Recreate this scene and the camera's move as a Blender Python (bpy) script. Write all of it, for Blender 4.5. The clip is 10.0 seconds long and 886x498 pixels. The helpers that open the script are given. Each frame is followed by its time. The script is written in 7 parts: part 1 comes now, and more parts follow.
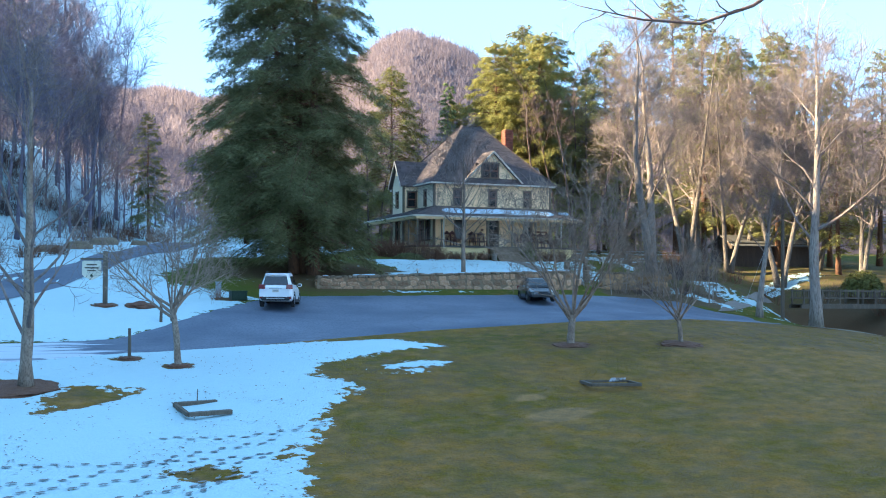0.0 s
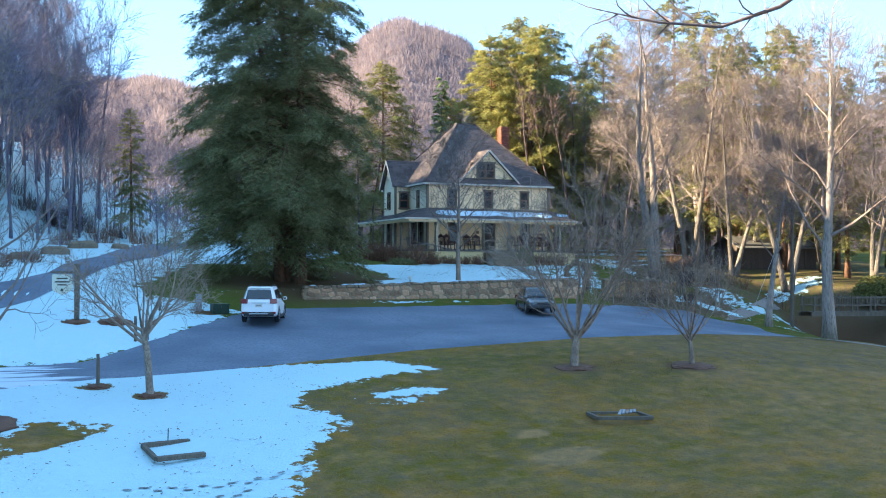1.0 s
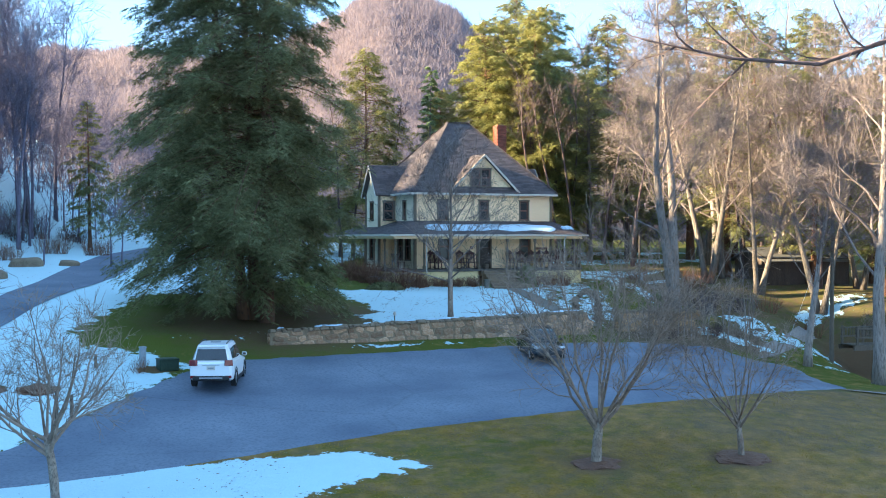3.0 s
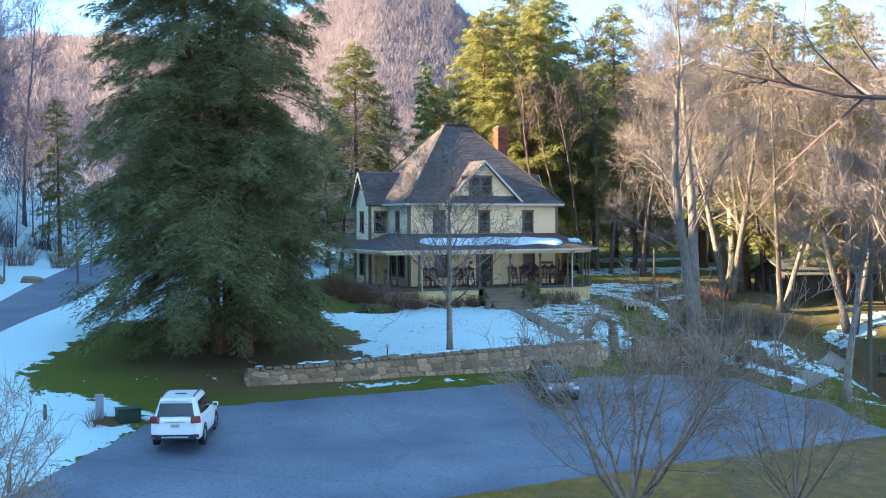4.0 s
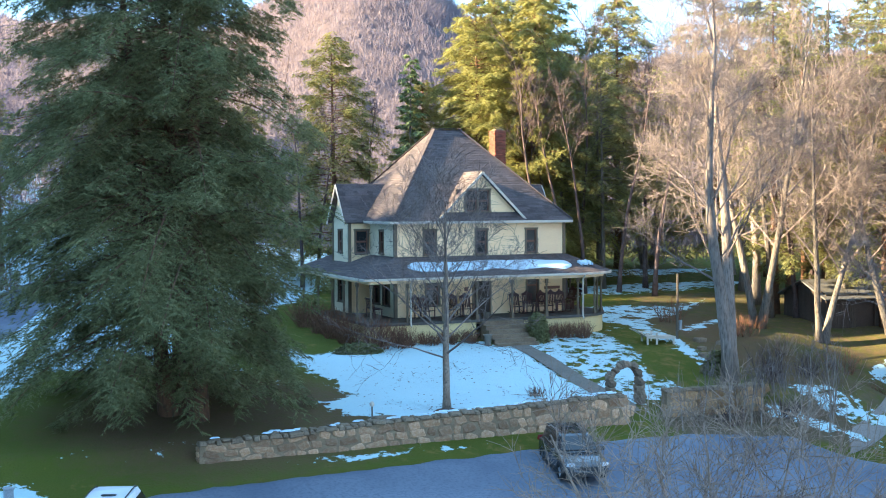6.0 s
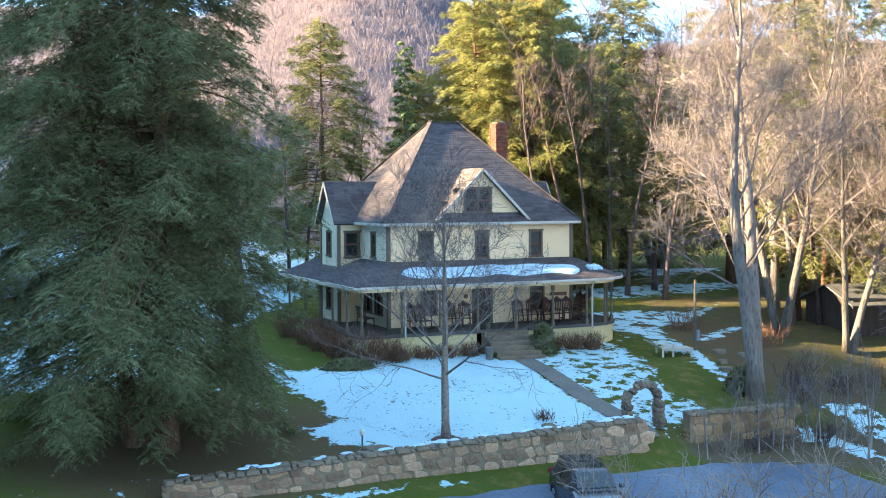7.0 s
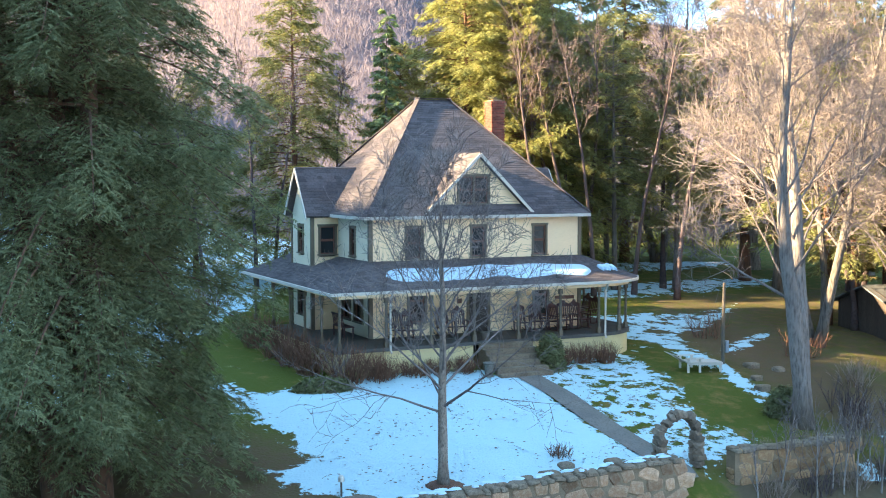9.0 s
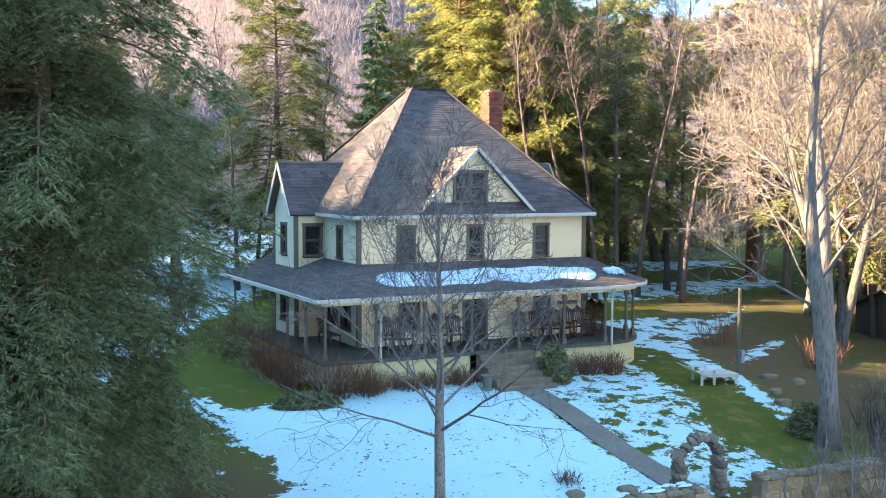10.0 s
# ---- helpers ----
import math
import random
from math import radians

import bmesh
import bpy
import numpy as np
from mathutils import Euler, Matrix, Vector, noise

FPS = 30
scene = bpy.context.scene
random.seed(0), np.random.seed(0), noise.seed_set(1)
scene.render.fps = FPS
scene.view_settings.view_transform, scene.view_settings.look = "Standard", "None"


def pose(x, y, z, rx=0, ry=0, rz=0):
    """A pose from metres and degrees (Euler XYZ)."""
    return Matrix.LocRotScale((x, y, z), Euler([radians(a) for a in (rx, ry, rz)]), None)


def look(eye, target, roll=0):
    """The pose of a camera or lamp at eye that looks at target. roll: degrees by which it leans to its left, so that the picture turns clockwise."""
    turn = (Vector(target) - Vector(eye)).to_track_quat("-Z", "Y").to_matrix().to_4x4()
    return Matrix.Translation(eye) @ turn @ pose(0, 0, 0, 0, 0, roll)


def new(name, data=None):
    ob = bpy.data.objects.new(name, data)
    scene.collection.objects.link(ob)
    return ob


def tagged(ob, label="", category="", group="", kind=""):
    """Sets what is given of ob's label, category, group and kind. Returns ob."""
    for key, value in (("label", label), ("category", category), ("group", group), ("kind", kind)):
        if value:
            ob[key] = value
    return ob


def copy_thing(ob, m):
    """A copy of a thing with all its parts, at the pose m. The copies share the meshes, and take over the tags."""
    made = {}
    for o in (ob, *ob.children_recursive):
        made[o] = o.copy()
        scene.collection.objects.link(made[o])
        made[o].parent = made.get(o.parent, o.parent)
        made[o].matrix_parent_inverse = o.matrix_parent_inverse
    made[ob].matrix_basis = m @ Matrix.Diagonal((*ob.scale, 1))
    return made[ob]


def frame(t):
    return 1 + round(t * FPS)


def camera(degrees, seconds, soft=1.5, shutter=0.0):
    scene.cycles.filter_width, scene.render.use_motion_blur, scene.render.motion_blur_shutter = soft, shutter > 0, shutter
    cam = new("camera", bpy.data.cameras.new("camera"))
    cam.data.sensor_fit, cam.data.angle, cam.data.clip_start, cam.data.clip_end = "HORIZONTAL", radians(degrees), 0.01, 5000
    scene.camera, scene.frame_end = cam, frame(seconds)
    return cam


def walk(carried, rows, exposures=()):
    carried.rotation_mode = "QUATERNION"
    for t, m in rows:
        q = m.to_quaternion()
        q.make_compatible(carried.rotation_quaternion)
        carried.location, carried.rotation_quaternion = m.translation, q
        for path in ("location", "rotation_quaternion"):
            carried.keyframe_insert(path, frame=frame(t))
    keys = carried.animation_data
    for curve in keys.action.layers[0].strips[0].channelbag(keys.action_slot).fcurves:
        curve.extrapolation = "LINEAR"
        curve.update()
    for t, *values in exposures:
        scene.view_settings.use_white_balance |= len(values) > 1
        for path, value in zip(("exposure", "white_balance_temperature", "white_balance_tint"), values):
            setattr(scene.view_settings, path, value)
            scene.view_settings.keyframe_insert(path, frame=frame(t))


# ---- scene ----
cam = camera(41.6, 10.0, 1.05)
# seconds, eye x y z, yaw, pitch, lean
PATH = [
    (0, -2.069, -7.335, 5.481, -21.727, 1.776, 0.344),
    (0.5, -1.380, -5.564, 6.098, -21.871, 1.489, 0.292),
    (1, -0.768, -3.960, 6.792, -22.062, 1.146, 0.234),
    (1.5, -0.123, -2.348, 7.584, -22.153, 0.802, 0.172),
    (2, 0.654, -0.338, 8.481, -22.307, 0.344, 0.108),
    (2.5, 1.682, 2.141, 9.421, -22.435, -0.115, 0.043),
    (4, 5.078, 11.091, 12.258, -22.962, -1.375, -0.139),
    (4.5, 5.846, 13.801, 12.931, -23.398, -1.662, -0.189),
    (5, 6.663, 16.014, 13.430, -23.590, -1.862, -0.230),
    (5.5, 7.311, 17.888, 13.769, -23.846, -1.949, -0.262),
    (7, 9.966, 24.518, 14.656, -24.332, -2.694, -0.279),
    (7.5, 10.667, 26.485, 14.757, -24.615, -2.952, -0.253),
    (8, 11.283, 28.352, 14.840, -25.000, -3.210, -0.208),
    (8.5, 11.897, 30.096, 14.885, -25.333, -3.412, -0.142),
    (9, 12.487, 31.810, 14.929, -25.653, -3.584, -0.054),
    (10, 13.783, 35.165, 15.057, -26.295, -3.956, 0.197),
]
walk(cam, [(t, pose(x, y, z, 0, 0, yaw) @ pose(0, 0, 0, 90 + pitch, 0, 0) @ pose(0, 0, 0, 0, 0, lean)) for t, x, y, z, yaw, pitch, lean in PATH], [(0, 4.02, 6750, 2), (4.5, 4.24, 6900, 2), (10, 4.60, 7250, 2)])

# ---- world, sun and exposure ----
SUN_TO = Vector((-0.970, 0.243, math.tan(radians(20)))).normalized()
world = bpy.data.worlds.new("sky")
scene.world = world
world.use_nodes = True
wn = world.node_tree.nodes
sky = wn.new("ShaderNodeTexSky")
sky.sky_type = 'NISHITA'
sky.sun_disc = False
sky.sun_elevation = radians(20)
sky.sun_rotation = math.atan2(SUN_TO.x, SUN_TO.y)
sky.air_density, sky.dust_density, sky.ozone_density, sky.altitude = 0.45, 0.0, 1.0, 1500
wn["Background"].inputs["Strength"].default_value = 0.15
clear_blue = wn.new("ShaderNodeMix")
clear_blue.data_type = 'RGBA'
clear_blue.inputs[0].default_value = 0.88
clear_blue.inputs[7].default_value = (0.225, 0.455, 0.85, 1)
world.node_tree.links.new(sky.outputs["Color"], clear_blue.inputs[6])
world.node_tree.links.new(clear_blue.outputs[2], wn["Background"].inputs["Color"])
sun_data = bpy.data.lights.new("sun", 'SUN')
sun_data.energy, sun_data.angle, sun_data.color = 2.1, radians(0.6), (1.0, 0.81, 0.58)
sun = new("sun", sun_data)
sun.matrix_world = look((0, 0, 60), Vector((0, 0, 60)) - SUN_TO)
tagged(sun, "low warm winter sun over the wooded hill", "sun", kind="structure")

# ---- small mesh tools ----
rnd = random.Random(7)
nrng = np.random.default_rng(11)


class Shape:
    """Collects vertices and faces of one mesh."""

    def __init__(self):
        self.v, self.f = [], []

    def add(self, verts, faces):
        n = len(self.v)
        self.v.extend(tuple(p) for p in verts)
        self.f.extend(tuple(i + n for i in q) for q in faces)
        return self

    def box(self, c, s, m=None, taper=0.0):
        x, y, z = s[0] / 2, s[1] / 2, s[2] / 2
        k = 1 - taper
        ps = [(-x, -y, -z), (x, -y, -z), (x, y, -z), (-x, y, -z), (-x * k, -y * k, z), (x * k, -y * k, z), (x * k, y * k, z), (-x * k, y * k, z)]
        ps = [Vector(p) for p in ps]
        if m is not None:
            ps = [m @ p for p in ps]
        return self.add([(p.x + c[0], p.y + c[1], p.z + c[2]) for p in ps],
                        [(3, 2, 1, 0), (4, 5, 6, 7), (0, 1, 5, 4), (1, 2, 6, 5), (2, 3, 7, 6), (3, 0, 4, 7)])

    def bar(self, a, b, w, h=None):
        """A square bar from a to b."""
        a, b = Vector(a), Vector(b)
        h = h or w
        d = (b - a).normalized()
        side = d.cross(Vector((0, 0, 1)))
        side = side.normalized() if side.length > 1e-4 else Vector((1, 0, 0))
        up = side.cross(d).normalized()
        ps = []
        for q in (a, b):
            for i, j in ((-1, -1), (1, -1), (1, 1), (-1, 1)):
                ps.append(q + side * (i * w / 2) + up * (j * h / 2))
        return self.add(ps, [(0, 1, 2, 3), (7, 6, 5, 4), (0, 4, 5, 1), (1, 5, 6, 2), (2, 6, 7, 3), (3, 7, 4, 0)])

    def tube(self, pts, radii, sides=6, cap=True):
        n0 = len(self.v)
        pts = [Vector(p) for p in pts]
        ref = Vector((0.31, 0.52, 0.79))
        for i, p in enumerate(pts):
            d = (pts[min(i + 1, len(pts) - 1)] - pts[max(i - 1, 0)])
            d = d.normalized() if d.length > 1e-7 else Vector((0, 0, 1))
            s = d.cross(ref)
            if s.length < 0.05:
                s = d.cross(Vector((1, 0, 0)))
            s.normalize()
            u = d.cross(s)
            for k in range(sides):
                a = 2 * math.pi * k / sides
                q = p + (s * math.cos(a) + u * math.sin(a)) * radii[i]
                self.v.append((q.x, q.y, q.z))
        for i in range(len(pts) - 1):
            for k in range(sides):
                a, b = n0 + i * sides + k, n0 + i * sides + (k + 1) % sides
                self.f.append((a, b, b + sides, a + sides))
        if cap:
            self.f.append(tuple(n0 + k for k in reversed(range(sides))))
            self.f.append(tuple(n0 + (len(pts) - 1) * sides + k for k in range(sides)))
        return self

    def lathe(self, c, prof, sides=12):
        return self.tube([(c[0], c[1], c[2] + z) for r, z in prof], [r for r, z in prof], sides)

    def mesh(self, name, mat=None, smooth=False):
        me = bpy.data.meshes.new(name)
        me.from_pydata(self.v, [], self.f)
        me.update()
        if mat:
            me.materials.append(mat)
        if smooth:
            me.polygons.foreach_set("use_smooth", [True] * len(me.polygons))
        return me


def bevelled(me, w, seg=1):
    bm = bmesh.new()
    bm.from_mesh(me)
    bmesh.ops.remove_doubles(bm, verts=bm.verts, dist=1e-4)
    es = [e for e in bm.edges if len(e.link_faces) == 2 and e.calc_face_angle(0) > 0.5]
    bmesh.ops.bevel(bm, geom=es, offset=w, segments=seg, affect='EDGES', profile=0.6)
    bm.to_mesh(me)
    bm.free()
    return me


def part(name, shape, material, parent, label="", smooth=False, bevel=0.0):
    """Links a shape (or a mesh) as one mesh object under a thing or part."""
    me = shape.mesh(name, material, smooth) if isinstance(shape, Shape) else shape
    if bevel:
        bevelled(me, bevel)
    if material and not me.materials:
        me.materials.append(material)
    ob = new(name, me)
    ob.parent = parent
    if label:
        tagged(ob, label)
    return ob


def thing(name, label, category, at=(0, 0, 0), rz=0.0, group="", kind=""):
    ob = new(name)
    ob.empty_display_size = 0.2
    ob.matrix_basis = pose(at[0], at[1], at[2], 0, 0, rz)
    return tagged(ob, label, category, group, kind)


def solid(name, shape, material, label, category, kind="", group="", smooth=False, bevel=0.0):
    me = shape.mesh(name, material, smooth) if isinstance(shape, Shape) else shape
    if bevel:
        bevelled(me, bevel)
    return tagged(new(name, me), label, category, group, kind)


# ---- materials ----
def material(name, a, b, c=None, scale=6.0, fine=60.0, rough=0.8, bump=0.3, dist=0.01, metal=0.0, mix=1.0, spec=0.3, per=0.0, coords="Object", stretch=(1, 1, 1), spread=0.18):
    """Two colours in a broad noise and a third in a fine one, with relief. per: how far each piece differs in brightness."""
    m = bpy.data.materials.new(name)
    m.use_nodes = True
    nt = m.node_tree
    n, l = nt.nodes, nt.links
    p = n["Principled BSDF"]
    p.inputs["Roughness"].default_value, p.inputs["Metallic"].default_value = rough, metal
    p.inputs["Specular IOR Level"].default_value = spec
    tc = n.new("ShaderNodeTexCoord")
    mp = n.new("ShaderNodeMapping")
    mp.inputs["Scale"].default_value = stretch
    l.new(tc.outputs[coords], mp.inputs[0])
    n1, n2 = n.new("ShaderNodeTexNoise"), n.new("ShaderNodeTexNoise")
    n1.inputs["Scale"].default_value, n2.inputs["Scale"].default_value = scale, fine
    n1.inputs["Detail"].default_value, n2.inputs["Detail"].default_value = 5, 4
    l.new(mp.outputs[0], n1.inputs[0])
    l.new(mp.outputs[0], n2.inputs[0])
    r1 = n.new("ShaderNodeMapRange")
    r1.inputs[1].default_value, r1.inputs[2].default_value = 0.5 - spread, 0.5 + spread
    l.new(n1.outputs[0], r1.inputs[0])
    mx = n.new("ShaderNodeMix")
    mx.data_type = 'RGBA'
    mx.inputs[6].default_value, mx.inputs[7].default_value = (*a, 1), (*b, 1)
    l.new(r1.outputs[0], mx.inputs[0])
    out = mx.outputs[2]
    r2 = n.new("ShaderNodeMapRange")
    r2.inputs[1].default_value, r2.inputs[2].default_value, r2.inputs[4].default_value = 0.45, 0.75, mix
    l.new(n2.outputs[0], r2.inputs[0])
    my = n.new("ShaderNodeMix")
    my.data_type = 'RGBA'
    c = c or tuple(v * 0.6 for v in a)
    my.inputs[7].default_value = (*c, 1)
    l.new(r2.outputs[0], my.inputs[0])
    l.new(out, my.inputs[6])
    out = my.outputs[2]
    if per:
        oi = n.new("ShaderNodeObjectInfo")
        ge = n.new("ShaderNodeNewGeometry")
        ad = n.new("ShaderNodeMath")
        ad.operation = 'ADD'
        l.new(oi.outputs["Random"], ad.inputs[0])
        l.new(ge.outputs["Random Per Island"], ad.inputs[1])
        fr = n.new("ShaderNodeMath")
        fr.operation = 'FRACT'
        l.new(ad.outputs[0], fr.inputs[0])
        hs = n.new("ShaderNodeHueSaturation")
        mr = n.new("ShaderNodeMapRange")
        mr.inputs[3].default_value, mr.inputs[4].default_value = 1 - per, 1 + per
        l.new(fr.outputs[0], mr.inputs[0])
        l.new(mr.outputs[0], hs.inputs["Value"])
        l.new(out, hs.inputs["Color"])
        out = hs.outputs[0]
    l.new(out, p.inputs["Base Color"])
    if bump:
        ad2 = n.new("ShaderNodeMath")
        ad2.operation = 'ADD'
        l.new(n1.outputs[0], ad2.inputs[0])
        l.new(n2.outputs[0], ad2.inputs[1])
        bp = n.new("ShaderNodeBump")
        bp.inputs["Strength"].default_value, bp.inputs["Distance"].default_value = bump, dist
        l.new(ad2.outputs[0], bp.inputs["Height"])
        l.new(bp.outputs[0], p.inputs["Normal"])
    return m


def leafy(name, a, b, per=0.45, through_light=0.25, scale=0.5, fine=3.0, c=None):
    """Foliage: each spray its own green, some light passing through."""
    m = material(name, a, b, c, scale=scale, fine=fine, rough=0.75, bump=0.0, per=per, coords="Object", mix=0.4, spec=0.15)
    n, l = m.node_tree.nodes, m.node_tree.links
    p = n["Principled BSDF"]
    tr = n.new("ShaderNodeBsdfTranslucent")
    src = p.inputs["Base Color"].links[0].from_socket
    l.new(src, tr.inputs[0])
    ms = n.new("ShaderNodeMixShader")
    ms.inputs[0].default_value = through_light
    l.new(p.outputs[0], ms.inputs[1])
    l.new(tr.outputs[0], ms.inputs[2])
    l.new(ms.outputs[0], n["Material Output"].inputs[0])
    return m


def ground_material():
    """Grass, bare earth, leaf litter and snow, by the sheet's cover layers and noise."""
    m = material("lawn_and_snow", (0.150, 0.096, 0.008), (0.275, 0.128, 0.022), (0.085, 0.050, 0.008), scale=0.30, fine=11.0, rough=0.95, bump=0.9, dist=0.05, mix=0.8, spec=0.1, spread=0.09)
    n, l = m.node_tree.nodes, m.node_tree.links
    p = n["Principled BSDF"]
    col = p.inputs["Base Color"].links[0].from_socket
    tc = n.new("ShaderNodeTexCoord")

    def noise_node(scale, detail=8, rough=0.68):
        q = n.new("ShaderNodeTexNoise")
        q.inputs["Scale"].default_value, q.inputs["Detail"].default_value, q.inputs["Roughness"].default_value = scale, detail, rough
        l.new(tc.outputs["Object"], q.inputs[0])
        return q.outputs[0]

    def layer(attr, colour, colour2, width, amount, nscale, base):
        at = n.new("ShaderNodeAttribute")
        at.attribute_name = attr
        s = n.new("ShaderNodeMath")
        s.operation = 'MULTIPLY_ADD'
        nz = noise_node(nscale)
        c0 = n.new("ShaderNodeMath")
        c0.operation = 'SUBTRACT'
        c0.inputs[1].default_value = 0.5
        l.new(nz, c0.inputs[0])
        l.new(c0.outputs[0], s.inputs[0])
        s.inputs[1].default_value = amount
        l.new(at.outputs["Fac"], s.inputs[2])
        r = n.new("ShaderNodeMapRange")
        r.inputs[1].default_value, r.inputs[2].default_value = -width, width
        l.new(s.outputs[0], r.inputs[0])
        cm = n.new("ShaderNodeMix")
        cm.data_type = 'RGBA'
        cm.inputs[6].default_value, cm.inputs[7].default_value = (*colour, 1), (*colour2, 1)
        l.new(noise_node(nscale * 2.2), cm.inputs[0])
        mx = n.new("ShaderNodeMix")
        mx.data_type = 'RGBA'
        l.new(r.outputs[0], mx.inputs[0])
        l.new(base, mx.inputs[6])
        l.new(cm.outputs[2], mx.inputs[7])
        return mx.outputs[2], r.outputs[0]

    col, _ = layer("turf", (0.064, 0.084, 0.014), (0.098, 0.096, 0.018), 0.5, 1.6, 0.5, col)
    col, _ = layer("straw", (0.36, 0.195, 0.08), (0.22, 0.12, 0.042), 0.35, 2.2, 1.3, col)
    col, _ = layer("litter", (0.15, 0.105, 0.062), (0.080, 0.060, 0.038), 0.25, 1.4, 1.6, col)
    col, _ = layer("earth", (0.105, 0.062, 0.034), (0.135, 0.082, 0.046), 0.7, 1.8, 2.5, col)
    # distant ground painted mauve for the soft light on the mountain
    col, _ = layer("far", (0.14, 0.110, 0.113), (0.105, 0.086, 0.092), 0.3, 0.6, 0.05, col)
    col, snow = layer("snow", (0.47, 0.64, 0.66), (0.40, 0.56, 0.59), 0.06, 3.2, 1.5, col)
    l.new(col, p.inputs["Base Color"])
    mr = n.new("ShaderNodeMapRange")
    mr.inputs[3].default_value, mr.inputs[4].default_value = 0.95, 0.55
    l.new(snow, mr.inputs[0])
    l.new(mr.outputs[0], p.inputs["Roughness"])
    return m


def asphalt_material():
    m = material("asphalt", (0.092, 0.112, 0.152), (0.165, 0.190, 0.232), (0.068, 0.084, 0.115), scale=0.28, fine=9.0, rough=0.85, bump=0.35, dist=0.01, mix=0.7, spec=0.25, coords="Object", spread=0.2)
    n, l = m.node_tree.nodes, m.node_tree.links
    p = n["Principled BSDF"]
    col = p.inputs["Base Color"].links[0].from_socket
    tc = n.new("ShaderNodeTexCoord")
    wv = n.new("ShaderNodeTexVoronoi")
    wv.feature = 'DISTANCE_TO_EDGE'
    wv.inputs["Scale"].default_value = 0.16
    nz = n.new("ShaderNodeTexNoise")
    nz.inputs["Scale"].default_value = 0.8
    l.new(tc.outputs["Object"], nz.inputs[0])
    av = n.new("ShaderNodeMixRGB")
    av.inputs[0].default_value = 0.35
    l.new(tc.outputs["Object"], av.inputs[1])
    l.new(nz.outputs["Color"], av.inputs[2])
    l.new(av.outputs[0], wv.inputs["Vector"])
    cr = n.new("ShaderNodeMapRange")
    cr.inputs[1].default_value, cr.inputs[2].default_value, cr.inputs[3].default_value, cr.inputs[4].default_value = 0.0, 0.010, 0.16, 0.0
    l.new(wv.outputs["Distance"], cr.inputs[0])
    mx = n.new("ShaderNodeMix")
    mx.data_type = 'RGBA'
    mx.inputs[7].default_value = (0.02, 0.02, 0.021, 1)
    l.new(cr.outputs[0], mx.inputs[0])
    l.new(col, mx.inputs[6])
    # packed snow left in streaks
    at = n.new("ShaderNodeAttribute")
    at.attribute_name = "snow"
    mp = n.new("ShaderNodeMapping")
    mp.inputs["Scale"].default_value = (0.25, 2.2, 1)
    l.new(tc.outputs["Object"], mp.inputs[0])
    st = n.new("ShaderNodeTexNoise")
    st.inputs["Scale"].default_value, st.inputs["Detail"].default_value = 1.0, 5
    l.new(mp.outputs[0], st.inputs[0])
    ma = n.new("ShaderNodeMath")
    ma.operation = 'ADD'
    l.new(at.outputs["Fac"], ma.inputs[0])
    l.new(st.outputs[0], ma.inputs[1])
    r = n.new("ShaderNodeMapRange")
    r.inputs[1].default_value, r.inputs[2].default_value = 0.94, 1.04
    l.new(ma.outputs[0], r.inputs[0])
    m2 = n.new("ShaderNodeMix")
    m2.data_type = 'RGBA'
    m2.inputs[7].default_value = (0.48, 0.55, 0.61, 1)
    l.new(r.outputs[0], m2.inputs[0])
    l.new(mx.outputs[2], m2.inputs[6])
    l.new(m2.outputs[2], p.inputs["Base Color"])
    return m


def glass_material(name, tint=(0.02, 0.022, 0.025), rough=0.16, spec=0.28):
    m = bpy.data.materials.new(name)
    m.use_nodes = True
    p = m.node_tree.nodes["Principled BSDF"]
    p.inputs["Base Color"].default_value = (*tint, 1)
    p.inputs["Roughness"].default_value = rough
    p.inputs["Specular IOR Level"].default_value = spec
    return m


M_GROUND = ground_material()
M_ASPHALT = asphalt_material()
M_GRAVEL = material("gravel_path", (0.20, 0.17, 0.15), (0.28, 0.24, 0.21), (0.12, 0.10, 0.09), scale=0.8, fine=25, bump=0.5, dist=0.02)
M_CONCRETE = material("concrete_walk", (0.205, 0.175, 0.145), (0.15, 0.13, 0.11), (0.10, 0.088, 0.072), scale=0.9, fine=14, bump=0.3)
M_STONE = material("fieldstone", (0.38, 0.200, 0.108), (0.50, 0.325, 0.21), (0.15, 0.08, 0.048), scale=3.5, fine=28, rough=0.92, bump=0.6, dist=0.02, per=0.45)
M_STONE_RUST = material("rusty_fieldstone", (0.33, 0.175, 0.085), (0.42, 0.26, 0.14), (0.12, 0.07, 0.042), scale=3.5, fine=28, rough=0.92, bump=0.7, dist=0.03, per=0.4)
M_STONE_DARK = material("dark_rough_stone", (0.18, 0.125, 0.088), (0.27, 0.195, 0.135), (0.085, 0.06, 0.045), scale=3.5, fine=28, rough=0.92, bump=0.6, dist=0.02, per=0.35)
M_MORTAR = material("brown_mortar", (0.22, 0.145, 0.088), (0.29, 0.20, 0.125), scale=4, fine=40, bump=0.5)
M_CAP = material("mossy_wall_cap", (0.175, 0.120, 0.078), (0.27, 0.195, 0.130), (0.08, 0.058, 0.042), scale=1.4, fine=22, bump=0.6, dist=0.02)
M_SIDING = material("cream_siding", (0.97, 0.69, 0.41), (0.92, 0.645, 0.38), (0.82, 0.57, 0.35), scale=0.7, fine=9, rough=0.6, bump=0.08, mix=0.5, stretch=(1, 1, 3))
# the cream siding again, duller and less yellow to paint in the sides' shade
M_SIDING_SHADE = material("shaded_siding", (0.78, 0.65, 0.46), (0.72, 0.60, 0.42), (0.62, 0.52, 0.37), scale=0.7, fine=9, rough=0.6, bump=0.08, mix=0.5, stretch=(1, 1, 3))
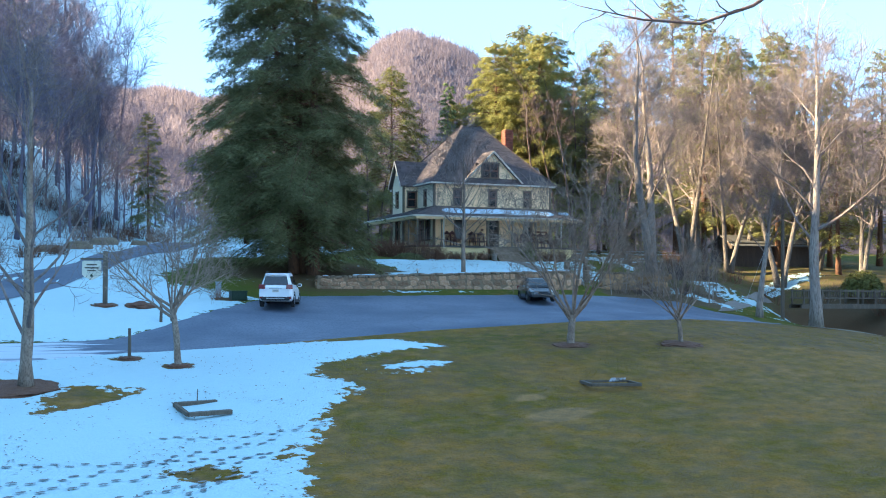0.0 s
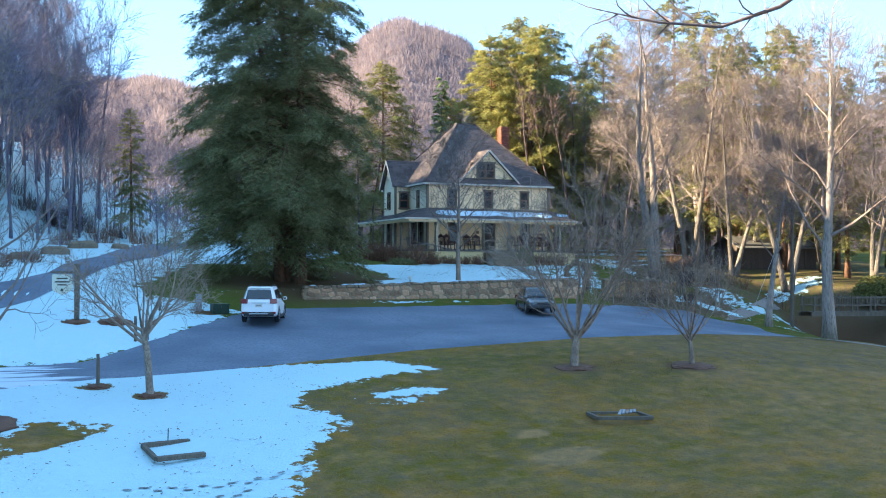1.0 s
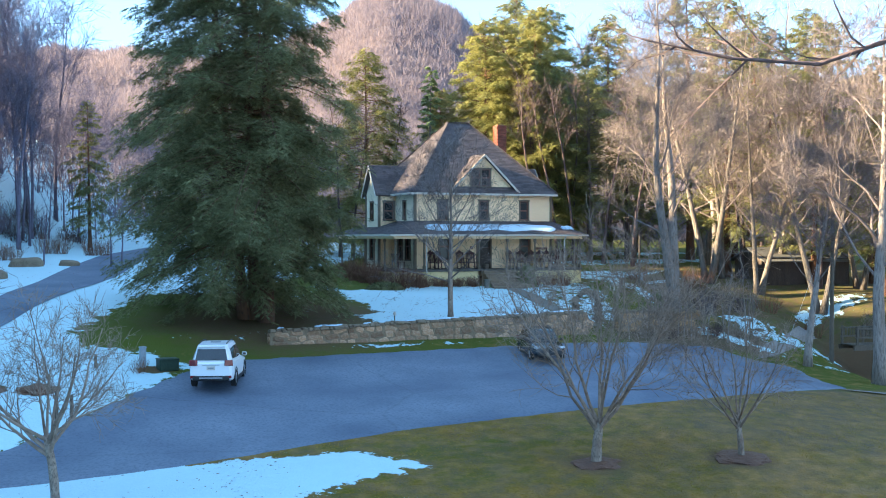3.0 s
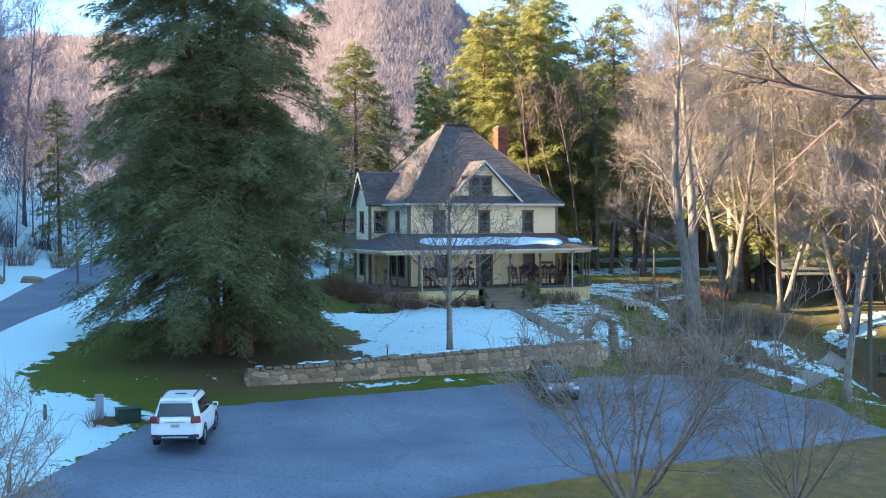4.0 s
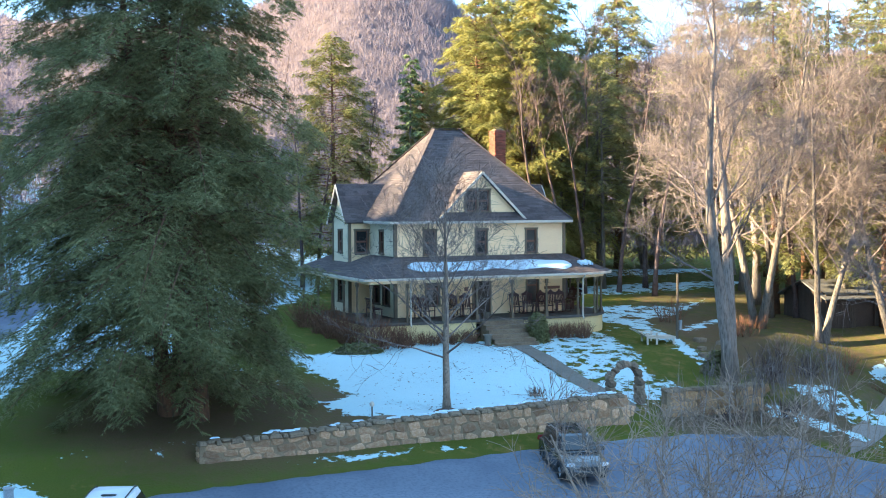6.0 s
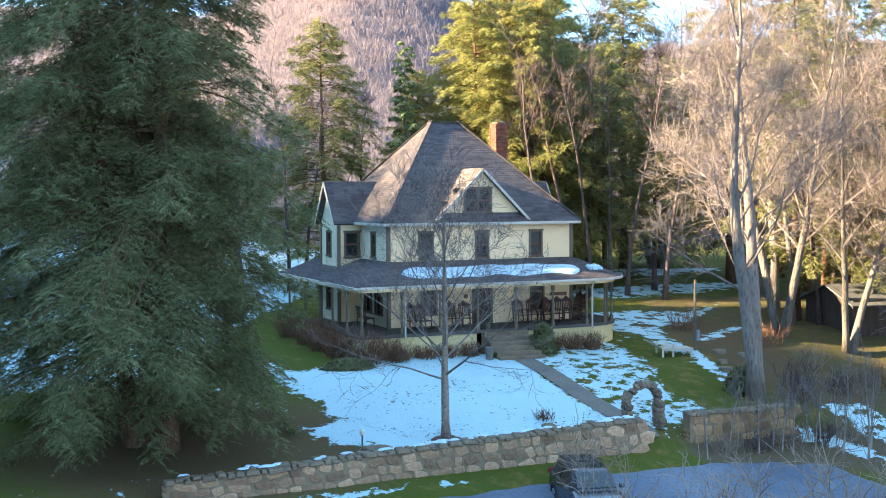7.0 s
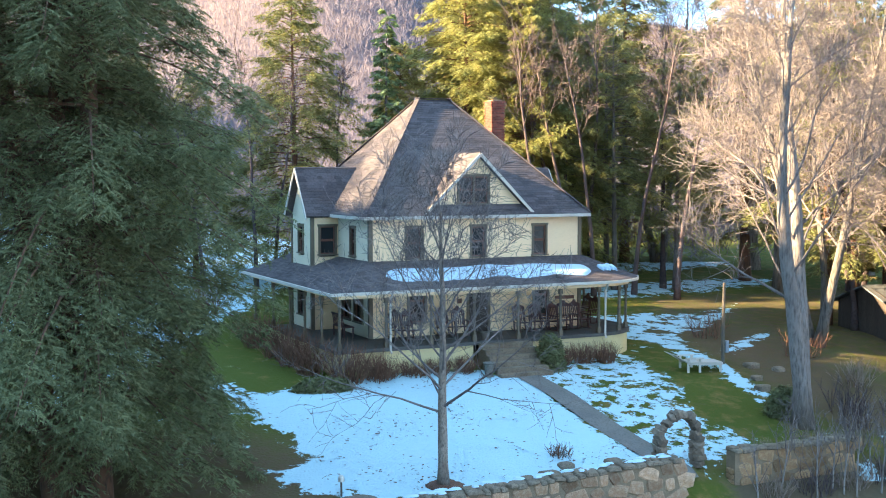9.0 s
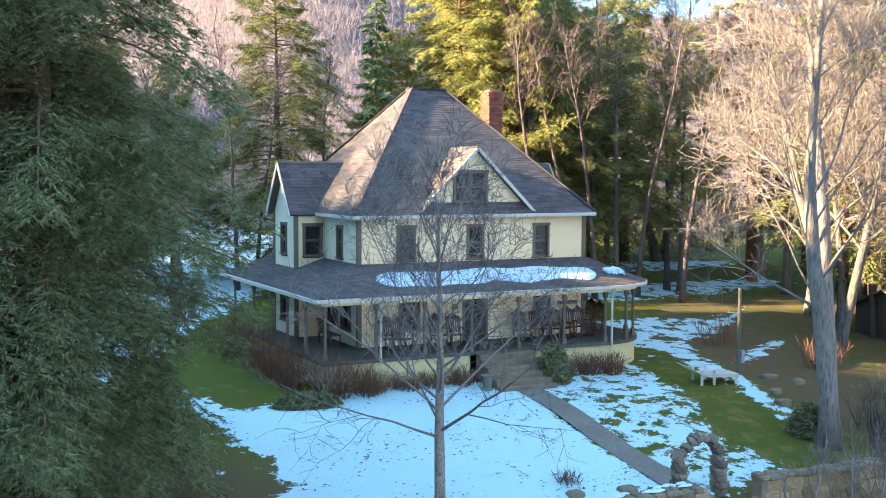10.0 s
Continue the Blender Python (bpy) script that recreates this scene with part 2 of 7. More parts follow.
M_BASEWALL = material("cream_masonry", (0.74, 0.56, 0.28), (0.66, 0.49, 0.25), (0.50, 0.38, 0.22), scale=1.1, fine=18, rough=0.8, bump=0.25, mix=0.5)
M_TRIM = material("brown_trim", (0.18, 0.135, 0.09), (0.145, 0.105, 0.07), scale=2, fine=30, rough=0.6, bump=0.1)
M_WHITE = material("white_painted_trim", (0.62, 0.54, 0.45), (0.54, 0.47, 0.39), (0.42, 0.37, 0.31), scale=1.2, fine=20, rough=0.55, bump=0.08, mix=0.4)
M_SHINGLE = material("dark_shingle", (0.085, 0.066, 0.066), (0.128, 0.100, 0.095), (0.050, 0.041, 0.042), scale=0.5, fine=16, rough=0.92, bump=0.5, dist=0.015, per=0.28)
M_BRICK = material("red_brick", (0.29, 0.085, 0.05), (0.21, 0.06, 0.04), (0.12, 0.05, 0.04), scale=3, fine=30, bump=0.4, per=0.35)
M_GLASS = glass_material("window_glass")
M_CARGLASS = glass_material("car_glass", (0.015, 0.017, 0.02), 0.06, 0.8)
M_SASH = material("dark_red_sash", (0.20, 0.078, 0.05), (0.15, 0.06, 0.04), scale=3, fine=30, rough=0.5, bump=0.1)
# paint of the front door, also the painted darkness of unlit rooms
M_DOOR_SHADE = material("dark_door_and_room_shade", (0.055, 0.035, 0.026), (0.04, 0.027, 0.02), scale=2, fine=24, rough=0.5, bump=0.1)
M_DECK = material("porch_boards", (0.085, 0.075, 0.066), (0.12, 0.105, 0.09), scale=2, fine=30, bump=0.2)
M_CURTAIN = material("drawn_curtain", (0.34, 0.30, 0.25), (0.25, 0.21, 0.17), scale=3, fine=14, bump=0.2, stretch=(6, 6, 1))
M_SNOW = material("old_snow", (0.52, 0.65, 0.73), (0.47, 0.60, 0.68), (0.42, 0.54, 0.61), scale=1.2, fine=14, rough=0.55, bump=0.5, dist=0.03, mix=0.4)
M_CHAIR = material("dark_red_painted_wood", (0.085, 0.026, 0.022), (0.06, 0.02, 0.018), scale=4, fine=40, rough=0.45, bump=0.1)
M_BARK = material("grey_bark", (0.13, 0.105, 0.088), (0.20, 0.166, 0.138), (0.045, 0.037, 0.031), scale=2.2, fine=18, rough=0.95, bump=1.0, dist=0.06, stretch=(1, 1, 0.14), per=0.15)
M_BARK_PALE = material("pale_flaking_bark", (0.25, 0.198, 0.168), (0.36, 0.298, 0.255), (0.11, 0.088, 0.075), scale=2.0, fine=14, rough=0.95, bump=0.8, dist=0.05, stretch=(1, 1, 0.2), per=0.1)
M_BARK_M = material("maple_bark", (0.19, 0.148, 0.125), (0.28, 0.225, 0.192), (0.085, 0.066, 0.056), scale=2.0, fine=14, rough=0.95, bump=0.8, dist=0.05, stretch=(1, 1, 0.2), per=0.1)
M_BARK_D = material("brown_lichen_bark", (0.21, 0.145, 0.108), (0.35, 0.27, 0.21), (0.09, 0.067, 0.055), scale=4, fine=22, rough=0.95, bump=0.9, dist=0.03, stretch=(1, 1, 0.5))
M_BARK_RED = material("rusty_hemlock_bark", (0.13, 0.060, 0.036), (0.19, 0.095, 0.055), (0.06, 0.04, 0.032), scale=1.4, fine=10, rough=0.95, bump=0.9, dist=0.04, stretch=(1, 1, 0.3))
M_TWIG = material("pale_twigs", (0.162, 0.122, 0.108), (0.235, 0.185, 0.165), scale=0.6, fine=6, rough=0.9, bump=0.0, per=0.25)
M_TWIG_G = material("brown_twigs", (0.23, 0.158, 0.118), (0.33, 0.235, 0.18), scale=0.6, fine=6, rough=0.9, bump=0.0, per=0.25)
# purple-blue of the hillside haze painted into bark and twigs
M_TWIG_D = material("hazed_wood_twigs", (0.140, 0.118, 0.155), (0.195, 0.165, 0.210), scale=0.6, fine=6, rough=0.9, bump=0.0, per=0.25)
# sunlit pink, shaded purple-grey and distance haze mixed into the twig colour
M_TWIG_FAR = leafy("far_hazed_woods", (0.260, 0.205, 0.210), (0.210, 0.172, 0.192), per=0.0, through_light=0.6, scale=0.02, fine=0.35, c=(0.168, 0.140, 0.166))
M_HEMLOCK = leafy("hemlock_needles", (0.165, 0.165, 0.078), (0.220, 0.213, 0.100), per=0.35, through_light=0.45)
# one hemlock foliage in a sunlit gold and a shaded copy, light put in the colour
M_HEMLOCK_LIT = leafy("sunlit_hemlock_needles", (0.275, 0.265, 0.085), (0.365, 0.335, 0.125), through_light=0.5)
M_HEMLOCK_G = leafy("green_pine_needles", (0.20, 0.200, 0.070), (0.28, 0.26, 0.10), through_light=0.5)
M_HEMLOCK_SHADE = leafy("shaded_hemlock_needles", (0.19, 0.195, 0.080), (0.27, 0.255, 0.105), through_light=0.5)
M_GRASS = leafy("winter_grass", (0.24, 0.18, 0.02), (0.36, 0.20, 0.04), per=0.3, through_light=0.5)
M_IVY = leafy("ivy_leaves", (0.15, 0.20, 0.085), (0.22, 0.26, 0.12))
M_BUSH = material("rusty_bush_twigs", (0.17, 0.078, 0.048), (0.24, 0.12, 0.074), scale=1, fine=8, rough=0.95, bump=0.0, per=0.3)
M_BRUSH = material("dark_brush_twigs", (0.085, 0.058, 0.056), (0.12, 0.082, 0.076), scale=1, fine=8, rough=0.95, bump=0.0, per=0.3)
M_PRINT = material("dark_footprints", (0.16, 0.17, 0.17), (0.24, 0.26, 0.27), scale=4, fine=20, rough=0.8, bump=0.3)
M_MULCH = material("mulch", (0.120, 0.054, 0.033), (0.170, 0.082, 0.048), scale=3, fine=30, bump=1.0, dist=0.03)
M_POST = material("weathered_post", (0.15, 0.115, 0.085), (0.10, 0.08, 0.062), scale=3, fine=25, bump=0.4, stretch=(1, 1, 0.2))
M_PAINTWHITE = material("white_car_paint", (0.80, 0.80, 0.80), (0.78, 0.78, 0.78), (0.74, 0.74, 0.74), scale=1, fine=5, rough=0.22, bump=0.0, spec=0.6, mix=0.2)
M_PAINTDARK = material("dark_car_paint", (0.035, 0.037, 0.042), (0.045, 0.047, 0.053), scale=1, fine=5, rough=0.08, bump=0.0, spec=1.0, mix=0.2)
M_RUBBER = material("black_rubber", (0.018, 0.018, 0.018), (0.026, 0.026, 0.026), scale=6, fine=40, rough=0.8, bump=0.2)
M_PLASTIC = material("dark_plastic", (0.025, 0.025, 0.027), (0.035, 0.035, 0.037), scale=6, fine=40, rough=0.55, bump=0.05)
M_CHROME = material("brushed_metal", (0.55, 0.56, 0.58), (0.48, 0.49, 0.5), scale=8, fine=50, rough=0.3, bump=0.05, metal=1.0)
M_TAIL = material("red_lamp_glass", (0.22, 0.012, 0.012), (0.18, 0.01, 0.01), scale=4, fine=20, rough=0.2, bump=0.0, spec=0.6)
M_LAMPGLASS = material("clear_lamp_glass", (0.55, 0.57, 0.6), (0.45, 0.47, 0.5), scale=4, fine=20, rough=0.15, bump=0.0, spec=0.7)
M_YELLOW = material("yellow_plush", (0.62, 0.56, 0.06), (0.55, 0.5, 0.05), scale=8, fine=40, bump=0.2)
M_WOODWALL = material("brown_shed_boards", (0.06, 0.042, 0.032), (0.085, 0.06, 0.045), scale=1.4, fine=18, bump=0.4, stretch=(3, 3, 0.3))
M_METALROOF = material("grey_shed_roof", (0.11, 0.105, 0.10), (0.15, 0.145, 0.14), scale=0.8, fine=10, rough=0.6, bump=0.2)
M_CREAM = material("cream_sign_board", (0.66, 0.62, 0.50), (0.60, 0.56, 0.45), scale=3, fine=25, rough=0.6, bump=0.05, mix=0.3)
M_SIGNINK = material("dark_sign_paint", (0.07, 0.06, 0.05), (0.09, 0.08, 0.06), scale=4, fine=30, rough=0.6, bump=0.0)
M_GREEN = material("green_paint", (0.022, 0.042, 0.026), (0.03, 0.052, 0.032), scale=4, fine=30, rough=0.5, bump=0.05)
M_GREYPAINT = material("grey_enamel", (0.30, 0.32, 0.34), (0.25, 0.27, 0.29), scale=4, fine=30, rough=0.45, bump=0.05)

# ---- ground ----
SLOPE_Y = [-80, -10, 0, 20, 30, 36, 40, 44, 48, 53, 57, 59, 60.2, 61.0, 63, 65, 68, 70, 73, 78, 85, 95, 110, 140, 200, 300]
SLOPE_Z = [-4, -2, -1.5, .1, 1.2, 2.1, 2.65, 3.1, 3.5, 4.1, 4.6, 5.0, 5.3, 5.75, 6.0, 6.3, 6.9, 7.15, 7.45, 7.7, 8.3, 9.0, 9.5, 10, 12, 16]


SHADE_SHOULDER = 17.5  # metres that the unseen shoulder, added to shade inn and garden, rises


def sstep(a, b, v):
    u = np.clip((v - a) / (b - a), 0, 1)
    return u * u * (3 - 2 * u)


def height(x, y):
    """The lie of the land."""
    x, y = np.asarray(x, float), np.asarray(y, float)
    z = np.interp(y, SLOPE_Y, SLOPE_Z)
    z = z + np.clip((x - 17) * .05, -.6, .5) * (1 - sstep(46, 53, y)) - .07 * np.clip(x - 33, 0, 14) * (1 - sstep(56, 62, y))
    # wooded hill beyond the road
    s = (x + 4) * -.853 + (y - 76) * .52
    z = z + (0.50 * np.clip(s, 0, 22) + 0.12 * np.clip(s - 22, 0, 40)) * sstep(0, 14, s) * (1 - sstep(160, 260, y))
    # an unseen spur, added to shade the lower lawn
    z = z + 0.76 * np.clip(-10 - x, 0, 30) * (1 - sstep(72, 94, y))
    # out of view too: the shoulder whose height sets the shade line on the inn
    z = z + SHADE_SHOULDER * sstep(-16, -40, x) * sstep(70, 92, y) * (1 - sstep(112, 135, y))
    # creek bed to the right
    cx = 51.5 + 0.1 * (y - 50)
    z = z - 2.2 * np.exp(-((x - cx) / 3.0) ** 2) * (1 - sstep(62, 72, y))
    # mountains that close the valley
    d = np.sqrt((x + 2) ** 2 + (y + 7) ** 2)
    az = np.degrees(np.arctan2(x + 2, y + 7))
    ridge = 42 + 35 * np.exp(-((az - 20.4) / 5.2) ** 2) + 12 * np.exp(-((az - 7) / 7.0) ** 2) + 1.0 * np.sin(az * 1.7) + 0.4 * np.sin(az * 4.1 + 1)
    z = z + ridge * sstep(150, 440, d) * sstep(-45, -15, az) * (1 - 0.3 * sstep(470, 700, d)) * sstep(20, 90, y + 7)
    return z


def gz(x, y):
    return float(height(x, y))


def inside(x, y, poly, soft=1.0):
    """Signed distance to a polygon, positive within."""
    d = np.full(x.shape, 1e9)
    w = np.zeros(x.shape, bool)
    n = len(poly)
    for i in range(n):
        (ax, ay), (bx, by) = poly[i], poly[(i + 1) % n]
        ex, ey = bx - ax, by - ay
        t = np.clip(((x - ax) * ex + (y - ay) * ey) / (ex * ex + ey * ey + 1e-9), 0, 1)
        d = np.minimum(d, np.hypot(x - ax - t * ex, y - ay - t * ey))
        c = ((ay > y) != (by > y)) & (x < (bx - ax) * (y - ay) / (by - ay + 1e-12) + ax)
        w ^= c
    return np.where(w, d, -d) / soft


def blob(x, y, cx, cy, rx, ry=None, a=0.0):
    ry = ry or rx
    c, s = math.cos(a), math.sin(a)
    u, v = (x - cx) * c + (y - cy) * s, -(x - cx) * s + (y - cy) * c
    return (1 - np.sqrt((u / rx) ** 2 + (v / ry) ** 2)) * min(rx, ry)


LOT = [(-40, 41.0), (-1.2, 42.2), (4.2, 44.2), (9.5, 44.3), (18.6, 45.4), (26.7, 45.2), (33, 45.6), (41.6, 48.4), (43.6, 54.5), (41.2, 58.2), (36.5, 58.9), (28.5, 58.6), (20.5, 58.3), (14.9, 58.1), (12.5, 57.1), (11.2, 55.6), (8.7, 52.4), (6.5, 50.0), (3.6, 47.6), (-1.2, 47.0), (-40, 46)]
ROAD_L = [(-40, 42), (-12, 50.5), (-1.0, 56.6), (3.4, 61.2), (8.2, 71.6), (12.2, 81), (15.5, 92), (22, 108)]
ROAD_R = [(-40, 48), (-12, 56), (-1.0, 61.8), (3.5, 67.0), (7.2, 78.4), (10.5, 89), (13.5, 98), (19, 112)]

SNOW_FRONT = [(-70, -10), (3, 10), (6.0, 22), (7.3, 27.2), (9.6, 32.3), (11.3, 35), (10.2, 37), (11.2, 39.4), (14.2, 40.2), (17.3, 41.3), (15.6, 43.6), (9, 44.6), (4, 44.6), (-1, 42.6), (-70, 41)]
SNOW_BANK = [(-70, 46), (3.6, 47.4), (6.5, 49.8), (8.7, 52.3), (11.3, 55.7), (12.6, 57.3), (10.9, 59.5), (8.0, 60.6), (7.8, 62.6), (12.6, 71.2), (16.5, 70.6), (19.5, 72.5), (23, 79), (25, 82.4), (29, 88), (34, 96), (42, 102), (42, 150), (-70, 200)]
SNOW_LAWN = [(24.2, 71.0), (25.8, 71.8), (29, 72.2), (33.3, 72), (34.2, 70.8), (34.2, 62.2), (32.6, 61.5), (26, 61.3), (23.0, 62.6), (22.4, 64.3), (24.4, 65.2), (23.7, 65.6), (24.1, 67.0), (23.2, 68.8), (22.9, 71.5), (23.2, 74)]
SNOW_PATCHY = [(35.1, 71.5), (37.5, 72.2), (40.6, 72.4), (39.9, 68.5), (38.3, 65.5), (39.0, 62.0), (35.1, 61.2)]


def cover(x, y):
    """Snow, litter and earth over the sheet; positive where it lies."""
    s = np.clip(inside(x, y, SNOW_FRONT), -2, 1.0)
    hole = np.maximum(blob(x, y, 4.0, 25.6, 1.1, 0.8), np.maximum(blob(x, y, 1.2, 36.0, 1.9, 0.9, 0.9), blob(x, y, -1.0, 37.3, 1.6)))
    hole = np.maximum(hole, np.maximum(blob(x, y, 1.6, 35.2, 2.3, 0.8, 0.75), blob(x, y, 6.6, 27.0, 1.2, 0.35, 0.9) - 0.1))
    s = np.minimum(s, -hole * 1.3 + 0.05)
    s = np.maximum(s, np.minimum(blob(x, y, 14.6, 37.5, 1.3, 0.8, 0.3), 0.25))
    s = np.maximum(s, np.clip(inside(x, y, SNOW_BANK), -2, 1.0))
    s = np.maximum(s, np.clip(inside(x, y, SNOW_LAWN) * 1.2, -2, 0.85))
    s = np.maximum(s, np.clip(inside(x, y, SNOW_PATCHY), -2, 0.1))
    s = np.maximum(s, np.minimum(blob(x, y, 23.4, 59.35, 2.0, 0.16) * 2.0, 0.5) - 0.02)
    s = np.maximum(s, np.minimum(blob(x, y, 26.5, 60.85, 7.5, 0.3), 0.0) - 0.2)
    s = np.maximum(s, np.minimum(blob(x, y, 22.3, 68.5, 2.2, 4.5), 0.0) - 0.40)
    for cx, cy, rx, ry, a in ((43.4, 72.0, 6.6, 0.5, 1.42), (48.0, 77.5, 5.5, 0.6, 0.6), (47.5, 73.0, 2.5, 0.4, 0.5), (42.6, 59.3, 1.5, 0.55, -0.6), (44.2, 58.0, 0.9, 0.5, -0.6), (45.4, 60.2, 1.9, 0.9, -0.9), (47.6, 58.5, 1.8, 0.8, -0.6), (46.4, 55.0, 1.5, 0.35, -0.5), (45.5, 79, 3.5, 1.6, 0.3), (43, 76.5, 3, 0.7, -1.1), (53, 87, 9, 2.0, 0.1), (50, 95, 14, 2.5, 0.0), (56, 66, 3, 1.0, 0.1)):
        s = np.maximum(s, np.minimum(blob(x, y, cx, cy, rx, ry, a) * 1.4, 0.22) - 0.04)
    # the hill: snow between leaves
    h = (x + 4) * -.853 + (y - 76) * .52
    s = np.where(h > 4, np.minimum(s, 0.7 - 0.42 * sstep(9, 24, h)), s)
    for cx, cy in ((10.7, 57.0), (11.5, 56.8), (-0.4, 37.2), (5.5, 40.4), (3.8, 42.4), (4.0, 54.6), (5.8, 54.2)):
        s = np.minimum(s, -blob(x, y, cx, cy, 0.7) * 2 + 0.1)
    s = np.where(y > 150, -0.8, s)
    lit = np.maximum(sstep(6, 14, h) * 1.4 - 0.7, sstep(150, 200, y) * 2 - 1)
    lit = np.maximum(lit, np.where(y < 47, -0.12, -0.42))
    lit = np.maximum(lit, np.clip(inside(x, y, [(43.6, 60.5), (66, 57), (76, 84), (50, 84), (46.2, 76), (44.4, 70)]) * 0.5, -1, 0.06))
    lit = np.maximum(lit, np.clip(inside(x, y, [(36.2, 58.9), (44, 57.3), (45.5, 60.2), (36, 60.3)]) + 0.2, -1, 0.6))
    lit = np.maximum(lit, np.clip(inside(x, y, [(47.5, 40), (56, 40), (60, 62), (49, 60)]), -1, 0.8))
    lit = np.maximum(lit, np.clip(blob(x, y, 14, 36, 5, 3), -1, 0.0) - 0.05)
    lit = np.maximum(lit, np.clip(blob(x, y, 40, 42, 12, 6) * 0.3, -1, 0.1) - 0.06)
    ea = np.clip(blob(x, y, 18.8, 63.6, 6.4, 4.6) * 0.5, -1, 0.5) - 0.03
    for cx, cy, r in ((22.6, 39.1, 1.0), (27.6, 37.9, 1.1), (-0.6, 37.0, 1.4), (5.5, 40.4, 0.6), (3.8, 42.4, 0.55), (27, 62, 0.8), (4.0, 54.6, 0.9), (5.8, 54.2, 0.9), (10.7, 57.0, 0.8), (17, 64, 2.2)):
        ea = np.maximum(ea, np.clip(blob(x, y, cx, cy, r) * 2, -1, 0.6))
    ea = np.maximum(ea, np.clip(blob(x, y, 52, 52, 3.5, 11, -0.1), -1, 0.6))
    ea = np.maximum(ea, np.clip(inside(x, y, [(44.6, 79), (43.6, 67), (43.2, 62), (47.5, 62), (49, 76), (47, 80)]) * 0.5, -1, 0.25))
    ea = np.maximum(ea, np.clip(blob(x, y, 29, 61.25, 7, 0.35), -1, 0.3))
    straw = np.where(y < 47, -0.10, -0.5) + np.clip(0.04 * (x - 24), -0.1, 0.16)
    straw = np.maximum(straw, np.clip(blob(x, y, 16.7, 28.7, 1.4, 0.9, 0.3) * 3, -1, 1.5))
    straw = np.maximum(straw, np.clip(blob(x, y, 16.9, 31.3, 0.7, 0.4, 0.2) * 4, -1, 1.2))
    turf = np.where(y < 47, -0.42 + 0.45 * sstep(30, 44, y), 1.0)
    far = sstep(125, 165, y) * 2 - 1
    return s, lit, ea, straw, turf, far


def steps(*spans):
    """Grid lines: (from, to, step) one after another."""
    out = []
    for a, b, st in spans:
        out.extend(np.arange(a, b - 1e-6, st))
    out.append(spans[-1][1])
    return np.array(out)


def sheet(xs, ys, extra=0.0):
    X, Y = np.meshgrid(xs, ys)
    return X, Y, height(X, Y) + extra


def grid_mesh(name, X, Y, Z, mat, layers=None, keep=None):
    ny, nx = X.shape
    verts = np.stack([X.ravel(), Y.ravel(), Z.ravel()], 1)
    idx = np.arange(ny * nx).reshape(ny, nx)
    f = np.stack([idx[:-1, :-1], idx[:-1, 1:], idx[1:, 1:], idx[1:, :-1]], -1).reshape(-1, 4)
    if keep is not None:
        k = keep.ravel()
        f = f[k[f].all(1)]
        used = np.unique(f)
        remap = np.full(len(verts), -1)
        remap[used] = np.arange(len(used))
        verts, f = verts[used], remap[f]
        layers = {n: v.ravel()[used] for n, v in (layers or {}).items()}
    me = bpy.data.meshes.new(name)
    me.from_pydata(verts.tolist(), [], f.tolist())
    me.update()
    for n, v in (layers or {}).items():
        at = me.attributes.new(n, 'FLOAT', 'POINT')
        at.data.foreach_set("value", np.ascontiguousarray(v.ravel(), dtype=np.float32))
    me.materials.append(mat)
    me.polygons.foreach_set("use_smooth", [True] * len(me.polygons))
    return me


xs = steps((-700, -160, 30), (-160, -40, 6), (-40, -4, 1.5), (-4, 46, 0.4), (46, 90, 1.5), (90, 400, 8), (400, 900, 30))
ys = steps((-120, 16, 5), (16, 74, 0.4), (74, 112, 1.2), (112, 180, 4), (180, 520, 8), (520, 1200, 40))
X, Y, Z = sheet(xs, ys)
snow, litter, earth, straw, turf, far = cover(X, Y)
bumpy = np.array([noise.noise(Vector((a * 0.35, b * 0.35, 0))) for a, b in zip(X.ravel(), Y.ravel())]).reshape(X.shape)
near = np.exp(-((Y - 50) / 60) ** 2)
lot_d = inside(X, Y, LOT)
off_lot = np.clip(-lot_d, 0, 1)
Z = Z + bumpy * 0.07 * near * off_lot + 0.06 * np.clip(snow * 3 + 0.3, 0, 1) * near * off_lot
Z = Z - 0.05 * np.clip(lot_d + 0.1, 0, 0.4) / 0.4
road_poly = ROAD_L + ROAD_R[::-1]
road_d = inside(X, Y, road_poly)
Z = Z - 0.08 * np.clip(road_d + 0.2, 0, 0.4) / 0.4
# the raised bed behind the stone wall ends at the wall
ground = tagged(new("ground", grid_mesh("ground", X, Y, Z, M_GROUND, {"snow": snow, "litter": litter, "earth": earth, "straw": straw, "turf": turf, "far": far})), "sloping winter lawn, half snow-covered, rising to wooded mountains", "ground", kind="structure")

xs2 = steps((-40, -3, 0.8), (-3, 44, 0.3))
ys2 = steps((40.5, 59.4, 0.3),)
X2, Y2, Z2 = sheet(xs2, ys2, 0.02)
ragged = np.array([noise.noise(Vector((a * 1.1, b * 1.1, 3))) for a, b in zip(X2.ravel(), Y2.ravel())]).reshape(X2.shape) * 0.18
d2 = inside(X2, Y2, LOT) + ragged
sn2 = 0.54 - 0.42 * sstep(1.0, 7.5, X2 + (Y2 - 44) * 0.2) - 0.35 * sstep(10, 12, X2) + 0.1 * (1 - sstep(-4, 2, X2))
lot = tagged(new("parking_lot", grid_mesh("parking_lot", X2, Y2, Z2 + 0.02 - 0.22 * (1 - sstep(-0.40, 0.30, d2)), M_ASPHALT, {"snow": sn2}, d2 > -0.45)), "worn grey asphalt parking lot with thin cracks", "parking lot", kind="structure")

